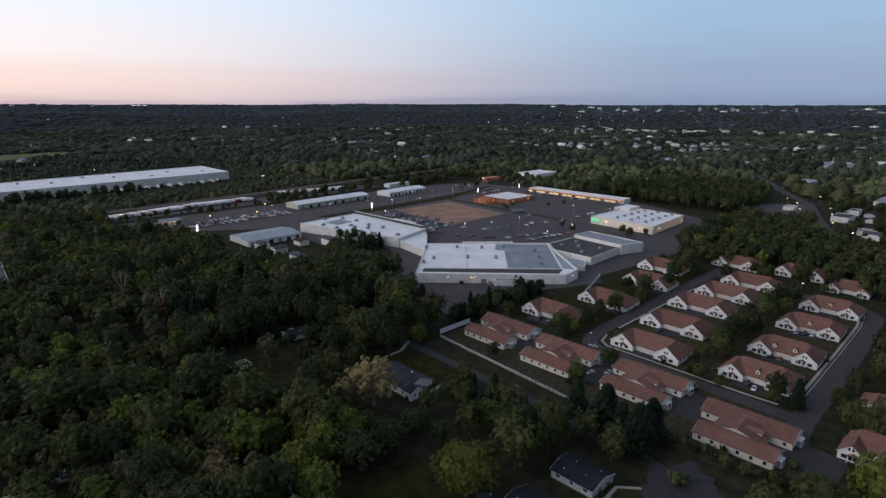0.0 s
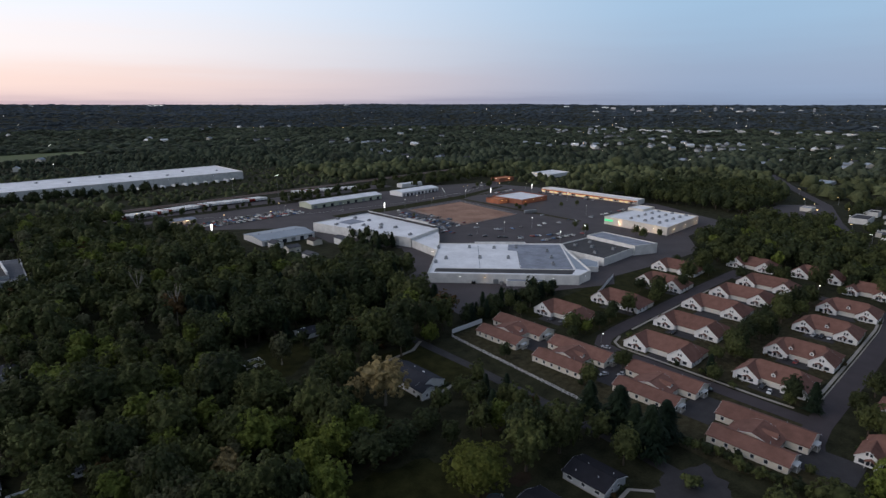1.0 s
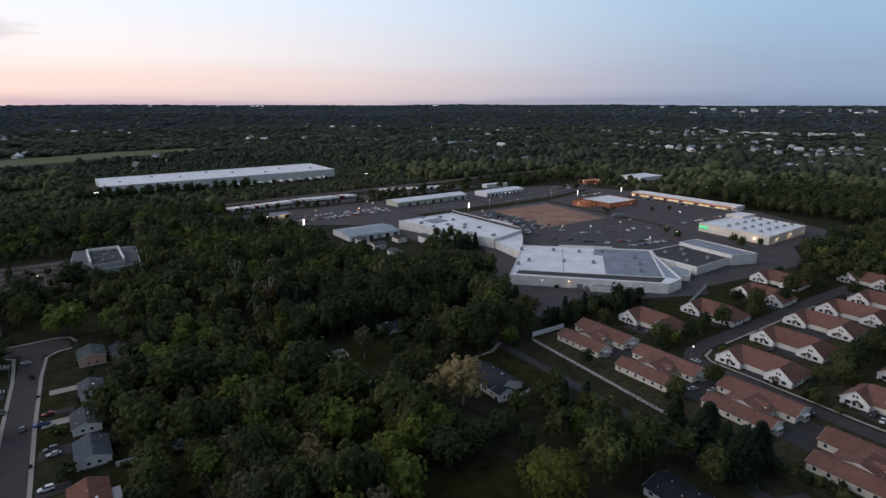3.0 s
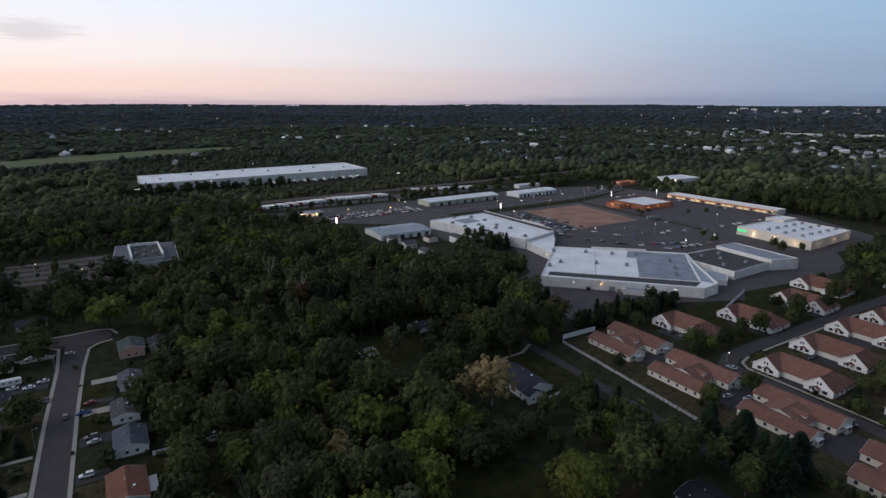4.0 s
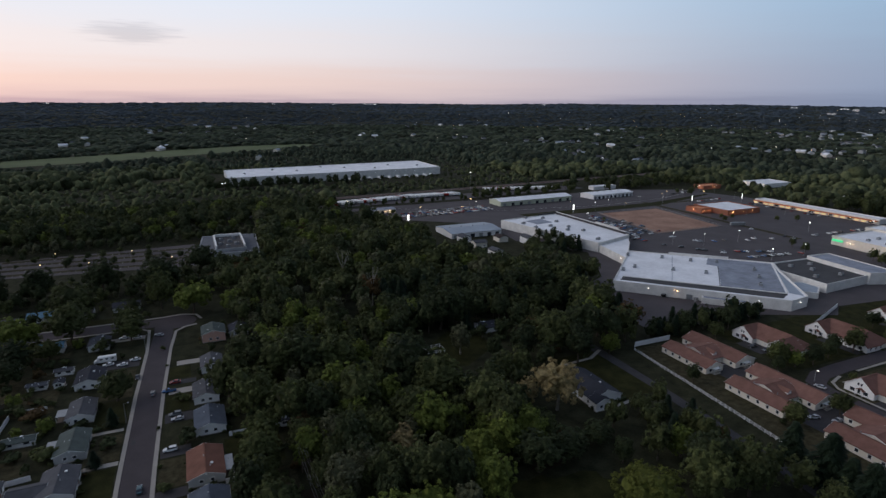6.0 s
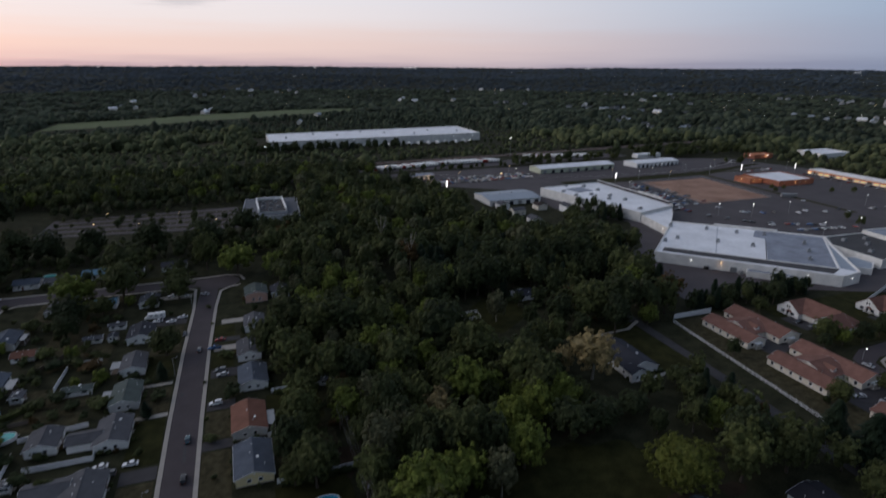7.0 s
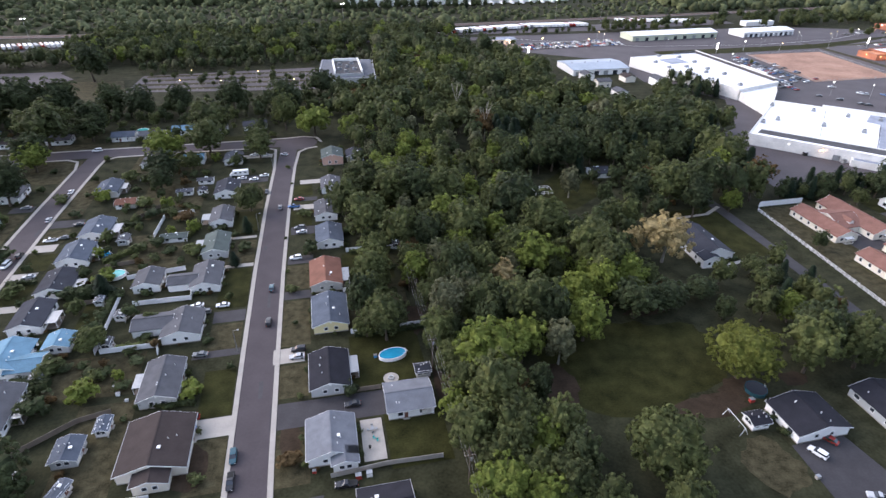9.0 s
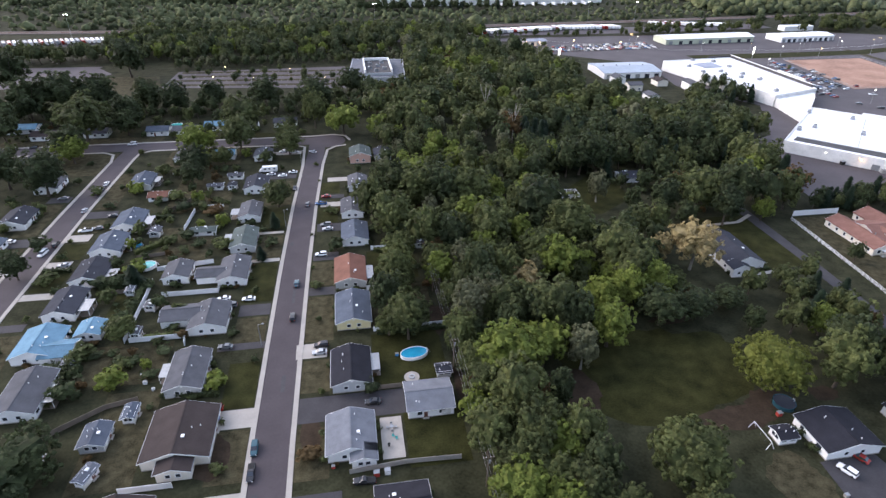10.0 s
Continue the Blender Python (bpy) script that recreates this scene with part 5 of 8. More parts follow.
def make_car(name, kind, paint, label, plain=False):
    """A car facing its own +y: body, cabin glass, roof, wheels and lamps."""
    root = thing(name, label, "car", group="parked cars")
    hi = {"sedan": 0.0, "suv": 0.28, "van": 0.5, "pickup": 0.2}[kind]
    l = {"sedan": 2.3, "suv": 2.35, "van": 2.6, "pickup": 2.8}[kind]
    belt = 0.9 + hi * 0.5
    part("body", loft([car_section(-l, 0.78, 0.45, 0.75), car_section(-l + 0.15, 0.88, 0.3, belt), car_section(-l + 1.2, 0.92, 0.28, belt + 0.02), car_section(l - 1.4, 0.92, 0.28, belt), car_section(l - 0.25, 0.86, 0.3, belt - 0.16), car_section(l, 0.74, 0.42, 0.7)]), paint, root)
    top = 1.42 + hi
    y0, y1 = {"sedan": (-l + 0.5, l - 1.35), "suv": (-l + 0.15, l - 1.35), "van": (-l + 0.1, l - 0.9), "pickup": (-0.5, l - 1.5)}[kind]
    part("cabin_glass", loft([car_section(y0, 0.82, belt - 0.02, belt + 0.02), car_section(y0 + 0.5 * (kind == "sedan") + 0.12, 0.76, belt - 0.02, top - 0.07), car_section(y1 - 0.75, 0.76, belt - 0.02, top - 0.07), car_section(y1, 0.82, belt - 0.02, belt + 0.02)]), M_GLASS, root)
    part("roof", loft([car_section(y0 + 0.5 * (kind == "sedan") + 0.15, 0.72, top - 0.1, top - 0.02), car_section((y0 + y1) / 2, 0.76, top - 0.08, top + 0.02), car_section(y1 - 0.8, 0.72, top - 0.1, top - 0.03)]), paint, root)
    if kind == "pickup":
        part("truck_bed", boxm(-0.7, 0.7, -l + 0.25, -0.6, belt - 0.1, belt + 0.03), M_TYRE, root)
    wm = None
    if plain:
        bm = bmesh.new()
        for sx in (-1, 1):
            for y in (-l + 0.85, l - 0.9):
                tube(bm, (sx * 0.82 - 0.11, y, 0.34), (sx * 0.82 + 0.11, y, 0.34), 0.34, 0.34, 8)
        part("wheels", bm, M_TYRE, root)
        return root
    for sx in (-1, 1):
        for y in (-l + 0.85, l - 0.9):
            if wm is None:
                bm = tube(bmesh.new(), (-0.11, 0, 0), (0.11, 0, 0), 0.34, 0.34, 10)
                w = part("wheel", bm, M_TYRE, root)
                wm = w.data
            else:
                w = piece("wheel", wm, root, Matrix())
            w.matrix_basis = pose(sx * 0.82, y, 0.34)
        part("headlight", boxm(sx * 0.58 - 0.16, sx * 0.58 + 0.16, l - 0.12, l - 0.02, 0.62, 0.76), M_TRIM, root)
        part("tail_light", boxm(sx * 0.62 - 0.14, sx * 0.62 + 0.14, -l - 0.02, -l + 0.08, 0.62, 0.8), M_REDTOY, root)
    return root


KIND_WORD = {"sedan": "saloon car", "suv": "sport utility car", "van": "van", "pickup": "pickup truck"}
PAINT_WORD = ["white", "silver", "dark grey", "black", "blue", "dark red", "teal", "dark green"]
CARS = {}


def park(kind, paint, x, y, turn, where="parked on asphalt"):
    plain = where == LOT
    key = (kind, paint, plain)
    if key not in CARS:
        CARS[key] = make_car("car" if kind in ("sedan", "suv") else kind, kind, PAINTS[paint], "%s %s %s" % (PAINT_WORD[paint], KIND_WORD[kind], where), plain)
        CARS[key].matrix_basis = pose(x, y, 0.08, 0, 0, turn)
        return CARS[key]
    o = copy_thing(CARS[key], pose(x, y, 0.08, 0, 0, turn))
    return tagged(o, "%s %s %s" % (PAINT_WORD[paint], KIND_WORD[kind], where))


ON, DR, LOT = "parked in the street", "parked in a driveway", "in the shop car park"
for kind, paint, x, y, turn, where in (
        ("suv", TEAL, -29.9, 107.5, 180, ON), ("pickup", BLACK, -29.9, 100, 180, ON), ("sedan", TEAL, -23.4, 183, 0, ON), ("suv", BLACK, -23.6, 162.5, 0, ON), ("sedan", BLACK, -28.8, 269, 180, ON),
        ("sedan", WHITE, -48.2, 177, 95, DR), ("pickup", BLACK, -58.5, 191.7, 80, "parked in a back garden"), ("sedan", WHITE, -39.5, 175.6, 88, DR), ("suv", GREY, -45.3, 172.5, 90, DR), ("sedan", GREY, -43.5, 150, 84, DR), ("sedan", SILVER, -14.2, 143, 90, DR),
        ("suv", BLACK, -13.8, 146.4, 90, DR), ("suv", WHITE, -14.8, 203, 90, DR), ("suv", GREY, -13.2, 228.3, 90, DR), ("sedan", SILVER, -12.4, 224.4, 90, DR), ("pickup", BLUE, -15.8, 250, 90, DR),
        ("sedan", RED, -13.5, 257.6, 90, DR), ("sedan", SILVER, -21.5, 318.5, 60, ON), ("sedan", WHITE, -31.0, 290, 90, DR), ("sedan", WHITE, -36, 286, 90, DR), ("sedan", WHITE, -42, 288.6, 90, DR),
        ("sedan", WHITE, -32, 319.5, 95, DR), ("sedan", WHITE, -38, 321, 95, DR), ("suv", RED, -42.3, 123.2, 92, DR), ("sedan", BLUE, -42.6, 119.4, 88, DR), ("sedan", BLACK, 1.0, 119.5, 90, DR),
        ("pickup", BLACK, -2.5, 93.5, 85, DR), ("pickup", WHITE, -114, 237, 95, DR), ("sedan", GREY, -109.5, 238.5, 95, DR), ("sedan", SILVER, -121.3, 257, 0, ON), ("suv", GREY, -121.4, 280, 0, ON),
        ("sedan", WHITE, -121.4, 287, 0, ON), ("van", WHITE, -123.6, 219, 170, ON), ("suv", BLACK, -121.5, 226, 0, ON), ("sedan", WHITE, -141, 231, 90, DR), ("sedan", GREY, -135.5, 272, 90, DR),
        ("van", WHITE, -125, 344.2, 90, ON), ("sedan", WHITE, -190, 345.2, 90, ON), ("suv", BLACK, -178, 345.2, 90, ON), ("sedan", SILVER, -112, 208.5, 90, DR), ("sedan", BLACK, -107, 250, 90, DR),
        ("sedan", GREY, -22, 250, 0, ON), ("sedan", WHITE, -38, 92, 90, DR), ("suv", WHITE, 116.5, 78.3, 25, "before the white house"), ("sedan", RED, 122.8, 81.5, 28, "before the white house"),
        ("pickup", SILVER, 121, 64, 60, DR), ("sedan", SILVER, 216, 126.5, 70, DR), ("sedan", SILVER, 222, 121, 80, DR), ("sedan", BLACK, 236.5, 88.5, 20, ON), ("sedan", WHITE, 253.5, 69.5, 100, DR),
        ("suv", BLACK, 256, 73.2, 92, DR), ("sedan", RED, 294, 71.5, 92, DR), ("suv", BLACK, 295, 76, 90, DR), ("sedan", SILVER, 337, 76, 90, DR), ("suv", BLACK, 338, 72.5, 90, DR), ("sedan", WHITE, 339, 69, 90, DR),
        ("suv", BLACK, 286, 128, 90, DR), ("sedan", BLACK, 254, 184, 90, DR), ("suv", GREY, 256, 178, 90, DR), ("sedan", SILVER, 243, 142, 10, ON), ("sedan", WHITE, 239, 112, 5, ON), ("sedan", GREY, 395, 124, 90, DR)):
    park(kind, paint, x, y, turn, where)
rnd = random.Random(3)


def row_of_cars(x0, y0, x1, y1, n, turn, fill, where):
    for i in range(n):
        if rnd.random() > fill:
            continue
        f = i / max(n - 1, 1)
        park(rnd.choice(("sedan", "sedan", "suv", "suv", "pickup")), rnd.choice((WHITE, WHITE, SILVER, GREY, BLACK, BLACK, BLUE, RED)), x0 + (x1 - x0) * f + rnd.uniform(-0.3, 0.3), y0 + (y1 - y0) * f + rnd.uniform(-0.3, 0.3), turn + rnd.uniform(-4, 4), where)


for x0, y0, x1, y1, n, turn, fill in ((398, 500, 394, 404, 32, 90, 0.85), (388, 490, 386, 404, 28, 90, 0.45), (372, 420, 368, 384, 10, 90, 0.7), (366, 470, 362, 392, 22, 90, 0.4),
                                      (398, 398, 420, 340, 16, 60, 0.25), (372, 366, 400, 322, 12, 50, 0.4), (400, 330, 440, 312, 14, 20, 0.35), (402, 308, 460, 300, 18, 10, 0.6), (376, 440, 374, 396, 14, 90, 0.6), (410, 470, 408, 410, 18, 90, 0.35), (420, 360, 470, 352, 14, 0, 0.25), (530, 340, 600, 338, 20, 0, 0.25),
                                      (628, 350, 628, 486, 36, 90, 0.28), (440, 352, 480, 345, 12, 0, 0.2), (500, 325, 500, 400, 18, 90, 0.12), (560, 522, 640, 528, 18, 0, 0.3), (596, 580, 640, 592, 12, 0, 0.6)):
    row_of_cars(x0, y0, x1, y1, n, turn, fill, LOT)
YARD = {}


def yard_cars(x0, y0, x1, y1, n):
    """A long row of cars for sale, gathered by the paint they wear."""
    for i in range(n):
        if rnd.random() > 0.8:
            continue
        f = i / (n - 1)
        m = pose(x0 + (x1 - x0) * f, y0 + (y1 - y0) * f, 0.08, 0, 0, 8 + rnd.uniform(-5, 5))
        src = CARS[rnd.choice([k for k in CARS if k[0] != "van"])]
        for o in src.children:
            bm = YARD.setdefault(o.data.materials[0].name, bmesh.new())
            tmp = o.data.copy()
            tmp.transform(m @ o.matrix_basis)
            bm.from_mesh(tmp)
            bpy.data.meshes.remove(tmp)


for k in range(4):
    yard_cars(200 + 4 * k, 566 + 7.5 * k, 316, 574 + 7.5 * k, 34)
for key, bm in YARD.items():
    tagged(new("car_yard_rows", mesh_of("car_yard_rows", bm, bpy.data.materials[key])), "dense rows of cars at the car yard, " + key.replace("_", " "), "cars", kind="stuff")


def make_trailer(paint, label):
    root = thing("lorry_trailer", label, "trailer", group="parked trailers")
    part("box", boxm(-1.3, 1.3, -7.5, 7.5, 1.1, 4.0), paint, root)
    part("chassis", boxm(-0.6, 0.6, -7.2, 6.8, 0.8, 1.1), M_TYRE, root)
    for y in (-5.6,):
        for s in (-1, 1):
            part("wheel", tube(bmesh.new(), (s * 1.2 - 0.15, y, 0.5), (s * 1.2 + 0.15, y, 0.5), 0.5, 0.5, 8), M_TYRE, root)
    return root


TR = [make_trailer(M_WHITE, "white box trailer parked in the yard"), make_trailer(PAINTS[RED], "dark red box trailer parked in the yard"), make_trailer(M_HVAC, "grey box trailer parked in the yard")]
i = 0
for x0, x1, y0, y1, n in ((150, 208, 666, 678, 15), (212, 264, 678, 688, 14), (266, 322, 686, 686, 15), (380, 470, 704, 686, 15), (-336, -240, 646, 658, 22)):
    for k in range(n):
        f = k / (n - 1)
        which = 0 if rnd.random() < 0.72 else rnd.choice((1, 2))
        m = pose(x0 + (x1 - x0) * f, y0 + (y1 - y0) * f, 0.05, 0, 0, 28 + rnd.uniform(-3, 3))
        if i < 3:
            TR[i].matrix_basis = m
        else:
            copy_thing(TR[which], m)
        i += 1
for k in range(9):
    copy_thing(TR[0], pose(232 + 16 * k, 876 + 1.2 * k, 0.05, 0, 0, 4))
copy_thing(TR[0], pose(480, 598, 0.05, 0, 0, 80)), copy_thing(TR[0], pose(593, 262, 0.05, 0, 0, 3)), copy_thing(TR[0], pose(597, 280, 0.05, 0, 0, 3)), copy_thing(TR[2], pose(500, 398, 0.1, 0, 0, 70))


def motorhome(x, y, turn):
    root = thing("motorhome", "white motorhome parked beside a house", "motorhome", x, y, 0, turn)
    bm = boxm(-1.25, 1.25, -4.5, 3.2, 0.6, 3.3)
    bmesh.ops.bevel(bm, geom=bm.edges[:], offset=0.15, segments=2, affect="EDGES")
    part("body", bm, M_WHITE, root)
    part("cab", loft([car_section(3.0, 1.1, 0.5, 2.4), car_section(4.2, 1.05, 0.5, 1.7), car_section(4.8, 0.95, 0.55, 1.2)]), M_WHITE, root)
    for s in (-1, 1):
        for y_ in (-2.8, 3.4):
            part("wheel", tube(bmesh.new(), (s * 1.1 - 0.12, y_, 0.42), (s * 1.1 + 0.12, y_, 0.42), 0.42, 0.42, 9), M_TYRE, root)
        for y_ in (-3, -0.6, 1.6):
            window(root, s * 1.26, y_, 2.3, 1.1, 0.7, 0 if s > 0 else 180)


motorhome(-43.5, 293, 92)


def fence(pts, h=1.9, label="white vinyl panel fence", material=None, step=2.4, rails=False):
    """A fence of posts and panels along plan points; rails: open rails in place of panels."""
    mt = material or M_VINYL
    root = thing("fence", label, "fence", *pts[0])
    ox, oy = pts[0]
    for (ax, ay), (bx, by) in zip(pts, pts[1:]):
        l = math.hypot(bx - ax, by - ay)
        n = max(1, round(l / step))
        turn = math.degrees(math.atan2(by - ay, bx - ax))
        pm = mesh_of("fence_post", boxm(-0.08, 0.08, -0.08, 0.08, -0.2, h + 0.12), mt)
        w = l / n
        if rails:
            bm = bmesh.new()
            for z in (0.25, 0.65, 1.05):
                box(bm, 0.08, w - 0.08, -0.03, 0.03, z * h / 1.2, z * h / 1.2 + 0.14)
        else:
            bm = boxm(0.08, w - 0.08, -0.03, 0.03, 0.06, h)
            box(bm, 0.08, w - 0.08, -0.05, 0.05, h, h + 0.08)
        panel = mesh_of("fence_panel", bm, mt)
        for i in range(n + 1):
            m = pose(ax - ox + (bx - ax) * i / n, ay - oy + (by - ay) * i / n, 0, 0, 0, turn)
            piece("fence_post", pm, root, m)
            if i < n:
                piece("fence_panel", panel, root, m)
    return root


fence([(222, 208), (199, 208), (196, 205)], 2.6, "tall white vinyl fence behind the bungalows")
fence([(195.6, 204), (188, 115)], 1.5, "long white vinyl fence beside a lane", rails=True)
fence([(353, 205), (312, 191)], 2.4, "white vinyl fence behind the bungalows")
fence([(5, 204.5), (26, 203.5)], 1.9, "white vinyl garden fence")
fence([(3, 151.5), (28, 151.5)], 1.9, "white vinyl garden fence with overgrown panels")
fence([(2, 176), (9, 176)], 1.9, "white vinyl garden fence")
fence([(0.5, 124.6), (9.5, 124.6)], 1.6, "weathered brown board garden fence", M_WOODF)
fence([(-6, 96.5), (8, 97.5), (22, 97)], 1.6, "pale board fence between gardens", M_CONC)
fence([(-74, 157), (-57, 157), (-56.5, 153)], 1.9, "white vinyl garden fence")
fence([(-70, 182), (-51, 182), (-51, 186)], 1.9, "white vinyl garden fence")
fence([(-75.5, 157), (-75.5, 192)], 1.8, "pale vinyl fence between back gardens")
fence([(-73, 232), (-72, 250)], 1.9, "white vinyl garden fence")
fence([(-76, 200), (-56, 203)], 1.9, "white vinyl garden fence")
fence([(-68, 253), (-60, 253)], 1.6, "white vinyl garden fence")
fence([(-86, 118), (-72, 128), (-64, 130)], 1.7, "weathered brown board garden fence", M_WOODF)
fence([(-88, 186), (-76, 187)], 1.6, "weathered brown board garden fence", M_WOODF)
fence([(-86, 210), (-76, 212)], 1.7, "weathered brown board garden fence", M_WOODF)
fence([(-60, 99), (-48, 99)], 1.9, "white vinyl garden fence")
fence([(-84, 250), (-76, 262)], 1.7, "weathered brown board garden fence", M_WOODF)
fence([(-92, 296), (-78, 300)], 1.7, "white vinyl garden fence")


def oval_pool(x, y, a, b, turn, water, wall, label, h=1.2):
    root = thing("pool", label, "pool", x, y, 0, turn)
    n = 24
    ring = [(a * math.cos(2 * math.pi * i / n), b * math.sin(2 * math.pi * i / n)) for i in range(n)]
    bm = bmesh.new()
    hoops = [[bm.verts.new((x_ * kx, y_ * ky, z_)) for x_, y_ in ring] for kx, ky, z_ in ((1, 1, 0), (1.05, 1.07, 0), (1.05, 1.07, h), (1, 1, h))]
    for lo_, hi_ in zip(hoops, hoops[1:] + hoops[:1]):
        for i in range(n):
            bm.faces.new((lo_[i], lo_[(i + 1) % n], hi_[(i + 1) % n], hi_[i]))
    bmesh.ops.recalc_face_normals(bm, faces=bm.faces)
    part("wall", bm, wall, root)
    part("water", prism(bmesh.new(), ring, 0.0, h - 0.15), water, root)
    lad = bmesh.new()
    for s in (-0.25, 0.25):
        tube(lad, (a * 0.96, s, h - 0.3), (a * 0.96, s, h + 0.8), 0.04, 0.04, 5)
        tube(lad, (a * 0.96, s, h + 0.8), (a * 1.25, s, 0), 0.04, 0.04, 5)
    part("ladder", lad, M_TRIM, root)


oval_pool(14.8, 138.0, 4.2, 2.5, 8, M_POOLW, M_TRIM, "oval above-ground pool of bright blue water")
oval_pool(-81, 203.4, 3.6, 2.8, 20, M_TEAL, M_TRIM, "above-ground pool of pale teal water")
oval_pool(-89.6, 221.3, 2.3, 2.0, 0, M_POOLW, M_BLUETARP, "small round pool of blue water", 0.8)
oval_pool(116, 101.5, 2.9, 2.9, 0, M_COVER, PAINTS[TEAL], "round pool under a dark cover")
oval_pool(-107.5, 376, 3.4, 3.0, 0, M_TEAL, M_TRIM, "round pool of pale blue water")
oval_pool(-158, 372, 3.0, 2.4, 0, M_TEAL, M_TRIM, "round pool of pale blue water")


def ring_patio(x, y, r):
    root = thing("patio", "round pale paved patio with a fire ring", "patio", x, y)
    bm = bmesh.new()
    bmesh.ops.create_circle(bm, cap_ends=True, radius=r, segments=24)
    bmesh.ops.translate(bm, verts=bm.verts, vec=(0, 0, 0.08))
    part("paving", bm, M_CONC, root)
    fr = bmesh.new()
    for i in range(12):
        a = i * math.pi / 6
        box(fr, 0.75 * math.cos(a) - 0.2, 0.75 * math.cos(a) + 0.2, 0.75 * math.sin(a) - 0.2, 0.75 * math.sin(a) + 0.2, 0.08, 0.45)
    part("fire_ring", fr, M_PALE, root)


ring_patio(13, 128.3, 2.3)
patch("patio", rect(2.4, 8.2, 99.5, 113.5), 0.09, M_CONC, "pale concrete patio beside the house", "patio")
patch("patio", blob(131, 103.5, 4.2, 3.0, 7), 0.09, M_SOIL, "worn gravel terrace behind the white house", "patio")
strip("path", [(142, 204), (155, 205), (170, 206), (180, 212)], 1.8, 0.08, M_CONC, "pale concrete path beside the dark-roofed house", "path")
strip("path", [(140, 165), (150, 164.5), (159, 166)], 1.8, 0.08, M_CONC, "pale concrete path beside the dark-roofed house", "path")
strip("path", [(140, 76), (152, 77), (158, 70)], 1.4, 0.08, M_CONC, "narrow pale concrete path", "path")


def garden_table(x, y):
    root = thing("garden_table", "round garden table with chairs on the patio", "table", x, y, 0.09)
    part("tabletop", tube(bmesh.new(), (0, 0, 0.68), (0, 0, 0.74), 0.6, 0.6, 12), M_HVAC, root)
    part("leg", tube(bmesh.new(), (0, 0, 0), (0, 0, 0.68), 0.06, 0.06), M_HVAC, root)


def garden_chair(x, y, turn, material, label):
    root = thing("garden_chair", label, "chair", x, y, 0.09, turn, group="garden chairs")
    part("seat", boxm(-0.28, 0.28, -0.28, 0.28, 0.38, 0.44), material, root)
    part("backrest", boxm(-0.28, 0.28, 0.24, 0.3, 0.44, 0.95), material, root)
    for sx in (-1, 1):
        for sy in (-1, 1):
            part("leg", boxm(sx * 0.25 - 0.03, sx * 0.25 + 0.03, sy * 0.25 - 0.03, sy * 0.25 + 0.03, 0, 0.38), material, root)


garden_table(5.4, 109.5)
for a in range(4):
    garden_chair(5.4 + 1.1 * math.cos(a * 1.57), 109.5 + 1.1 * math.sin(a * 1.57), a * 90 - 90, M_HVAC, "grey garden chair at a patio table")
garden_chair(5.6, 106.5, 40, M_TEAL, "teal garden lounge chair on the patio")
garden_chair(6.4, 105.6, 10, M_TEAL, "teal garden lounge chair on the patio")
gr = thing("grill", "black kettle grill standing on the patio", "grill", 4.2, 103.5, 0.09)
part("bowl", tube(bmesh.new(), (0, 0, 0.5), (0, 0, 1.0), 0.28, 0.4, 10), M_TYRE, gr)
part("stand", tube(bmesh.new(), (0, 0, 0), (0, 0, 0.5), 0.2, 0.08, 6), M_TYRE, gr)


def swing_set(x, y, turn):
    root = thing("swing_set", "pale metal swing frame on worn grass", "swing", x, y, 0, turn)
    part("top_bar", tube(bmesh.new(), (0, -3.6, 2.3), (0, 3.6, 2.3), 0.07, 0.07), M_TRIM, root)
    for s in (-1, 1):
        for k in (-1, 1):
            part("leg", tube(bmesh.new(), (0, s * 3.6, 2.3), (k * 1.1, s * 3.8, 0), 0.07, 0.07), M_TRIM, root)
    for y_ in (-1.8, 0.2):
        part("swing_seat", boxm(-0.15, 0.15, y_, y_ + 0.5, 0.5, 0.55), M_TYRE, root)
        part("chain", tube(bmesh.new(), (0, y_ + 0.25, 2.3), (0, y_ + 0.25, 0.55), 0.02, 0.02, 4), M_STEEL, root)


swing_set(102, 91.5, 0)
ranch(107.5, 90.5, 4.2, 5.0, "dark", "white", turn=90, name="shed", eave=2.3)
ranch(22.5, 128.5, 3.6, 4.0, "navy", "pale", turn=90, name="shed", eave=2.2)
ranch(25.0, 204.5, 2.6, 3.0, "grey", "white", name="shed", eave=2.3)
ranch(-72.5, 160.0, 2.8, 3.4, "grey", "white", name="shed", eave=2.2)
ranch(-72.0, 175.0, 3.0, 3.2, "grey", "white", name="shed", eave=2.2)
ranch(-64.0, 228.0, 4.0, 10.0, "green", "white", turn=90, name="shed", eave=2.3)
ranch(-67.0, 274.5, 3.6, 7.0, "grey", "white", turn=90, name="shed", eave=2.3)
ranch(-59.0, 274.0, 3.6, 4.5, "navy", "white", name="shed", eave=2.3)
ranch(-59.0, 286.5, 3.6, 7.0, "grey", "white", turn=90, name="shed", eave=2.3)
ranch(-84.0, 230.0, 4.0, 5.0, "grey", "pale", name="shed", eave=2.3)
ranch(-83.0, 112.0, 3.2, 4.0, "grey", "white", name="shed", eave=2.2)
ranch(-64.0, 124.0, 3.0, 5.0, "blue", "white", name="shed", eave=2.2)
ranch(-88.0, 148.5, 3.2, 4.2, "grey", "pale", name="shed", eave=2.2)
# small gabled shed standing in for a white garden tent
ranch(-81.3, 185.4, 2.6, 2.8, "greyblue", "white", name="shed", eave=2.2)
# narrow shed standing in for a white camper trailer
ranch(-68.6, 104.5, 2.6, 5.0, "greyblue", "white", turn=-20, name="shed", eave=2.2)


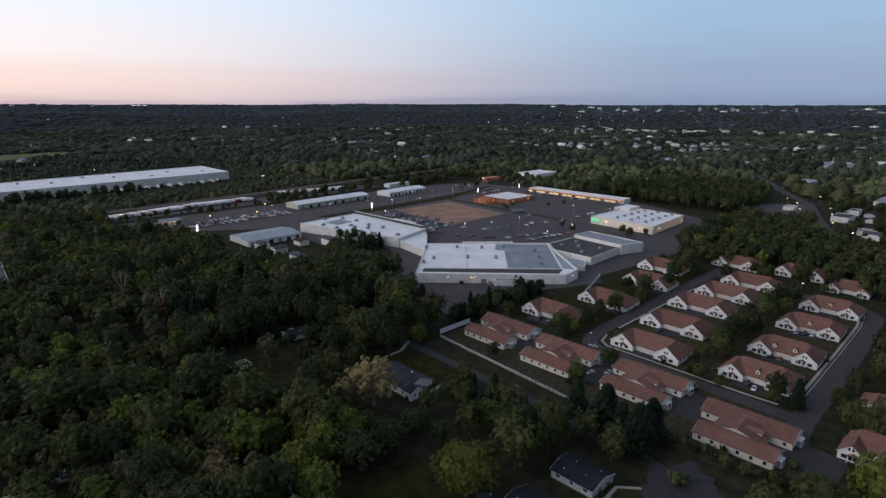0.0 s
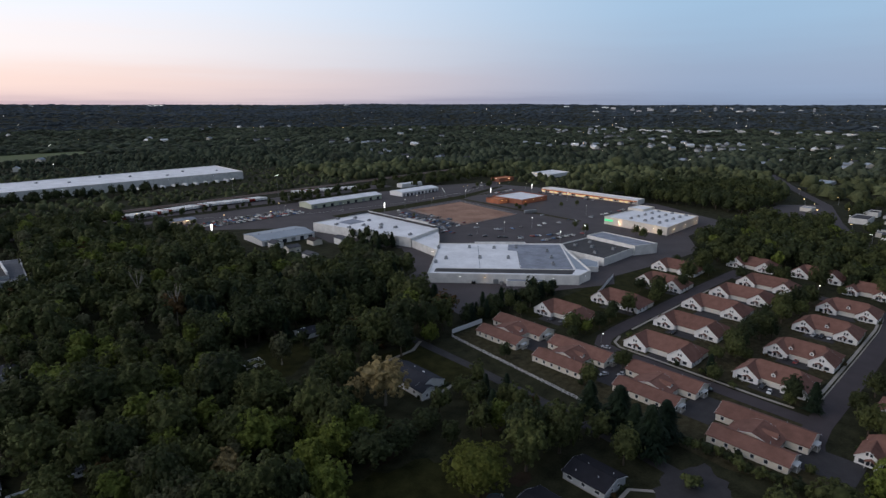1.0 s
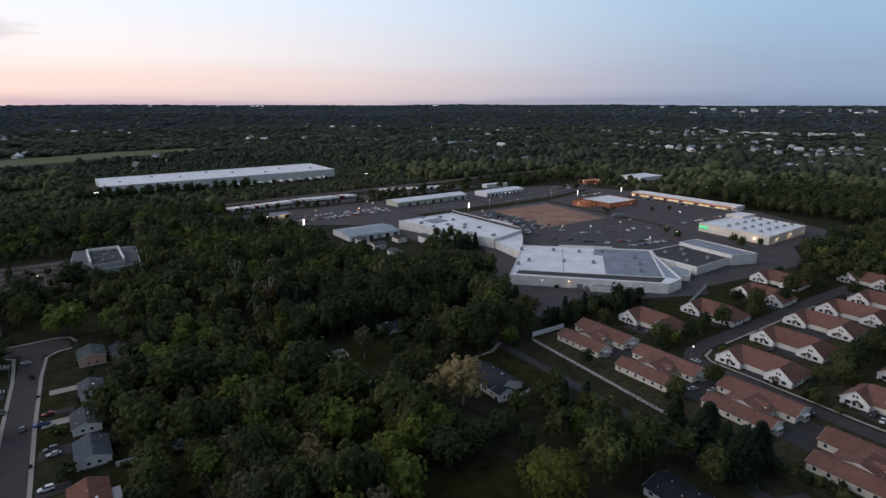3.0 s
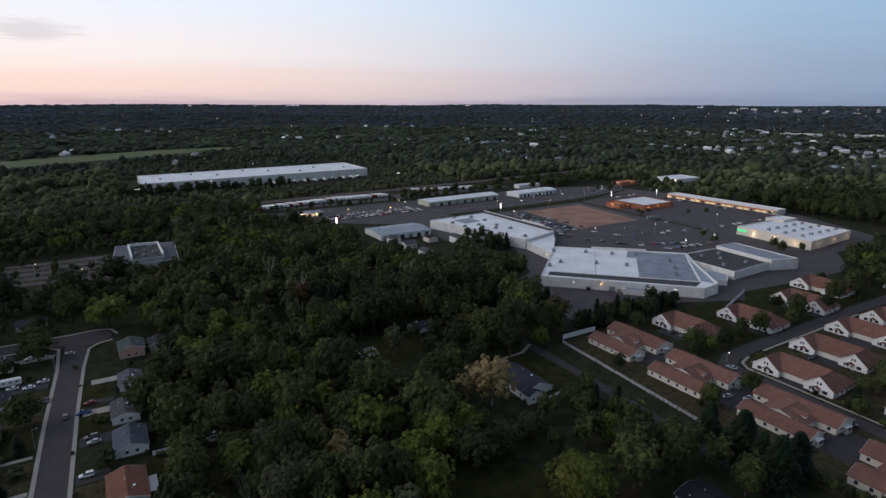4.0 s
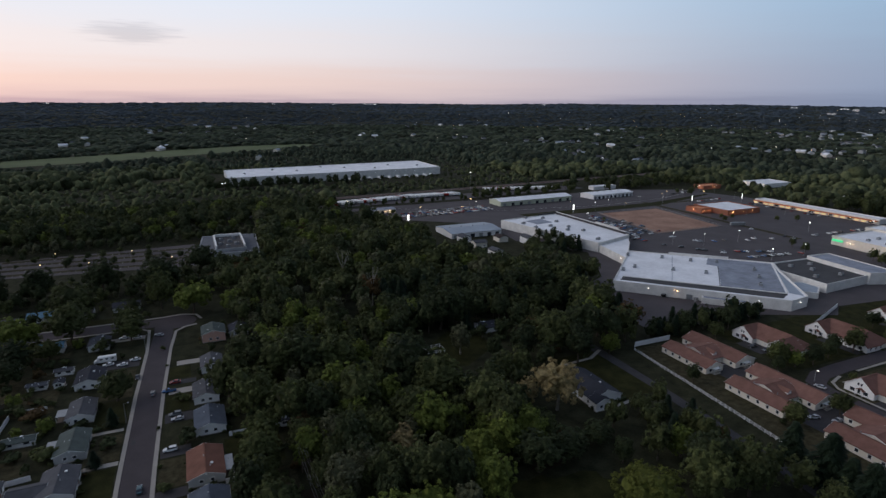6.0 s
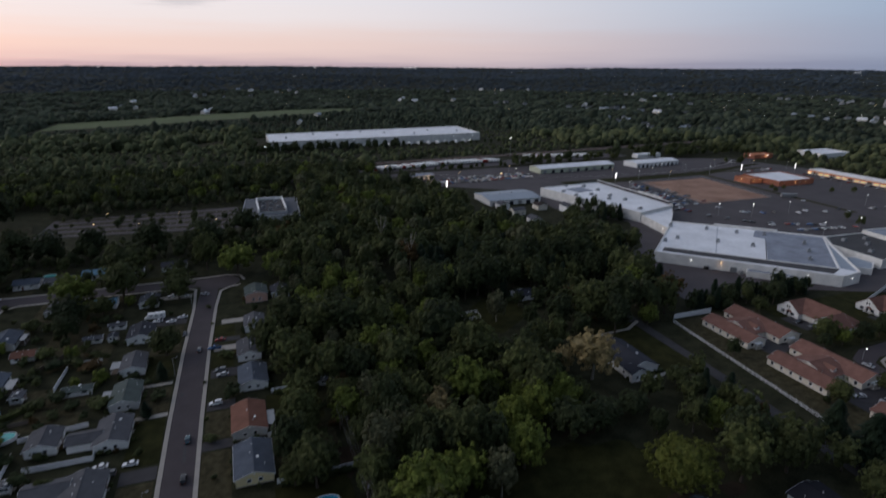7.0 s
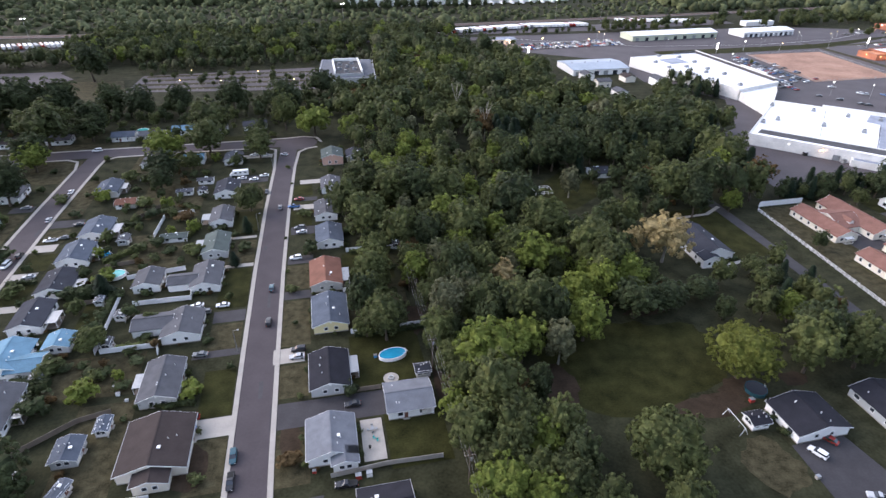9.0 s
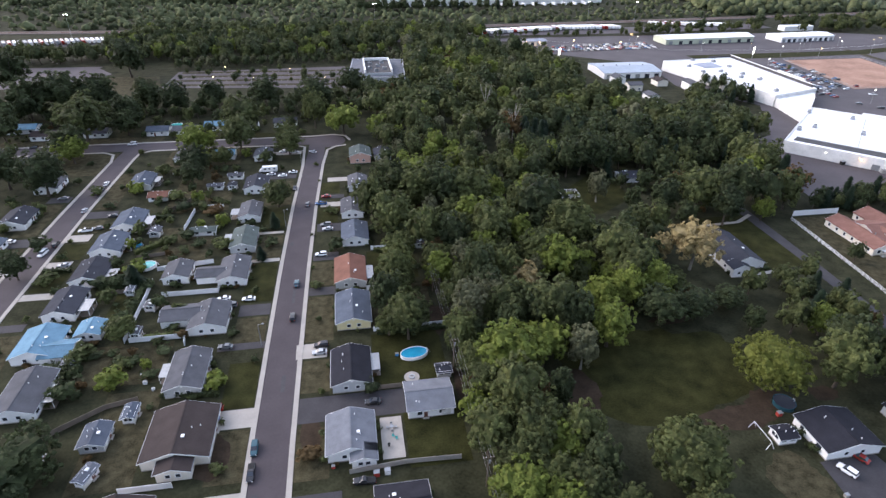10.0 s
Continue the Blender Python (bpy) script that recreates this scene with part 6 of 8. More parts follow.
def play_frame(x, y):
    root = thing("vegetable_cage", "white timber garden enclosure in a clearing", "garden frame", x, y)
    for i in range(5):
        for j in (0, 1):
            part("post", boxm(i * 2.2 - 0.1, i * 2.2 + 0.1, j * 6.5 - 0.1, j * 6.5 + 0.1, 0, 2.0), M_TRIM, root)
    for j in (0, 1):
        for z in (0.9, 1.8):
            part("rail", boxm(0, 8.8, j * 6.5 - 0.06, j * 6.5 + 0.06, z, z + 0.15), M_TRIM, root)
    for i in (0, 4):
        part("rail", boxm(i * 2.2 - 0.06, i * 2.2 + 0.06, 0, 6.5, 1.8, 1.95), M_TRIM, root)


play_frame(99, 240)


def rubbish(x, y, material, label, s=1.0):
    root = thing("storage_box", label, "box", x, y)
    part("body", boxm(-0.5 * s, 0.5 * s, -0.4 * s, 0.4 * s, 0, 0.9 * s), material, root)
    part("lid", boxm(-0.54 * s, 0.54 * s, -0.44 * s, 0.44 * s, 0.9 * s, 1.0 * s), M_HVAC, root)


for x, y, m, l, s in ((-64, 137, M_TRIM, "white plastic garden storage box", 1.0), (-61, 134, M_TRIM, "white plastic garden storage box", 0.8), (-66, 141, M_TRIM, "white plastic garden storage box", 0.7), (9.5, 138.5, M_BLUETARP, "small blue plastic tub", 1.0),
                      (112, 98, M_REDTOY, "red plastic garden toy box", 1.3), (111, 72, M_CONC, "pale stone planter by the drive", 1.0), (-10, 99, M_REDTOY, "red plastic waste bin", 0.9), (0.5, 95.2, M_REDTOY, "red plastic storage crate by a wall", 1.4), (3.2, 95.4, M_TRIM, "white storage crate by a wall", 1.4),
                      (-57.5, 142, M_WOODF, "brown wooden planter box by a fence", 1.5), (283, 247.5, M_HVAC, "grey waste bin behind the store", 2.2), (287, 243.5, M_BRICK, "rusty waste bin behind the store", 2.2), (291, 238.6, M_HVAC, "grey waste bin behind the store", 2.0), (270, 261.5, M_TYRE, "black waste bin behind the store", 2.2)):
    rubbish(x, y, m, l, s)


def power_pole(x, y, h=11.0, turn=0):
    root = thing("power_pole", "wooden power pole with crossarm and insulators", "power pole", x, y, 0, turn, group="power poles")
    part("pole", tube(bmesh.new(), (0, 0, -0.5), (0, 0, h), 0.18, 0.12), M_POLEWOOD, root)
    part("crossarm", boxm(-1.3, 1.3, -0.07, 0.07, h - 0.8, h - 0.62), M_POLEWOOD, root)
    for i in (-1.2, -0.5, 0.5, 1.2):
        part("insulator", tube(bmesh.new(), (i, 0, h - 0.62), (i, 0, h - 0.4), 0.06, 0.05, 6), M_TRIM, root)
    part("transformer", tube(bmesh.new(), (0.35, 0, h - 2.6), (0.35, 0, h - 1.7), 0.25, 0.25, 8), M_HVAC, root)


PY = (46, 88, 131, 172, 214)
for y in PY:
    power_pole(26 - (y - 131) * 0.01, y)
for k, dx in enumerate((-1.2, -0.5, 0.5, 1.2)):
    for a, b in zip(PY, PY[1:]):
        cu = bpy.data.curves.new("power_line", "CURVE")
        cu.dimensions, cu.bevel_depth, cu.bevel_resolution = "3D", 0.022, 0
        sp = cu.splines.new("POLY")
        sp.points.add(8)
        for i in range(9):
            f = i / 8
            sp.points[i].co = (26 + dx - (a + (b - a) * f - 131) * 0.01, a + (b - a) * f, 10.6 - 3.2 * f * (1 - f), 1)
        cu.materials.append(M_STEEL)
        tagged(new("power_line", cu), "thin grey power line between poles", "cable", group="power lines")


def lamp_post(x, y, h, turn=0, heads=1, material=None, name="street_lamp", label="steel street lamp with a lit head", size=0.5):
    root = thing(name, label, "lamp", x, y, 0, turn, group="lamps")
    part("post", tube(bmesh.new(), (0, 0, -0.2), (0, 0, h), 0.16, 0.09, 6), M_STEEL, root)
    for i in range(heads):
        s = (1, -1)[i % 2]
        part("arm", tube(bmesh.new(), (0, 0, h), (s * 1.4, 0, h + 0.25), 0.06, 0.05, 5), M_STEEL, root)
        part("head", boxm(s * 1.5 - size, s * 1.5 + size, -size * 0.7, size * 0.7, h + 0.12, h + 0.38), material or G_LAMP, root)
    return root


for x, y in ((-32.6, 150), (-30.5, 230), (-27.0, 300)):
    lamp_post(x, y, 8.0, 0, 1, M_HVAC, label="grey unlit street lamp beside the kerb", size=0.3)
for x, y in ((382, 366), (405, 353), (443, 350), (411, 293), (449, 293), (474, 548), (537, 350), (370, 470), (420, 520), (520, 520), (600, 330), (600, 420)):
    lamp_post(x, y, 10.0, 40, 2, G_COOL, "car_park_lamp", "tall car park lamp with two lit heads", 0.30)
for x, y in ((664, 186), (700, 172), (742, 186), (770, 204), (690, 140), (640, 128), (730, 150), (812, 180), (860, 236), (600, 104)):
    lamp_post(x, y, 9.0, 70, 1, G_AMBER if int(x) % 3 else G_COOL, "roadside_lamp", "lit lamp on a post beside the eastern road", 0.55)
for x, y, h in ((356, 709, 26), (39, 734, 24), (-270, 662, 26), (310, 744, 22)):
    lamp_post(x, y, h, 20, 2, G_COOL, "mast_lamp", "tall yard lamp mast with lit heads", 0.62)
for x, y in ((226, 573), (270, 560), (163, 640), (300, 600)):
    lamp_post(x, y, 9.0, 0, 1, G_AMBER, "yard_lamp", "amber yard lamp on a steel post", 0.6)
for x, y in ((-73, 474), (-18, 468), (-104, 480), (-47, 500), (-100, 512)):
    lamp_post(x, y, 5.0, 0, 1, G_AMBER, "path_lamp", "small lit car park lamp among trees", 0.28)
for x, y in ((246.5, 147), (420, 96), (400, 108)):
    lamp_post(x, y, 4.5, 0, 1, G_LAMP, "path_lamp", "small lit lane lamp among bungalows", 0.25)


for k, (x, y) in enumerate(((300, 585), (352, 548), (400, 540), (452, 536), (505, 542), (548, 548), (600, 566), (650, 584), (566, 560), (520, 564), (478, 562), (612, 545), (640, 520), (668, 575), (455, 512), (560, 436))):
    lamp_post(x, y, 8.5, 25 * k, 1, (G_LAMP, G_COOL, G_AMBER)[k % 3], "roadside_lamp", "lit lamp on a post beside the highway", 0.34)


def pylon_sign(x, y, h, w, label):
    root = thing("pylon_sign", label, "sign", x, y, 0, 40)
    for s in (-1, 1):
        part("post", boxm(s * w * 0.3 - 0.15, s * w * 0.3 + 0.15, -0.15, 0.15, -0.2, h), M_STEEL, root)
    part("board", boxm(-w / 2, w / 2, -0.3, 0.3, h - 3.4, h), G_SIGN, root)
    part("board", boxm(-w / 2, w / 2, -0.3, 0.3, h - 5.6, h - 3.8), G_SIGN, root)


pylon_sign(390, 520, 9.5, 3.0, "tall lit white sign by the car park entrance")
pylon_sign(562, 515, 10, 4.0, "tall lit white sign by the highway")
pylon_sign(632, 502, 10, 4.0, "tall lit white sign by the highway")
pylon_sign(202, 542, 8, 2.4, "lit white sign by the yard")


def site_fence():
    fence([(414, 507), (402, 403), (484, 404), (498, 507), (414, 507)], 1.8, "wire mesh fence round the building plot", M_STEEL, 12.0, True)


site_fence()
bm = bmesh.new()
for y0 in (330, 348, 384):
    for j in range(34):
        box(bm, 405 + 5.6 * j - 0.08, 405 + 5.6 * j + 0.08, y0 - 2.6, y0 + 2.6, 0.06, 0.075)
for x0 in (360, 376, 390):
    for j in range(30):
        box(bm, x0 - 2.6, x0 + 2.6, 392 + 3.2 * j - 0.08, 392 + 3.2 * j + 0.08, 0.06, 0.075)
tagged(new("bay_lines", mesh_of("bay_lines", bm, M_LINE)), "worn white parking bay lines", "road marking", kind="structure")


bm = bmesh.new()
for k in range(4):
    for j in range(26):
        x0, y0 = -128 + 4.8 * j, 474 + 13 * k - 0.06 * 4.8 * j * (1 - k * 0.4)
        box(bm, x0 - 0.1, x0 + 0.1, y0 - 2.3, y0 + 2.3, 0.105, 0.115)
tagged(new("bay_lines", mesh_of("bay_lines", bm, M_WORN)), "faded parking bay lines of the office lot", "road marking", kind="structure")


# ---- trees ----
def crown_mesh(name, rnd, height, radius, base, lobes, cards, size, material, hull=3):
    """A rounded, uneven crown: boughs of unlike size bulge from one mass, and tufts of leaves stand out from the boughs."""
    rs = np.random.RandomState(rnd.randint(0, 10 ** 6))
    cz, rz = (base + height) / 2, (height - base) / 2
    ax, ay = rs.uniform(0.82, 1.12), rs.uniform(0.82, 1.12)
    cen, rad = [], []
    for i in range(lobes):
        a = 2.399963 * i + rs.uniform(-0.45, 0.45)
        zf = -0.85 + 1.8 * (i + rs.uniform(0.15, 0.85)) / lobes
        lr = rs.uniform(0.22, 0.46)
        flat_ = math.sqrt(max(0.05, 1 - (0.9 * zf) ** 2))
        rr = max(0.0, flat_ - lr * 0.75) * rs.uniform(0.75, 1.25)
        cen.append((rr * math.cos(a), rr * math.sin(a), zf * (0.74 if zf > 0 else 0.62)))
        rad.append(lr)
    cen, rad = np.array(cen), np.array(rad)

    def reach(d):
        """How far the mass of boughs reaches along each direction from the crown's middle."""
        along = d @ cen.T
        gapsq = (cen ** 2).sum(1)[None] - along ** 2
        inner = rad[None] ** 2 - gapsq
        far_ = np.where(inner > 0, along + np.sqrt(np.maximum(inner, 0)), 0.0)
        return np.maximum(far_.max(1), 0.5)

    def unit(v):
        return v / np.linalg.norm(v, axis=1)[:, None]

    def put(p):
        return np.stack([p[:, 0] * radius * ax, p[:, 1] * radius * ay, cz + p[:, 2] * rz], 1)
    # tufts spread over the crown, each a small dome of leaves that faces out and up
    nc = max(9, cards // 21)
    k = np.arange(nc)
    zt = 1 - 1.8 * (k + 0.5) / nc
    az = 2.399963 * k + rs.uniform(-0.3, 0.3, nc)
    fl = np.sqrt(np.maximum(0, 1 - zt ** 2))
    td = unit(np.stack([fl * np.cos(az), fl * np.sin(az), zt], 1) + rs.normal(size=(nc, 3)) * 0.07)
    cr = math.sqrt(3.4 / nc) * rs.uniform(0.62, 1.3, nc)
    tc_ = td * (reach(td) * rs.uniform(0.84, 1.05, nc) - cr * 0.5)[:, None]
    pick = rs.randint(0, nc, cards)
    o = unit(rs.normal(size=(cards, 3)) * 0.62 + td[pick] * 0.75 + np.array([0, 0, 0.42]))
    pos = put(tc_[pick] + o * (cr[pick] * rs.uniform(0.62, 1.1, cards))[:, None])
    nrm = unit(o + rs.normal(size=(cards, 3)) * 0.24)
    s = unit(np.cross(nrm, rs.normal(size=(cards, 3))))
    t = np.cross(nrm, s)
    sz = size * rs.uniform(0.6, 1.35, cards)[:, None]
    a, b = s * sz, t * sz * rs.uniform(0.55, 0.95, (cards, 1))
    droop = nrm * sz * 0.35
    v = np.stack([pos + a * 1.15 - droop, pos - a * 0.75 + b, pos - a * 0.75 - b], 1).reshape(-1, 3)
    core = bmesh.new()
    bmesh.ops.create_icosphere(core, subdivisions=hull, radius=1.0)
    cd = unit(np.array([tuple(q.co) for q in core.verts]))
    cf = [tuple(3 * cards + w.index for w in f.verts) for f in core.faces]
    core.free()
    cv = put(cd * (reach(cd) * rs.uniform(0.62, 0.86, len(cd)))[:, None])
    verts = np.concatenate([v, cv])
    faces = [(3 * i, 3 * i + 1, 3 * i + 2) for i in range(cards)] + cf
    me = bpy.data.meshes.new(name)
    me.from_pydata(verts, [], faces)
    me.materials.append(material)
    return me


def trunk_mesh(rnd, base, height, r, material, limbs=5):
    bm = bmesh.new()
    sides = 7 if limbs > 3 else 5
    lean = (rnd.uniform(-0.4, 0.4), rnd.uniform(-0.4, 0.4))
    mid = (lean[0], lean[1], base + 0.15 * (height - base))
    tube(bm, (0, 0, -0.3), (lean[0] * 0.5, lean[1] * 0.5, mid[2] * 0.5), r * 1.25, r * 0.85, sides)
    tube(bm, (lean[0] * 0.5, lean[1] * 0.5, mid[2] * 0.5), mid, r * 0.85, r * 0.65, sides)
    for i in range(limbs):
        a = 2.4 * i + rnd.random()
        q = (mid[0] + math.cos(a) * height * 0.2, mid[1] + math.sin(a) * height * 0.2, mid[2] + (height - base) * rnd.uniform(0.4, 0.7))
        tube(bm, mid, q, r * 0.45, r * 0.12, 5 if limbs > 3 else 3)
    return mesh_of("trunk", bm, material)


def conifer_mesh(rnd, height, radius, tiers, cards, size, material):
    rs = np.random.RandomState(rnd.randint(0, 10 ** 6))
    verts, faces = [], []
    h = rs.uniform(0.06, 1.0, cards) ** 0.9
    a = rs.uniform(0, 2 * math.pi, cards)
    wob = 1 + 0.28 * np.sin(a * 3 + h * 9) + 0.2 * np.sin(a * 7 - h * 21)
    tier = 0.72 + 0.28 * np.abs(np.sin(h * tiers * math.pi))
    rr = radius * wob * (1.02 - h) ** 0.85 * tier * np.sqrt(rs.uniform(0.3, 1.0, cards))
    for i in range(cards):
        c, s = math.cos(a[i]), math.sin(a[i])
        z = h[i] * height
        l, w = size * rs.uniform(0.7, 1.4), size * rs.uniform(0.3, 0.6)
        x, y = rr[i] * c, rr[i] * s
        n0 = len(verts)
        verts += [(x - c * l * 0.3, y - s * l * 0.3, z + 0.25 * l), (x - s * w, y + c * w, z - 0.05 * l), (x + c * l, y + s * l, z - 0.45 * l), (x + s * w, y - c * w, z - 0.05 * l)]
        faces.append((n0, n0 + 1, n0 + 2, n0 + 3))
    n0 = len(verts)
    for k in range(3):
        for i in range(8):
            verts.append((radius * 0.62 * (1 - k / 2.05) * math.cos(i * math.pi / 4), radius * 0.62 * (1 - k / 2.05) * math.sin(i * math.pi / 4), height * (0.08 + 0.43 * k)))
    for k in range(2):
        for i in range(8):
            j = (i + 1) % 8
            faces.append((n0 + 8 * k + i, n0 + 8 * k + j, n0 + 8 * k + 8 + j, n0 + 8 * k + 8 + i))
    me = bpy.data.meshes.new("crown")
    me.from_pydata(verts, [], faces)
    me.materials.append(material)
    return me


def tree_kind(seed, height, radius, base, lobes, cards, size, leaf, bark, label, hull=3, needle=False):
    rnd = random.Random(seed)
    if needle:
        crown = conifer_mesh(rnd, height, radius, 9, cards, size, leaf)
        trunk = mesh_of("trunk", tube(bmesh.new(), (0, 0, -0.3), (0, 0, height * 0.55), radius * 0.1, radius * 0.03), bark)
    else:
        crown = crown_mesh("crown", rnd, height, radius, base, lobes, cards, size, leaf, hull)
        trunk = trunk_mesh(rnd, base, height, radius * 0.065, bark, 5 if cards > 400 else 2)
    return crown, trunk, label


BATCH = {}
SHAPES = {}


def shape_of(me):
    """Vertices, corner indices and polygon starts of a mesh, read once."""
    if me.name not in SHAPES:
        co, ix, st = np.empty(len(me.vertices) * 3, np.float32), np.empty(len(me.loops), np.int32), np.empty(len(me.polygons), np.int32)
        me.vertices.foreach_get("co", co)
        me.loops.foreach_get("vertex_index", ix)
        me.polygons.foreach_get("loop_start", st)
        SHAPES[me.name] = co.reshape(-1, 3), ix, st
    return SHAPES[me.name]


def join_later(kind, x, y, s, sz, turn):
    """Trees past the nearest few hundred are gathered and joined, leaf colour by leaf colour."""
    c, q = math.cos(radians(turn)), math.sin(radians(turn))
    for me in kind[:2]:
        store = BATCH.setdefault(me.materials[0].name, [[], [], [], 0, 0])
        co, ix, st = shape_of(me)
        store[0].append(np.stack([(co[:, 0] * c - co[:, 1] * q) * s + x, (co[:, 0] * q + co[:, 1] * c) * s + y, co[:, 2] * sz], 1))
        store[1].append(ix + store[3])
        store[2].append(st + store[4])
        store[3] += len(co)
        store[4] += len(ix)


def raw_mesh(name, co, ix, st, material):
    me = bpy.data.meshes.new(name)
    me.vertices.add(len(co))
    me.vertices.foreach_set("co", np.ascontiguousarray(co, np.float32).reshape(-1))
    me.loops.add(len(ix))
    me.loops.foreach_set("vertex_index", np.ascontiguousarray(ix, np.int32))
    me.polygons.add(len(st))
    me.polygons.foreach_set("loop_start", np.ascontiguousarray(st, np.int32))
    me.materials.append(material)
    me.update(calc_edges=True)
    me.validate()
    return me


def join_now():
    names = {"bark": "woodland_trunks", "pale_bark": "woodland_trunks"}
    for key, (vs, ix, st, _, _) in BATCH.items():
        n = names.get(key, "woodland")
        me = raw_mesh(n, np.concatenate(vs), np.concatenate(ix), np.concatenate(st), bpy.data.materials[key])
        tagged(new(n, me), "trunks and limbs of a dense wood" if "bark" in key else "dense wood with crowns of %s" % key.replace("_", " "), "woods", kind="stuff")


def plant(kind, x, y, s=1.0, sz=None, turn=0.0, z=0.0, group="", name="tree"):
    crown, trunk, label = kind
    root = new(name)
    root.matrix_basis = pose(x, y, z, 0, 0, turn) @ Matrix.Diagonal((s, s, sz or s, 1))
    tagged(root, label, "tree", group)
    for n, me in (("trunk", trunk), ("crown", crown)):
        ob = new(n, me)
        ob.parent = root
    return root


NEAR = {
    "green": [tree_kind(10 + i, 18, 6.6, 2.2, 17 + i, 3500, 0.37, L_GREEN, M_BARK, "tall broadleaf tree with a dark green uneven crown") for i in range(5)],
    "deep": [tree_kind(30 + i, 19, 6.2, 2.2, 17 + i, 3200, 0.37, L_DEEP, M_BARK, "tall tree with a deep green shaded crown") for i in range(3)],
    "light": [tree_kind(50 + i, 16, 6.0, 2.0, 17 + i, 3500, 0.36, L_LIGHT, M_BARK, "broadleaf tree with a bright yellow-green crown") for i in range(3)],
    "turn": [tree_kind(70 + i, 15, 6.2, 3.0, 17 + i, 2900, 0.34, L_AUTUMN, M_BARKPALE, "tree whose leaves turn tan and yellow") for i in range(2)],
    "rust": [tree_kind(80, 15, 5.6, 3.0, 14, 2500, 0.32, L_RUST, M_BARK, "tree with thin rust-brown leaves")],
    "grey": [tree_kind(85 + i, 17, 5.8, 2.2, 16, 3100, 0.35, L_GREYG, M_BARKPALE, "broadleaf tree with a dull grey-green crown") for i in range(2)],
    "pine": [tree_kind(90 + i, 17, 5.0, 1, 0, 1500, 0.85, L_NEEDLE, M_BARK, "dark green conifer with drooping boughs", needle=True) for i in range(2)],
    "big": [tree_kind(99, 20, 10.6, 3.0, 26, 10500, 0.33, L_OLIVE, M_BARK, "large spreading tree with a broad olive-green crown"), tree_kind(98, 17, 9.5, 1.5, 26, 9000, 0.33, L_GREEN, M_BARK, "broad leafy tree with a wide green crown")],
    "bush": [tree_kind(95 + i, 4.2, 2.3, 0.2, 8, 420, 0.40, (L_GREEN, L_DEEP)[i], M_BARK, "rounded green shrub beside a house", 2) for i in range(2)],
    "wide": [tree_kind(94, 15, 9.5, 1.0, 22, 6500, 0.37, L_DEEP, M_BARK, "broad dark tree with a few rust leaves")],
    "lbush": [tree_kind(97, 4.2, 2.3, 0.2, 8, 420, 0.40, L_LIGHT, M_BARK, "loose yellow-green shrub in a garden", 2)],
    "rbush": [tree_kind(96, 4.2, 2.3, 0.2, 8, 420, 0.40, L_RUST, M_BARK, "brown-leaved shrub in a garden", 2)],
}


def wood_kinds(seed, cards, size, hull):
    """The broadleaf kinds of the woods, with as many leaves as their distance asks for."""
    n = cards
    return {
        "green": [tree_kind(seed + 10 + i, 17, 6.4, 1.6, 13, n, size, L_GREEN, M_BARK, "broadleaf tree in a dense wood", hull) for i in range(5)],
        "deep": [tree_kind(seed + 30 + i, 18, 6.2, 1.6, 13, n, size, L_DEEP, M_BARK, "dark broadleaf tree in a dense wood", hull) for i in range(3)],
        "light": [tree_kind(seed + 50 + i, 15, 5.8, 1.5, 13, n, size, L_LIGHT, M_BARK, "light green broadleaf tree in a wood", hull) for i in range(3)],
        "grey": [tree_kind(seed + 60 + i, 16, 5.8, 1.5, 13, n, size, L_GREYG, M_BARK, "grey-green broadleaf tree in a wood", hull) for i in range(2)],
        "rust": [tree_kind(seed + 80, 14, 5.2, 3.0, 10, n, size, L_RUST, M_BARK, "rust-brown tree in a wood", hull)],
        "pine": [tree_kind(seed + 90, 17, 4.6, 1, 0, int(n * 0.8), size * 1.9, L_NEEDLE, M_BARK, "dark conifer in a belt of trees", needle=True)],
    }


MID = wood_kinds(100, 820, 0.68, 2)
FAR = wood_kinds(300, 330, 1.05, 2)
SCRUB = [tree_kind(200 + i, 4.0, 2.4, 0.1, 4, 90, 0.62, (L_GREEN, L_DEEP, L_RUST)[i % 3], M_BARK, "scrub", 1) for i in range(5)]
SPOTS = []
wood_later = []
COUNT = [125]


def room(x, y, d):
    return all((x - a) ** 2 + (y - b) ** 2 > d * d for a, b in SPOTS)


def mixed(rnd, weights):
    r, t = rnd.random() * sum(w for _, w in weights), 0
    for k, w in weights:
        t += w
        if r <= t:
            return k
    return weights[0][0]


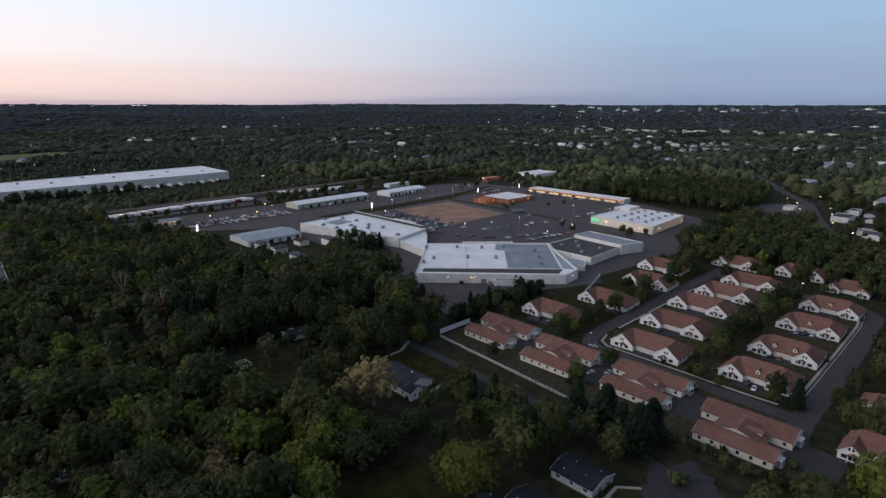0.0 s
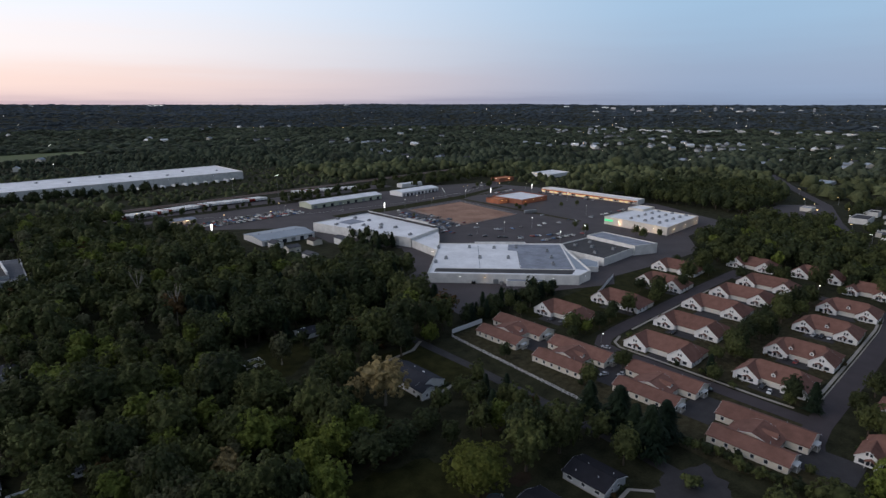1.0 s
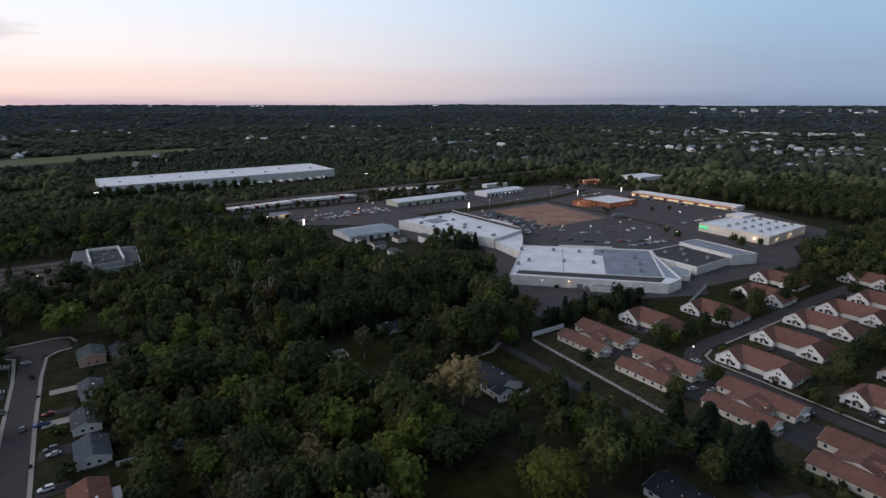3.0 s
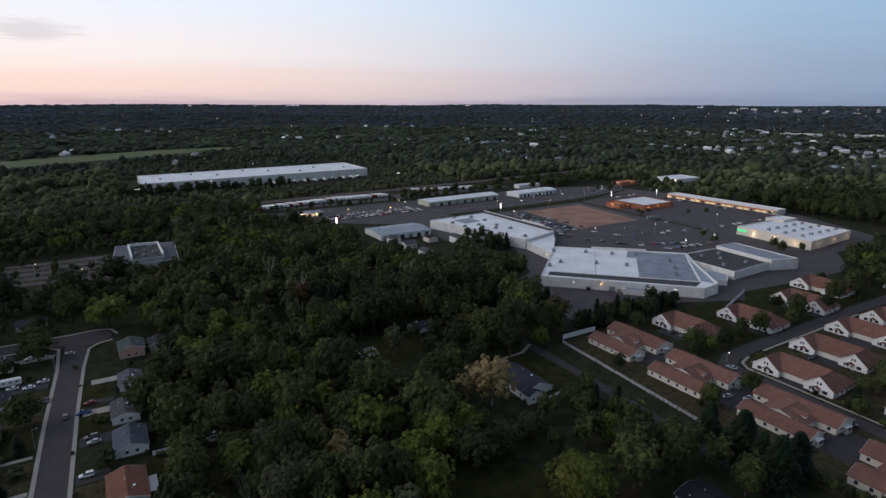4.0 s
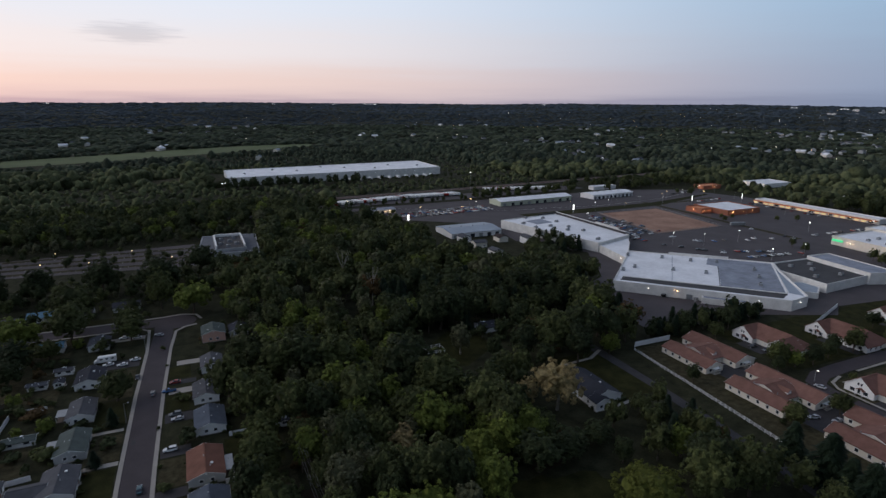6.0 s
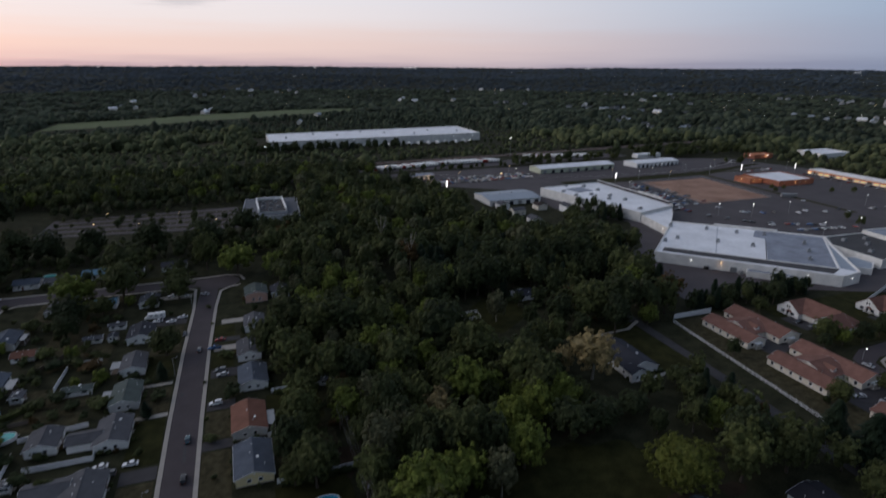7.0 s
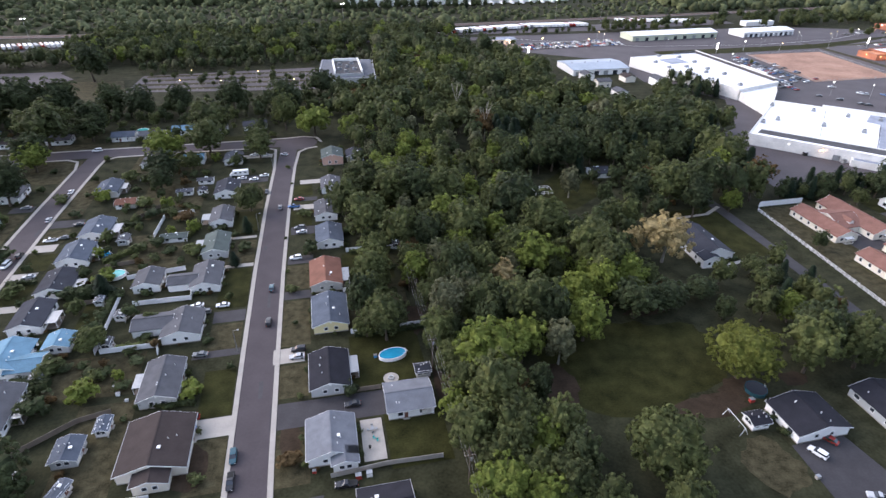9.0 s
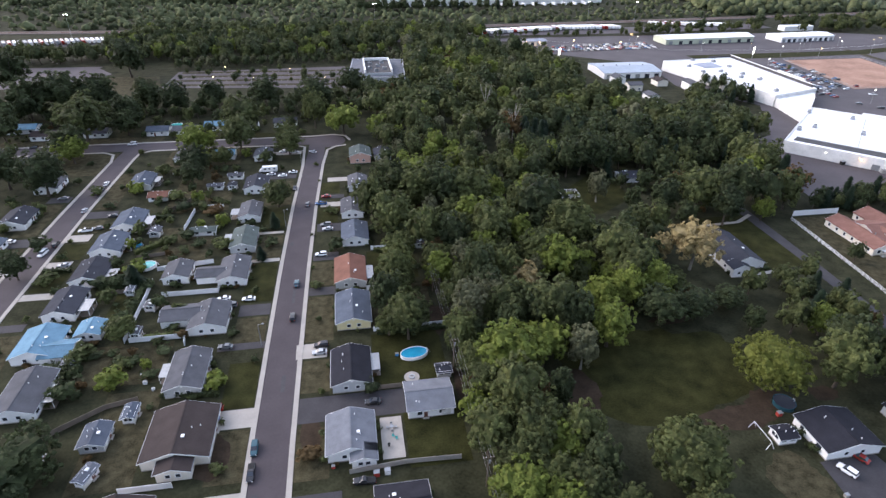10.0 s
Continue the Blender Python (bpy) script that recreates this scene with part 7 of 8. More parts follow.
def wood(poly, gap, weights, seed, smin=0.8, smax=1.15, lod=190.0, group="woodland trees", margin=3.0, single=215.0):
    """Fill a plan polygon with trees a gap apart, clear of all that stands there."""
    rnd = random.Random(seed)
    xs, ys = [p[0] for p in poly], [p[1] for p in poly]
    tries = int((max(xs) - min(xs)) * (max(ys) - min(ys)) / (gap * gap) * 7)
    done = []
    for _ in range(tries):
        x, y = rnd.uniform(min(xs), max(xs)), rnd.uniform(min(ys), max(ys))
        if not inside(x, y, poly) or not is_free(x, y, margin) or any((x - a) ** 2 + (y - b) ** 2 < gap * gap for a, b in done):
            continue
        if not room(x, y, gap * 0.8):
            continue
        done.append((x, y))
        k = mixed(rnd, weights)
        r0 = math.hypot(x, y)
        pool = (NEAR if r0 < lod else MID if r0 < 340 else FAR).get(k) or NEAR[k]
        s = rnd.uniform(smin, smax)
        job = (rnd.choice(pool), x, y, s, s * rnd.uniform(0.85, 1.15), rnd.uniform(0, 360))
        if COUNT[0] < 155 and math.hypot(x, y) < single:
            COUNT[0] += 1
            plant(*job, group=group)
        else:
            join_later(*job)
    SPOTS.extend(done)
    return len(done)


keep(92, 119, 206, 248), keep(122, 146, 214, 240), keep(198, 238, 352, 456), keep(238, 282, 400, 448)
# single trees that stand out
for k, i, x, y, s in (("big", 0, 114.1, 107.5, 0.92), ("light", 1, 181, 206, 0.75), ("turn", 0, 127, 172, 1.5), ("turn", 1, 117, 179, 0.9), ("big", 1, 74.5, 82.2, 1.08), ("green", 3, 72, 68, 0.8), ("green", 2, 135.4, 105.5, 1.15),
                      ("deep", 1, 143, 112, 1.1), ("green", 4, 152, 104, 1.1), ("light", 2, 148, 128, 0.8), ("green", 0, 160, 135, 0.75), ("pine", 0, 163, 150, 0.6), ("rust", 0, 168, 128, 0.5), ("pine", 1, 167, 142, 0.7), ("green", 4, 12, 165, 0.85),
                      ("green", 0, 15, 190, 0.9), ("light", 2, 196, 16, 1.3), ("green", 1, 206, 10, 1.2), 
                      ):
    plant(NEAR[k][i], x, y, s, s * (0.82 if s > 1.5 else 1.0), (i * 77 + x * 13) % 360, group="standing trees")
    SPOTS.append((x, y))
for k, i, x, y, s in (("deep", 0, 250, 60, 0.55), ("pine", 0, 249, 52, 0.65), ("pine", 1, 252, 94, 0.5), ("green", 1, 275, 92, 0.6), ("green", 2, 282, 96, 0.65), ("deep", 1, 300, 96, 0.6), ("green", 0, 312, 94, 0.7),
                      ("deep", 2, 322, 97, 0.6), ("green", 3, 345, 94, 0.6), ("green", 4, 356, 98, 0.7), ("deep", 0, 372, 95, 0.7), ("green", 1, 388, 92, 0.6), ("green", 0, 247, 165, 0.6), ("light", 0, 252, 160, 0.45),
                      ("green", 2, 295, 160, 0.6), ("deep", 1, 262, 206, 0.6), ("green", 3, 330, 160, 0.7), ("deep", 2, 341, 165, 0.6), ("green", 1, 380, 164, 0.75), ("green", 4, 412, 168, 0.8), ("deep", 0, 428, 176, 0.8),
                      ("green", 0, 420, 118, 0.7), ("green", 2, 426, 98, 0.8), ("deep", 1, 410, 140, 0.5), ("green", 3, 246, 33, 0.6), ("green", 1, 240, 24, 0.8), ("green", 0, 300, 30, 0.8), ("deep", 2, 318, 34, 0.9),
                      ("green", 4, 330, 26, 0.9), ("bush", 0, 264, 141, 0.7), ("bush", 1, 249, 108, 0.6), ("bush", 0, 250, 97, 0.6), ("bush", 1, 300, 142, 0.7), ("bush", 0, 246, 82, 0.7), ("bush", 1, 200, 128, 0.7),
                      ("bush", 0, 203, 40, 0.8), ("bush", 1, 195, 60, 0.7), ("bush", 0, 255, 128, 0.6)):
    plant(NEAR[k][i], x, y, s * (1.0 if k == "bush" else 1.3), s * 1.2, (i * 77 + x * 13) % 360, group="village trees")
    SPOTS.append((x, y))
# trees and shrubs of the gardens along the two streets: kind, place, width, height
for j, (k, x, y, s, sz) in enumerate((
    ("wide", -84, 104, 1.1, 0.95), ("bush", -84, 134, 1.90, 1.43), ("lbush", -73, 137, 1.90, 1.43), ("green", -76, 159, 0.71, 0.51), ("bush", -86, 151, 1.90, 1.14), ("lbush", -43, 133, 1.62, 0.97), ("bush", -65, 155, 0.83, 0.60), ("pine", -35, 229, 0.57, 0.47), ("green", -35, 250, 1.03, 0.74),
    ("bush", -35, 214, 1.45, 0.87), ("pine", -38, 203, 0.52, 0.37), ("bush", -40, 227, 0.86, 0.52), ("bush", -54, 214, 1.84, 1.19), ("bush", -64, 217, 1.31, 0.79), ("bush", -69, 213, 1.12, 0.67), ("lbush", -103, 274, 1.90, 1.43), ("light", -83, 321, 1.64, 1.18), ("deep", -78, 280, 0.98, 0.71),
    ("green", -152, 353, 2.16, 1.56), ("light", -147, 318, 1.35, 0.97), ("deep", -144, 277, 1.63, 1.18), ("green", -63, 351, 1.87, 1.35), ("green", -36, 330, 1.17, 0.84), ("deep", -133, 372, 1.68, 1.21), ("light", -4, 347, 1.70, 1.22), ("bush", -77, 252, 1.90, 1.14), ("bush", -83, 264, 1.90, 1.19),
    ("rbush", -63, 246, 1.90, 1.14), ("lbush", -83, 200, 1.90, 1.14), ("bush", -88, 192, 1.90, 1.14), ("pine", -81, 190, 0.80, 0.56), ("bush", -94, 192, 1.79, 1.08), ("bush", -113, 197, 1.69, 1.02), ("deep", -165, 287, 1.48, 1.07), ("deep", -195, 353, 1.43, 1.03), ("bush", -177, 363, 1.90, 1.43),
    ("rbush", -16, 103, 1.34, 0.80), ("bush", -9, 206, 1.57, 1.43), ("bush", -11, 240, 1.28, 0.83), ("bush", 1, 124, 1.14, 0.95), ("bush", -38, 102, 0.89, 0.53), ("bush", -46, 233, 1.17, 0.70), ("bush", -122, 276, 1.55, 0.93), ("bush", -111, 259, 1.23, 0.74), ("bush", -96, 296, 1.90, 1.43),
    ("green", -68, 305, 0.85, 0.61), ("bush", -46, 309, 1.84, 1.43), ("bush", -126, 223, 1.90, 1.43), ("deep", -125, 201, 0.83, 0.60), ("bush", -70, 225, 1.65, 0.99), ("bush", -76, 221, 1.44, 0.95), ("bush", -76, 188, 1.21, 0.83), ("bush", -102, 179, 1.14, 0.71), ("bush", -42, 156, 0.88, 0.60),
    ("bush", -16, 180, 1.03, 0.62), ("bush", 1, 255, 1.14, 0.71), ("green", 12, 165, 0.86, 0.62), ("green", 8, 149, 0.73, 0.53), ("deep", 17, 153, 0.66, 0.48), ("green", 16, 177, 0.55, 0.39), ("deep", -197, 392, 2.16, 1.56), ("deep", -182, 402, 2.18, 1.57), ("deep", -162, 408, 2.04, 1.47),
    ("deep", -133, 416, 1.54, 1.11), ("deep", -115, 408, 1.50, 1.08), ("deep", -90, 411, 1.49, 1.07), ("deep", -56, 408, 1.63, 1.17), ("deep", -21, 400, 1.70, 1.23), ("deep", -171, 508, 2.31, 1.67), ("deep", -239, 467, 2.19, 1.58), ("deep", 3, 430, 1.52, 1.09))):
    plant(NEAR[k][j % len(NEAR[k])], x, y, s, sz, (j * 77) % 360, group="garden trees", name="shrub" if "bush" in k else "tree")
    SPOTS.append((x, y))
# shrubs and small trees that fill the back gardens
for i, (poly, gap, kinds, lo_, hi_) in enumerate((
        ([(-92, 140), (-57, 140), (-57, 330), (-92, 330)], 9.0, [("bush", 6), ("lbush", 2), ("rbush", 1)], 0.6, 1.4), ([(-92, 140), (-57, 140), (-57, 330), (-92, 330)], 15.0, [("green", 4), ("deep", 5), ("grey", 2)], 0.26, 0.5),
        ([(-118, 130), (-105, 130), (-105, 330), (-118, 330)], 12.0, [("bush", 6), ("rbush", 1)], 0.4, 0.9), ([(-160, 180), (-134, 180), (-134, 330), (-160, 330)], 13.0, [("bush", 6), ("lbush", 1)], 0.6, 1.3),
        ([(2, 150), (26, 150), (26, 290), (2, 290)], 10.0, [("bush", 6), ("lbush", 1)], 0.5, 1.1), ([(-200, 350), (-20, 350), (-20, 392), (-200, 392)], 13.0, [("bush", 5), ("deep", 1)], 0.5, 1.2),
        ([(-42, 130), (-33, 130), (-33, 320), (-42, 320)], 15.0, [("bush", 6), ("rbush", 1)], 0.3, 0.7), ([(-20, 100), (-12, 100), (-12, 300), (-20, 300)], 15.0, [("bush", 6), ("rbush", 1)], 0.3, 0.6))):
    wood_later.append((poly, gap, kinds, 300 + i, lo_, hi_))
# rounded trees between the bungalows
vr = random.Random(88)
for x, y in ((268, 98), (279, 88), (290, 95), (306, 100), (318, 90), (332, 96), (350, 104), (362, 90), (380, 100), (396, 96), (406, 112), (276, 160), (286, 164), (310, 163), (322, 158), (338, 176), (362, 160), (374, 172), (404, 160), (416, 190), (436, 130), (424, 84),
             (440, 82), (232, 208), (246, 200), (248, 60), (246, 90), (203, 126), (196, 168), (262, 40), (282, 38), (350, 40), (372, 38), (396, 42), (228, 124), (240, 160), (262, 158)):
    s = vr.uniform(0.4, 0.72)
    plant(vr.choice(NEAR["green"] + NEAR["deep"]), x, y, s, s * 0.9, vr.uniform(0, 360), group="village trees")
    SPOTS.append((x, y))

# broad firs at the end of the lane
for x, y, s, sz in ((180, 98, 1.6, 1.1), (174, 82, 1.5, 1.15), (187, 83, 1.4, 0.95), (184, 113, 1.1, 0.8), (178, 90, 1.2, 0.9)):
    plant(NEAR["pine"][int(x) % 2], x, y, s, sz, x * 31 % 360, group="firs by the lane")
    SPOTS.append((x, y))
# crowns that can be told apart in the wood beside the street: kind, place, radius, height
CROWNS = (
    (("light", 41, 123, 9.0, 22), ("light", 53, 127, 6.5, 19), ("light", 28, 107, 4.3, 14), ("green", 29, 97, 5.9, 17), ("green", 39, 108, 7.0, 20), ("rust", 45, 108, 3.6, 16), ("green", 39, 93, 6.1, 18), ("deep", 52, 110, 3.9, 13), ("grey", 64, 124, 5.6, 17), ("light", 76, 133, 7.0, 20), ("light", 78, 148, 6.3, 18), ("green", 52, 94, 5.1, 16), ("deep", 53, 84, 5.0, 15), ("light", 32, 80, 6.3, 18), ("green", 41, 82, 4.8, 15), ("green", 47, 77, 5.3, 16), ("green", 60, 141, 8.4, 22), ("deep", 66, 138, 6.6, 19), ("turn", 58, 164, 5.2, 17), ("green", 51, 170, 6.1, 18), ("light", 48, 188, 5.7, 17), ("grey", 34, 148, 7.0, 20)),
    (("grey", 43, 154, 5.7, 17), ("grey", 37, 177, 5.8, 17), ("light", 29, 174, 5.7, 17), ("green", 29, 137, 5.2, 16), ("light", 73, 172, 7.6, 21), ("green", 68, 179, 6.5, 19), ("green", 96, 172, 9.0, 22), ("light", 90, 152, 6.9, 20), ("green", 98, 161, 7.2, 21), ("green", 84, 194, 8.4, 22), ("deep", 78, 213, 9.0, 22), ("green", 70, 218, 6.5, 19), ("light", 64, 240, 5.3, 16), ("light", 48, 209, 8.5, 22), ("green", 52, 196, 8.5, 22), ("green", 15, 214, 9.0, 22), ("green", 17, 246, 9.0, 22), ("green", 29, 238, 9.0, 22), ("deep", 40, 236, 9.0, 22), ("light", 26, 258, 9.0, 22), ("green", 51, 232, 9.0, 22), ("green", 7, 232, 7.5, 21)),
    (("green", 27, 198, 7.6, 21), ("deep", 37, 194, 6.6, 19), ("green", 12, 173, 6.4, 19), ("deep", 8, 159, 5.7, 17), ("green", 14, 146, 6.1, 18), ("light", 102, 155, 6.3, 19), ("green", 109, 156, 5.6, 13), ("deep", 111, 143, 6.0, 11), ("deep", 98, 141, 6.4, 14), ("deep", 127, 147, 5.0, 8), ("green", 156, 157, 4.4, 8), ("green", 47, 146, 6.3, 18), ("deep", 54, 142, 5.5, 17)),
    (("grey", 114, 235, 5.6, 16), ("deep", 139, 218, 6.1, 17), ("green", 155, 217, 9.0, 22), ("deep", 174, 221, 9.0, 22), ("green", 204, 245, 9.0, 22), ("rust", 207, 223, 9.0, 22), ("deep", 126, 223, 3.8, 12), ("deep", 161, 204, 6.6, 19), ("green", 209, 283, 9.0, 22), ("deep", 196, 289, 9.0, 22), ("deep", 127, 267, 8.6, 22), ("deep", 175, 287, 9.0, 22), ("deep", 154, 285, 9.0, 22), ("deep", 118, 268, 9.0, 22), ("pine", 210, 235, 7.2, 20)),
    (("green", -62, 326.5, 9.5, 21), ("green", -34, 316, 6.8, 14), ("deep", -152, 327, 9.5, 17), ("deep", -132, 362, 8.5, 15), ("green", -21, 362, 6.5, 23), ("deep", -80, 293, 7.5, 15), ("deep", -161, 404, 9.0, 20)),
)
for group_ in CROWNS:
    for j, (k, x, y, r, h) in enumerate(group_):
        pool = NEAR[k] if h > 2 else NEAR["bush"]
        me = pool[(j + int(x)) % len(pool)]
        plant(me, x, y, r / 6.2 * 1.06, h / 17.5, (j * 77 + x * 13) % 360, group="woodland trees")
        SPOTS.append((x, y))
for a, b, w, l in SHOPS:
    keep(a - 34, a + w, b - 20, b + l)
MIXED = [("green", 9), ("deep", 4), ("light", 3.4), ("grey", 2.0), ("rust", 0.35)]
keep(110, 129, 154, 169)
for poly, gap, kinds, seed, lo_, hi_ in wood_later:
    wood(poly, gap, kinds, seed, lo_, hi_, group="garden trees", margin=0.3, single=0.0)
wood([(92, 260), (150, 256), (162, 330), (100, 336)], 7.2, [("deep", 8), ("pine", 4)], 55, 0.75, 1.05)
wood([(27, 60), (62, 56), (48, 84), (50, 102), (60, 128), (86, 147), (121, 152), (116, 172), (98, 190), (98, 240), (120, 276), (60, 330), (16, 330), (12, 250), (13, 205), (24, 204), (26, 182), (29, 156), (29, 120)],
     7.0, MIXED, 1, 0.55, 1.0)
wood([(16, 330), (60, 330), (120, 276), (160, 272), (176, 216), (200, 214), (222, 238), (236, 280), (262, 318), (276, 350), (270, 372), (244, 384), (212, 378), (168, 388), (186, 450), (190, 478), (164, 528), (104, 584), (60, 600), (52, 520), (50, 438), (14, 424)],
     10.0, [("green", 9), ("deep", 4), ("light", 2.2), ("grey", 2), ("rust", 0.3)], 2, 0.8, 1.3)
wood([(156, 268), (200, 262), (228, 284), (262, 330), (276, 372), (214, 374), (170, 380), (160, 330)], 7.4, [("deep", 6), ("pine", 5), ("green", 2)], 3, 0.7, 0.95)
wood([(262, 372), (298, 374), (292, 420), (276, 452), (254, 446), (256, 404)], 6.0, [("deep", 6), ("pine", 4)], 4, 0.5, 0.68)
wood([(206, 209), (262, 208), (322, 206), (318, 213), (262, 219), (226, 221)], 3.6, [("pine", 5), ("deep", 5), ("green", 2)], 5, 0.38, 0.72)
wood([(140, 100), (186, 62), (188, 118), (178, 136), (150, 150), (138, 130)], 9.0, [("green", 5), ("deep", 4), ("pine", 2)], 6, 0.5, 0.85)
wood([(150, 20), (200, 0), (214, 12), (196, 40), (188, 70), (176, 60)], 9.0, [("green", 5), ("pine", 4), ("deep", 3)], 7, 0.6, 0.95)
wood([(-420, 558), (-205, 560), (-36, 560), (52, 604), (150, 640), (160, 662), (40, 690), (-214, 690), (-222, 586), (-420, 578)], 9.0, [("green", 8), ("light", 1.5), ("deep", 5)], 8, 0.75, 1.0, group="belt of trees")
wood([(-300, 384), (-20, 380), (50, 400), (50, 432), (-20, 412), (-150, 412), (-200, 424), (-300, 440)], 8.4, [("green", 6), ("deep", 8), ("rust", 0.5)], 9, 0.45, 0.78, group="belt of trees")
wood([(-145, 398), (-20, 388), (54, 424), (54, 462), (-4, 452), (-145, 420)], 6.2, [("deep", 6), ("grey", 6), ("pine", 2), ("rust", 0.4)], 91, 0.24, 0.46, group="belt of trees", margin=1.0)
wood([(-140, 528), (6, 538), (50, 542), (50, 566), (-140, 556)], 7.0, [("grey", 5), ("deep", 5), ("green", 3)], 92, 0.35, 0.6, group="belt of trees", margin=1.0)
wood([(-420, 430), (-300, 400), (-270, 440), (-280, 470), (-420, 478)], 12, MIXED, 10, 0.7, 1.1, group="belt of trees")
wood([(-205, 540), (-150, 556), (-60, 553), (0, 552), (50, 560), (50, 600), (-120, 566)], 9, MIXED, 11, 0.5, 0.8, group="belt of trees")
wood([(432, 160), (470, 196), (522, 226), (612, 226), (600, 170), (560, 140), (530, 60), (500, 40), (440, 20), (430, 60), (452, 90), (468, 130)], 9.0, [("green", 9), ("deep", 4), ("light", 2)], 12, 0.7, 1.1, group="woodland trees")
wood([(240, 8), (440, 16), (500, 40), (470, -40), (250, -60)], 11, MIXED, 13, 0.7, 1.1)
wood([(592, 234), (640, 240), (690, 300), (690, 345), (660, 345), (610, 300)], 9, [("green", 6), ("deep", 4)], 14, 0.7, 1.0)
# back gardens farther off
for i, poly in enumerate(([(-240, 190), (-150, 190), (-158, 330), (-240, 330)], [(-240, 350), (-20, 372), (-20, 384), (-240, 386)], [(5, 210), (14, 210), (14, 330), (6, 330)], [(-300, 300), (-240, 300), (-240, 330), (-300, 330)])):
    wood(poly, 13.0, [("green", 6), ("deep", 6), ("bush", 5), ("rust", 0.7)], 20 + i, 0.35, 0.66, group="garden trees", margin=1.0)
wood([(-60, 40), (26, 40), (26, 78), (-20, 74), (-60, 70)], 12, MIXED, 40, 0.6, 0.9)
# pines along the back of the store and single car park trees
for x, y, s in ((345, 606, 0.4), (392, 470, 0.3), (460, 300, 0.6), (470, 318, 0.5), (476, 250, 0.7), (486, 262, 0.6), (496, 244, 0.5), (508, 420, 0.4), (516, 432, 0.4), (528, 428, 0.35), (560, 400, 0.4), (580, 392, 0.45), (612, 566, 0.6), (622, 572, 0.6), (604, 580, 0.5), (660, 600, 0.5)):
    plant(MID["green"][int(x) % 4], x, y, s, s, x * 7 % 360, group="car park trees")
wood([(96, 188), (120, 176), (136, 200), (168, 210), (176, 218), (160, 272), (122, 276), (98, 240)], 9.5, [("green", 5), ("deep", 5), ("rust", 0.8), ("light", 0.6)], 41, 0.5, 0.95)
wood([(120, 112), (140, 118), (176, 104), (174, 166), (156, 164), (128, 152)], 9.0, [("green", 5), ("deep", 3), ("bush", 5), ("rust", 1)], 42, 0.45, 0.8)
# scrub under and between the trees, and a hedge behind the last bungalow
for k in range(12):
    plant(NEAR["bush"][k % 2], 189.5 + 1.2 * math.sin(k), 36 + 3.6 * k, 1.0 + 0.25 * math.sin(k * 2.3), 1.1, k * 50, group="hedge shrubs", name="shrub")
plant(NEAR["bush"][0], 167, 64, 1.4, 1.2, 30, name="shrub")
# woods between the stores and the road to the east
wood([(600, 262), (600, 330), (664, 338), (664, 430), (740, 420), (820, 400), (890, 300), (800, 230), (712, 228), (640, 238)], 11.0, [("green", 8), ("deep", 5)], 50, 0.8, 1.15, group="eastern woods")
wood([(560, 140), (600, 170), (612, 226), (640, 232), (638, 196), (684, 164), (606, 132), (554, 96), (538, 70)], 9.5, [("green", 8), ("deep", 4), ("light", 1)], 51, 0.7, 1.05, group="eastern woods")
wood([(580, 40), (612, 104), (690, 138), (800, 172), (850, 112), (760, 20), (600, 0)], 13.0, [("green", 6), ("deep", 5)], 52, 0.5, 0.85, group="eastern woods")


def hedge(x0, y0, x1, y1, w, h, leaf, label):
    """A clipped or overgrown hedge: a rough core set all over with leaves."""
    rs = np.random.RandomState(int(abs(x0) * 3 + abs(y0)))
    l = math.hypot(x1 - x0, y1 - y0)
    n = int(l * (w + h) * 9)
    u, v, side = rs.uniform(-l / 2, l / 2, n), rs.uniform(-1, 1, n), rs.randint(0, 3, n)
    wave = 1 + 0.22 * np.sin(u * 1.3 + x0) + 0.15 * np.sin(u * 2.9)
    px_ = np.where(side == 0, v * w / 2, np.where(side == 1, w / 2, -w / 2)) * wave
    pz_ = np.where(side == 0, h, (v + 1) / 2 * h) * wave
    pos = np.stack([u, px_, pz_], 1) + rs.normal(size=(n, 3)) * 0.12
    a, b = rs.normal(size=(n, 3)) * 0.2, rs.normal(size=(n, 3)) * 0.2
    verts = np.stack([pos + a, pos - a * 0.6 + b, pos - a * 0.6 - b], 1).reshape(-1, 3)
    k = len(verts)
    core = [(sx * l / 2, sy * w * 0.4, z_) for z_ in (0, h * 0.85) for sx, sy in ((-1, -1), (1, -1), (1, 1), (-1, 1))]
    faces = [(3 * i, 3 * i + 1, 3 * i + 2) for i in range(n)] + [tuple(k + i for i in f) for f in ((4, 5, 6, 7), (0, 1, 5, 4), (1, 2, 6, 5), (2, 3, 7, 6), (3, 0, 4, 7))]
    me = bpy.data.meshes.new("hedge")
    me.from_pydata(np.concatenate([verts, np.array(core)]), [], faces)
    me.materials.append(leaf)
    ob = tagged(new("hedge", me), label, "hedge")
    ob.matrix_basis = pose((x0 + x1) / 2, (y0 + y1) / 2, 0, 0, 0, math.degrees(math.atan2(y1 - y0, x1 - x0)))


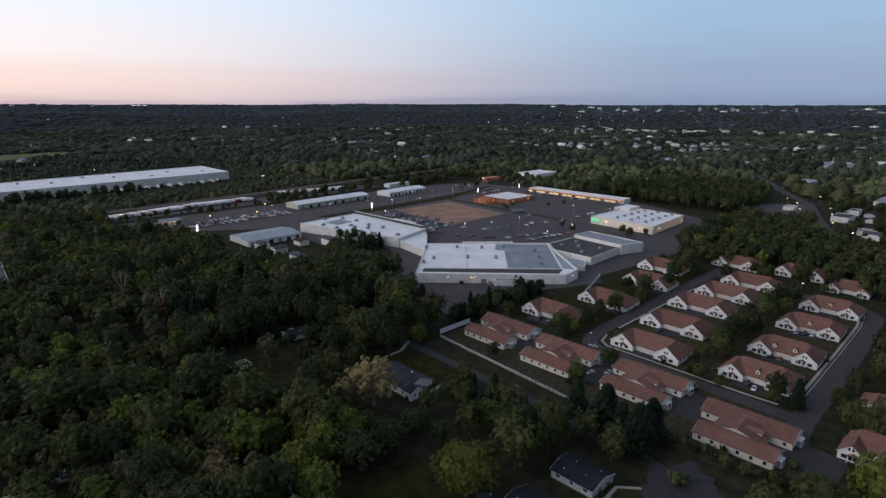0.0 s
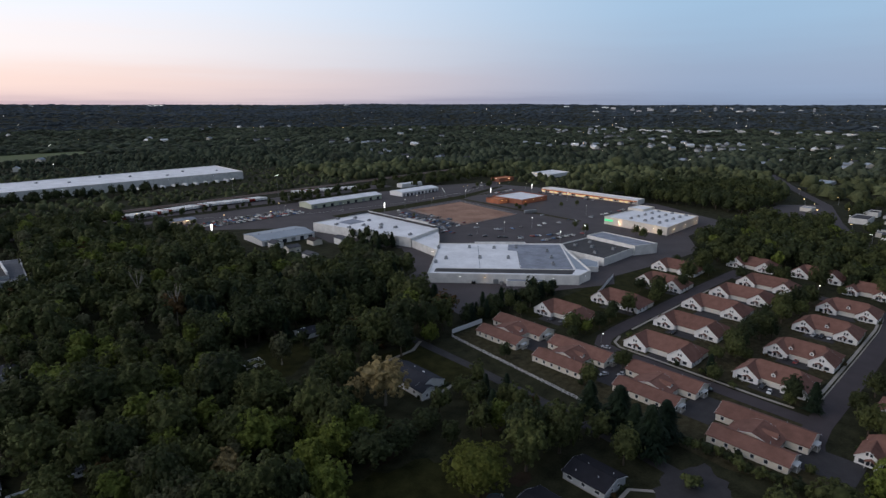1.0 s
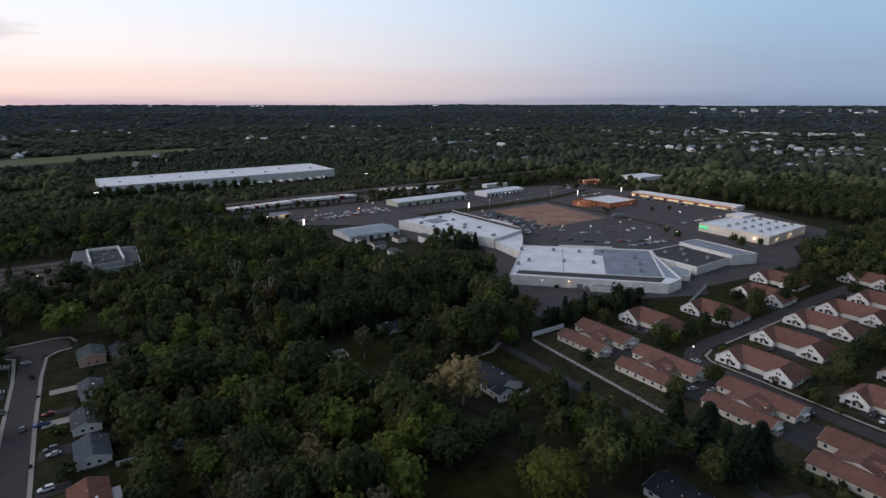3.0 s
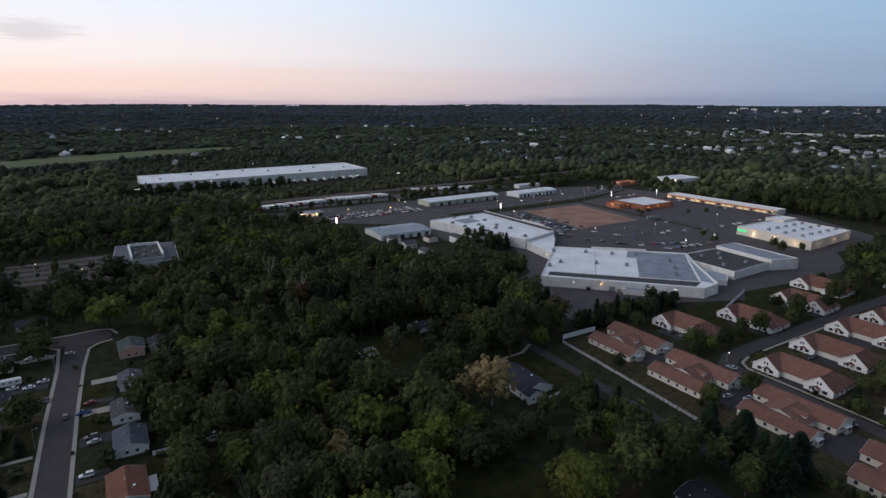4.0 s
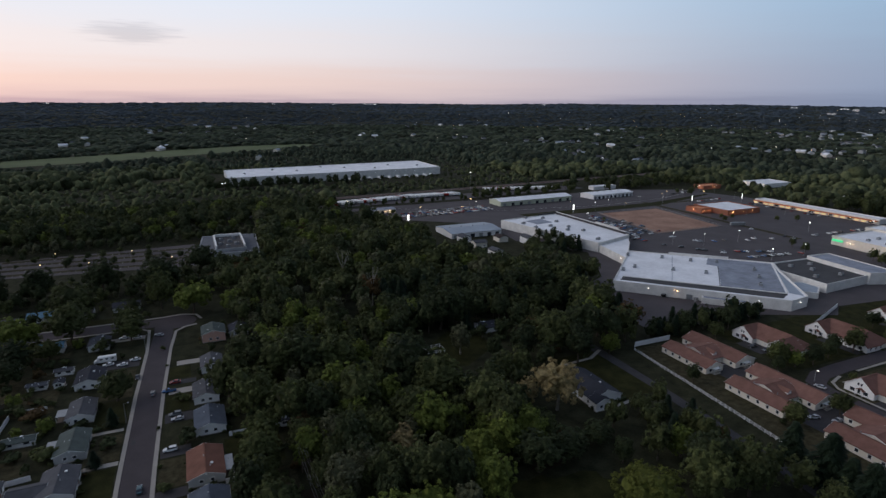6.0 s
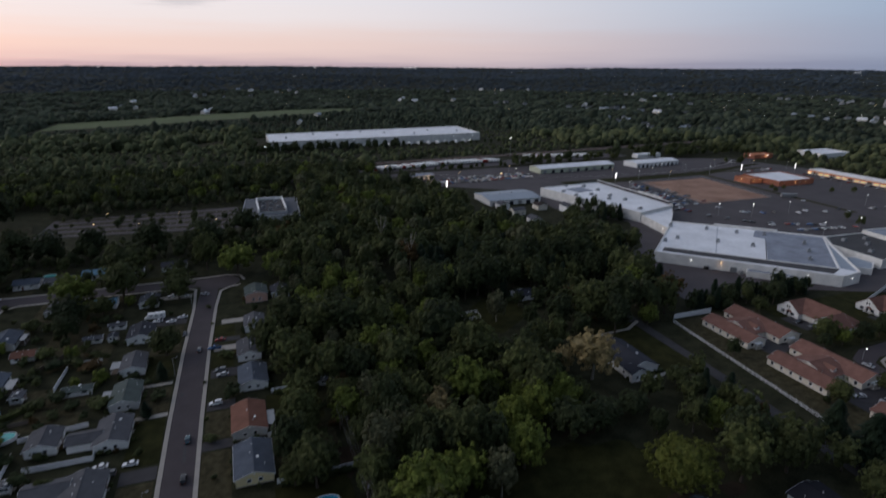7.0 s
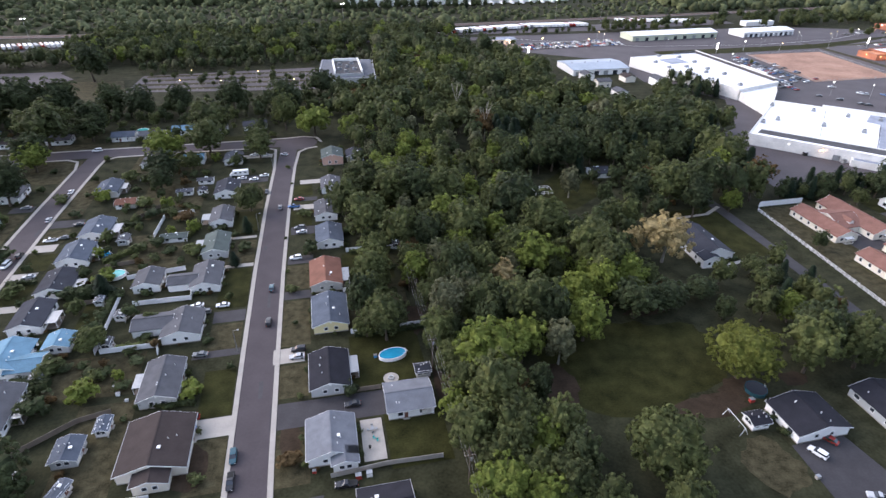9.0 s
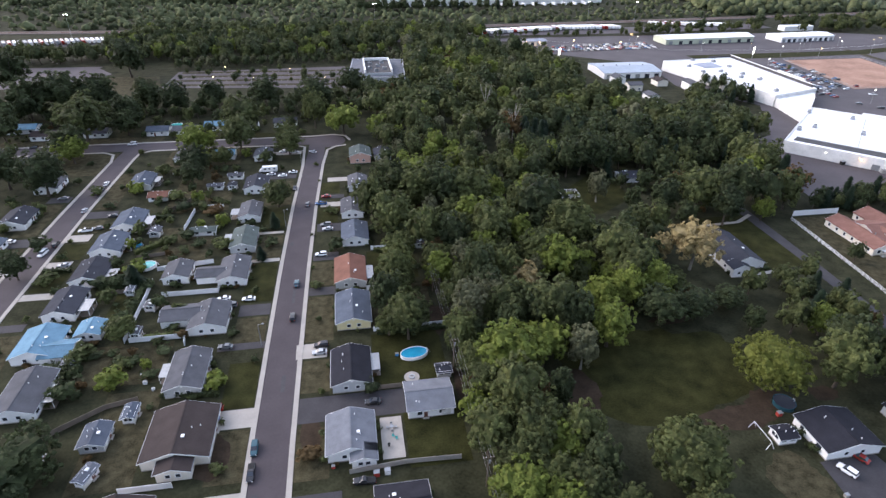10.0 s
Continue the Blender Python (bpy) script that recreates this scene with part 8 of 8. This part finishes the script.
for x0, y0, x1, y1, w, h, leaf in ((-93.6, 190.4, -79, 191.3, 2.8, 3.0, L_DEEP), (-95, 147, -84, 145, 2.6, 2.6, L_DEEP), (-77.5, 160, -77.5, 190, 2.2, 2.4, L_DEEP), (-70, 158.6, -58, 158.6, 1.6, 1.4, L_GREEN),
                                   (-58, 131, -42, 129, 1.6, 1.5, L_DEEP), (4, 150, 27, 150, 1.4, 1.6, L_DEEP), (6, 203, 22, 202, 1.6, 1.7, L_GREEN), (-118, 205, -108, 204, 1.6, 1.6, L_DEEP),
                                   (140, 166.8, 158, 168, 1.8, 1.3, L_DEEP), (-60, 226, -56, 240, 1.6, 1.7, L_GREEN), (-88, 214, -78, 222, 2.2, 2.0, L_GREEN), (-90, 246, -80, 244, 2.0, 2.0, L_DEEP)):
    hedge(x0, y0, x1, y1, w, h, leaf, "overgrown dark green hedge between gardens" if h > 2 else "low green hedge beside a fence")


# trees round the depot sheds and the truck yard
yr = random.Random(44)
for poly, n, lo_, hi_ in (([(330, 640), (470, 640), (470, 672), (400, 680), (330, 668)], 34, 0.4, 0.75), ([(470, 634), (640, 640), (660, 700), (560, 716), (480, 690)], 46, 0.45, 0.85),
                          ([(140, 642), (330, 640), (330, 652), (140, 656)], 30, 0.22, 0.48), ([(560, 640), (700, 630), (760, 700), (640, 720)], 36, 0.5, 0.9)):
    xs, ys = [p[0] for p in poly], [p[1] for p in poly]
    for _ in range(n * 3):
        x, y = yr.uniform(min(xs), max(xs)), yr.uniform(min(ys), max(ys))
        if inside(x, y, poly) and not (515 < x < 566 and 640 < y < 670):
            s = yr.uniform(lo_, hi_)
            join_later(yr.choice(FAR["green"] + FAR["deep"]), x, y, s, s * yr.uniform(0.85, 1.1), yr.uniform(0, 360))
            n -= 1
            if not n:
                break
# a dark screen of trees before the warehouse
wood([(20, 838), (250, 848), (250, 866), (20, 862)], 7.5, [("deep", 8), ("pine", 2)], 93, 0.5, 0.85, group="belt of trees", margin=0.0)
wood([(250, 846), (420, 858), (420, 866), (250, 860)], 11.0, [("deep", 6), ("green", 4)], 94, 0.3, 0.5, group="belt of trees", margin=0.0)


def bare_tree(x, y, h, seed):
    """A dead tree: a pale trunk that forks into bare limbs."""
    r_ = random.Random(seed)
    root = thing("bare_tree", "dead tree with bare pale limbs among green crowns", "tree", x, y)
    part("trunk", tube(bmesh.new(), (0, 0, -0.3), (0.3, 0.2, h * 0.55), 0.45, 0.3, 7), M_BARKPALE, root)
    for i in range(6):
        a = i * 1.1 + r_.random()
        q = (0.3 + math.cos(a) * h * 0.16, 0.2 + math.sin(a) * h * 0.16, h * r_.uniform(0.82, 1.05))
        bm = tube(bmesh.new(), (0.3, 0.2, h * 0.5), q, 0.26, 0.1, 5)
        tube(bm, ((0.3 + q[0]) / 2, (0.2 + q[1]) / 2, h * 0.5 + (q[2] - h * 0.5) / 2), (q[0] * 1.2 + r_.uniform(-1, 1), q[1] * 0.6, q[2] * 0.98), 0.13, 0.05, 4)
        part("limb", bm, M_BARKPALE, root)


bare_tree(88, 362, 24, 1), bare_tree(95, 318, 23, 2)
# rows of small trees in the lot behind the cross street
lr_ = random.Random(31)
for y0 in (480, 492, 504, 516):
    for k in range(12):
        s = lr_.uniform(0.2, 0.46)
        if lr_.random() < 0.62:
            join_later(lr_.choice(MID["deep"] + MID["green"]), -132 + 11 * k + lr_.uniform(-2, 2), y0 + 1 + lr_.uniform(-1.5, 1.5), s * 1.2, s, lr_.uniform(0, 360))
scrub = random.Random(60)
for x, y, s in BORDER:
    join_later(scrub.choice(SCRUB), x, y, s, s * scrub.uniform(0.7, 1.1), scrub.uniform(0, 360))
for poly, n in (([(27, 60), (62, 56), (50, 100), (86, 147), (121, 152), (98, 190), (98, 240), (60, 330), (16, 330), (13, 205), (29, 120)], 420),
                ([(-92, 100), (-58, 100), (-58, 320), (-92, 320)], 60), ([(-260, 190), (-150, 190), (-150, 330), (-260, 330)], 90), ([(-240, 350), (-20, 374), (-20, 386), (-240, 388)], 80), ([(120, 216), (175, 216), (160, 270), (124, 272)], 60)):
    xs, ys = [p[0] for p in poly], [p[1] for p in poly]
    for _ in range(n):
        x, y = scrub.uniform(min(xs), max(xs)), scrub.uniform(min(ys), max(ys))
        if inside(x, y, poly) and is_free(x, y, 0.5):
            join_later(scrub.choice(SCRUB), x, y, scrub.uniform(0.4, 1.2), scrub.uniform(0.35, 1.1), scrub.uniform(0, 360))
join_now()


# ---- far country: woods to the skyline, houses and lights among them ----
def far_woods(name, label, pts, radii, heights, segs, material, seed):
    """One mesh of many rough leafy domes, each an island of its own."""
    rs = np.random.RandomState(seed)
    n = len(pts)
    ring = np.arange(segs) * 2 * math.pi / segs
    levels = [(1.0, 0.12), (1.08, 0.5), (0.66, 0.86)]
    V = np.zeros((n, len(levels) * segs + 1, 3))
    spin = rs.uniform(0, 6.28, n)
    for k, (rk, hk) in enumerate(levels):
        jr = rs.uniform(0.55, 1.35, (n, segs))
        jz = rs.uniform(-0.16, 0.16, (n, segs))
        ang_ = ring[None] + spin[:, None] + 0.4 * k
        V[:, k * segs:(k + 1) * segs, 0] = pts[:, None, 0] + np.cos(ang_) * radii[:, None] * rk * jr
        V[:, k * segs:(k + 1) * segs, 1] = pts[:, None, 1] + np.sin(ang_) * radii[:, None] * rk * jr
        V[:, k * segs:(k + 1) * segs, 2] = pts[:, None, 2] + heights[:, None] * (hk + jz)
    V[:, -1] = pts
    V[:, -1, 2] += heights * rs.uniform(0.95, 1.15, n)
    per = len(levels) * segs + 1
    tri = []
    for k in range(len(levels) - 1):
        for i in range(segs):
            j = (i + 1) % segs
            a, b, c, d = k * segs + i, k * segs + j, (k + 1) * segs + j, (k + 1) * segs + i
            tri += [(a, b, c), (a, c, d)]
    top = (len(levels) - 1) * segs
    for i in range(segs):
        tri.append((top + i, top + (i + 1) % segs, per - 1))
    tri = np.array(tri)
    F = (tri[None] + (np.arange(n) * per)[:, None, None]).reshape(-1, 3)
    me = bpy.data.meshes.new(name)
    me.vertices.add(n * per)
    me.vertices.foreach_set("co", V.reshape(-1))
    me.loops.add(F.size)
    me.loops.foreach_set("vertex_index", F.reshape(-1))
    me.polygons.add(len(F))
    me.polygons.foreach_set("loop_start", np.arange(len(F)) * 3)
    me.polygons.foreach_set("use_smooth", np.ones(len(F), bool))
    me.materials.append(material)
    me.update(calc_edges=True)
    me.validate()
    tagged(new(name, me), label, "woods", kind="stuff")


def poly_mask(x, y, poly):
    m = np.zeros(len(x), bool)
    for i in range(len(poly)):
        (x0, y0), (x1, y1) = poly[i], poly[i - 1]
        if y0 == y1:
            continue
        c = (y0 > y) != (y1 > y)
        m ^= c & (x < (x1 - x0) * (y - y0) / (y1 - y0) + x0)
    return m


RAIL_Y = [p[1] for p in RAIL]
RAIL_X = [p[0] for p in RAIL]


def scatter(rmin, rmax, gap, seed, a0=-55, a1=92):
    """Jittered grid of places between two distances, over the bearings that lie ahead."""
    rs = np.random.RandomState(seed)
    g = np.arange(-rmax, rmax, gap)
    X, Y = np.meshgrid(g, g)
    X, Y = (X + rs.uniform(-0.7, 0.7, X.shape) * gap).ravel(), (Y + rs.uniform(-0.7, 0.7, Y.shape) * gap).ravel()
    R, A = np.hypot(X, Y), np.degrees(np.arctan2(X, Y))
    keep_ = (R > rmin) & (R < rmax) & (A > a0) & (A < a1)
    return X[keep_], Y[keep_], rs


def town(x, y):
    """How built-up the far country is at a place, 0 to 1."""
    n = np.sin(x * 0.0061 + 1.3) * np.cos(y * 0.0052 - 0.7) + 0.6 * np.sin(x * 0.013 + y * 0.009)
    return n


def clear_of_works(x, y):
    railline = np.interp(x, RAIL_X, RAIL_Y)
    m = (np.abs(y - railline) > 16)
    m &= ~((x > -440) & (x < 172) & (y < railline))
    m &= ~((x > 160) & (x < 690) & (y < railline - 10) & (y > 232))
    m &= ~((x > 172) & (x < 690) & (y <= 232) & (y > -70))
    m &= ~((x > -440) & (x < 172) & (y < 600))
    m &= ~((x > 30) & (x < 420) & (y > 845) & (y < 1035))
    m &= ~((x > 690) & (x < 890) & (y > 228) & (y < 420)) & ~((x > 570) & (x < 850) & (y > 0) & (y < 232))
    for a, b, w, l in SHOPS:
        m &= ~((x > a - 40) & (x < a + w + 8) & (y > b - 26) & (y < b + l + 8))
    m &= ~((x > 655) & (x < 720) & (y > 585) & (y < 625))
    m &= ~((x > 755) & (x < 832) & (y > 560) & (y < 622))
    road = np.interp(y, [-40, 30, 80, 120, 152, 190, 248, 345], [470, 520, 556, 610, 690, 802, 900, 1083])
    m &= ~((np.abs(x - road) < 24) & (y > -40) & (y < 345))
    for f in FIELDS:
        m &= ~poly_mask(x, y, f)
    return m


def rise_np(x, y):
    r, a = np.hypot(x, y), np.arctan2(x, y)
    s = np.clip((r - 2300) / 2600, 0, 1)
    return s ** 1.25 * (98 + 3.0 * np.sin(a * 9 + 1.0) + 2.0 * np.sin(a * 23) + 5.0 * np.sin(a * 1.3 + 0.9))


HOMES = []
hr = random.Random(77)
for _ in range(4000):
    a, r = math.radians(hr.uniform(-10, 84)), 1250 + 1500 * hr.random() ** 0.8
    x, y = r * math.sin(a), r * math.cos(a)
    if len(HOMES) >= 80 or not clear_of_works(np.array([x]), np.array([y]))[0] or town(x, y) < 0.15 or any((x - p) ** 2 + (y - q) ** 2 < 500 for p, q in HOMES):
        continue
    HOMES.append((x, y))
SUBURB = []
for _ in range(9000):
    a, r = math.radians(hr.choice((hr.uniform(24, 86), hr.uniform(52, 86)))), 1250 + 1350 * hr.random()
    x, y = r * math.sin(a), r * math.cos(a)
    if len(SUBURB) >= 130 or not clear_of_works(np.array([x]), np.array([y]))[0] or town(x, y) < -0.1 + 0.5 * hr.random() or any((x - p) ** 2 + (y - q) ** 2 < 700 for p, q in HOMES + SUBURB):
        continue
    SUBURB.append((x, y))
HX, HY = np.array([p[0] for p in HOMES + SUBURB]), np.array([p[1] for p in HOMES + SUBURB])


def thin(x, y, rs, d):
    m = clear_of_works(x, y)
    m &= rs.uniform(size=len(x)) > np.clip(town(x, y) * 0.35, 0, 0.4)
    for i in range(len(HX)):
        # no trees towards the camera from each house, so that it shows
        rr = math.hypot(HX[i], HY[i])
        ux, uy = HX[i] / rr, HY[i] / rr
        along, across = (x - HX[i]) * ux + (y - HY[i]) * uy, (x - HX[i]) * uy - (y - HY[i]) * ux
        m &= ~((np.abs(across) < d * 0.75) & (along > -52) & (along < 12))
    return m


def swell(x, y):
    """Taller and lower stands of trees alternate over the far country."""
    return 1 + 0.3 * np.sin(x * 0.011 + 2.0 * np.sin(y * 0.006)) * np.cos(y * 0.017 + 1.5 * np.sin(x * 0.004))


x, y, rs = scatter(560, 1500, 11.0, 1)
m = thin(x, y, rs, 15)
low = (y > 735) & (x < 520) & (np.hypot(x, y) < 1350) & ((x > 30) | (y < 930))
P3 = np.stack([x, y, rise_np(x, y) - 1.0], 1)[m]
S = np.exp(rs.normal(0, 0.22, len(P3))) * np.where(low[m], 0.52, 1.0) * swell(x, y)[m]
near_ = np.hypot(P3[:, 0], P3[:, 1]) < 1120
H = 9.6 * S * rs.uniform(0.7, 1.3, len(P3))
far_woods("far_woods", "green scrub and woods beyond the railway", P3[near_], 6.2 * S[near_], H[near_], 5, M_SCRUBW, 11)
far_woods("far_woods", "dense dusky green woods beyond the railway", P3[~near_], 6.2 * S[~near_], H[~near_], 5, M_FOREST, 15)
x, y, rs = scatter(1500, 2700, 23, 2, -30)
m = thin(x, y, rs, 17)
P3 = np.stack([x, y, rise_np(x, y) - 1.0], 1)[m]
S = rs.uniform(0.7, 1.3, len(P3)) * swell(x, y)[m]
far_woods("far_woods", "dusky woods in the middle distance", P3, 12 * S, 8.5 * S, 5, M_FOREST, 12)
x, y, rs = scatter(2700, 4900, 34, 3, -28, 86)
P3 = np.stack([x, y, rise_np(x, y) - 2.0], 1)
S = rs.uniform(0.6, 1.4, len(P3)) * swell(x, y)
# past about 3.7 km the woods take the hazier of two painted colours
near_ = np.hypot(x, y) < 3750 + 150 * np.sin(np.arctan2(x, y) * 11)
far_woods("far_woods", "woods before the skyline with bluish haze in their colour", P3[near_], 14 * S[near_], 5.5 * S[near_], 5, M_WOODS_HAZE, 13)
far_woods("far_woods", "wooded hills at the skyline paled by haze in their colour", P3[~near_], 16 * S[~near_], 4.5 * S[~near_], 5, M_HILLS_HAZE, 16)
x, y, rs = scatter(300, 1300, 50, 4, 92, 305)
P3 = np.stack([x, y, rise_np(x, y) - 1.0], 1)
S = rs.uniform(0.8, 1.3, len(P3))
far_woods("far_woods", "woods behind the viewpoint", P3, 20 * S, 14 * S, 5, M_FOREST, 14)


def far_house(label, w, l, h, roof, wall):
    root = thing("far_house", label, "house", group="far houses")
    part("wall", gable_walls(bmesh.new(), w, -l / 2, l / 2, h, h + w * 0.3), wall, root)
    part("roof", gable_roof(bmesh.new(), w, -l / 2, l / 2, h, h + w * 0.3, 0.5, 0.3), roof, root)
    return root


KINDS = [far_house("far white house among trees", 11, 15, 6.0, M_ROOFB, M_CREAM), far_house("far pale house with a dark roof among trees", 11, 16, 5.5, ROOFS["grey"], M_PALE),
         far_house("far low house with a light grey roof", 13, 20, 5.0, M_ROOFW, M_CREAM)]
for i, (x, y) in enumerate(HOMES):
    k = KINDS[i % 3]
    mtx = pose(x, y, float(rise_np(np.array(x), np.array(y))), 0, 0, hr.uniform(0, 180))
    if i < 3:
        k.matrix_basis = mtx
    else:
        copy_thing(k, mtx)


sub_wall, sub_roof, sub_dark = bmesh.new(), bmesh.new(), bmesh.new()
for i, (x, y) in enumerate(SUBURB):
    w, l, h = hr.uniform(8, 12), hr.uniform(11, 20), hr.choice((3.2, 5.6, 6.2))
    mtx = pose(x, y, float(rise_np(np.array(x), np.array(y))), 0, 0, hr.uniform(0, 180))
    for bm, make in ((sub_wall, gable_walls), (sub_roof if i % 3 == 0 else sub_dark, gable_roof)):
        one = bmesh.new()
        make(one, w, -l / 2, l / 2, h, h + w * 0.28)
        one.transform(mtx)
        me = bpy.data.meshes.new("tmp")
        one.to_mesh(me)
        one.free()
        bm.from_mesh(me)
        bpy.data.meshes.remove(me)
for n, bm, m_, lab in (("suburb_walls", sub_wall, M_PALE, "pale walls of a far suburb among trees"), ("suburb_roofs", sub_roof, M_ROOFB, "light grey roofs of a far suburb"), ("suburb_roofs", sub_dark, ROOFS["grey"], "dark grey roofs of a far suburb")):
    tagged(new(n, mesh_of(n, bm, m_)), lab, "houses", kind="stuff")


def bearing(az, r):
    """A place r metres off, at a bearing in degrees from the street grid's north, clockwise."""
    a = radians(az)
    x, y = r * math.sin(a), r * math.cos(a)
    return x, y, float(rise_np(np.array(x), np.array(y)))


def far_block(az, r, w, d, h, label="pale distant block on the skyline", lit=0, mats=None):
    x, y, z = bearing(az, r)
    root = thing("far_block", label, "building", x, y, z, -az, group="distant blocks")
    bm = boxm(-w / 2, w / 2, 0, d, -2, h)
    box(bm, -w * 0.2, w * 0.2, d * 0.2, d * 0.8, h, h + 2.5)
    part("wall", bm, mats or M_PANEL, root)
    nwin = max(2, min(lit or 2, int(w / 9)))
    for i in range(nwin):
        part("window", boxm(-w / 2 + (i + 0.3) * w / nwin, -w / 2 + (i + 0.7) * w / nwin, -0.3, -0.05, h * 0.45, h * 0.62), G_SIGN if i < lit else M_GLASS, root)
    return root
CITY = random.Random(9)
for i in range(34):
    az = CITY.uniform(57, 86)
    far_block(az, CITY.uniform(3950, 4400), CITY.uniform(12, 42), 20, CITY.choice((4, 5, 6, 7, 9, 12)), "pale distant town block on the skyline", CITY.choice((0, 1, 1, 2)), CITY.choice((M_PANEL, M_PALE, M_PANEL, M_PALE)))
for az, w in ((60.5, 30), (67.4, 36), (74.8, 24), (70, 40)):
    far_block(az, 4150, w * 0.5, 25, 20, "tall distant block over the town skyline", 0, M_PALE)
for az, r, w in ((61.5, 2520, 60), (63.0, 2500, 110), (64.8, 2560, 80), (67.6, 2520, 120), (69.5, 2560, 50), (77.4, 2500, 50), (79.0, 2950, 30), (80.2, 2980, 36), (75.2, 2440, 50), (57.5, 2700, 50), (59.2, 2650, 60)):
    far_block(az, r, w * 0.8, 40, 6, "long low white commercial hall far off", 1 if w > 70 else 0, M_PANEL)
for az, r, w in ((33.5, 4700, 40), (16.9, 4700, 110), (13.6, 4700, 40), (-9.8, 4700, 30), (8.0, 4650, 26), (54.5, 4550, 40), (58.0, 4500, 50)):
    far_block(az, r, w, 25, 8, "lit works on the far skyline", 3, M_PALE)


def far_lamp(az, r, h, material, size):
    x, y, z = bearing(az, r)
    root = thing("far_lamp", "far street lamp, a point of light", "lamp", x, y, z, 0, group="far lamps")
    part("post", tube(bmesh.new(), (0, 0, 0), (0, 0, h), 0.2, 0.15, 5), M_STEEL, root)
    part("head", boxm(-size, size, -size, size, h, h + size), material, root)


for i in range(60):
    az = CITY.uniform(4, 86) if i < 45 else CITY.uniform(48, 86)
    r = CITY.uniform(900, 4300)
    x, y, _ = bearing(az, r)
    if not clear_of_works(np.array([x]), np.array([y]))[0]:
        continue
    far_lamp(az, r, 15, CITY.choice((G_LAMP, G_LAMP, G_COOL, G_AMBER)), 0.2 + r / 6000)

# countless small street lights strewn over the far suburbs
posts = bmesh.new()
heads = {G_LAMP: bmesh.new(), G_COOL: bmesh.new(), G_AMBER: bmesh.new()}
for i in range(420):
    az = CITY.choice((CITY.uniform(2, 86), CITY.uniform(46, 86), CITY.uniform(52, 86)))
    r = 1300 + 3100 * CITY.random()
    x, y, z = bearing(az, r)
    if not clear_of_works(np.array([x]), np.array([y]))[0] or town(x, y) < -0.5:
        continue
    q = 0.10 + r / 9000
    tube(posts, (x, y, z), (x, y, z + 17), 0.2, 0.15, 4)
    box(heads[CITY.choice((G_LAMP, G_LAMP, G_COOL, G_AMBER))], x - q, x + q, y - q, y + q, z + 17, z + 17 + q)
tagged(new("far_lamp_posts", mesh_of("far_lamp_posts", posts, M_STEEL)), "thin posts of street lights in far suburbs", "lamps", kind="stuff")
for m_, bm in heads.items():
    tagged(new("far_lamp_heads", mesh_of("far_lamp_heads", bm, m_)), "points of street light among far woods", "lamps", kind="stuff")
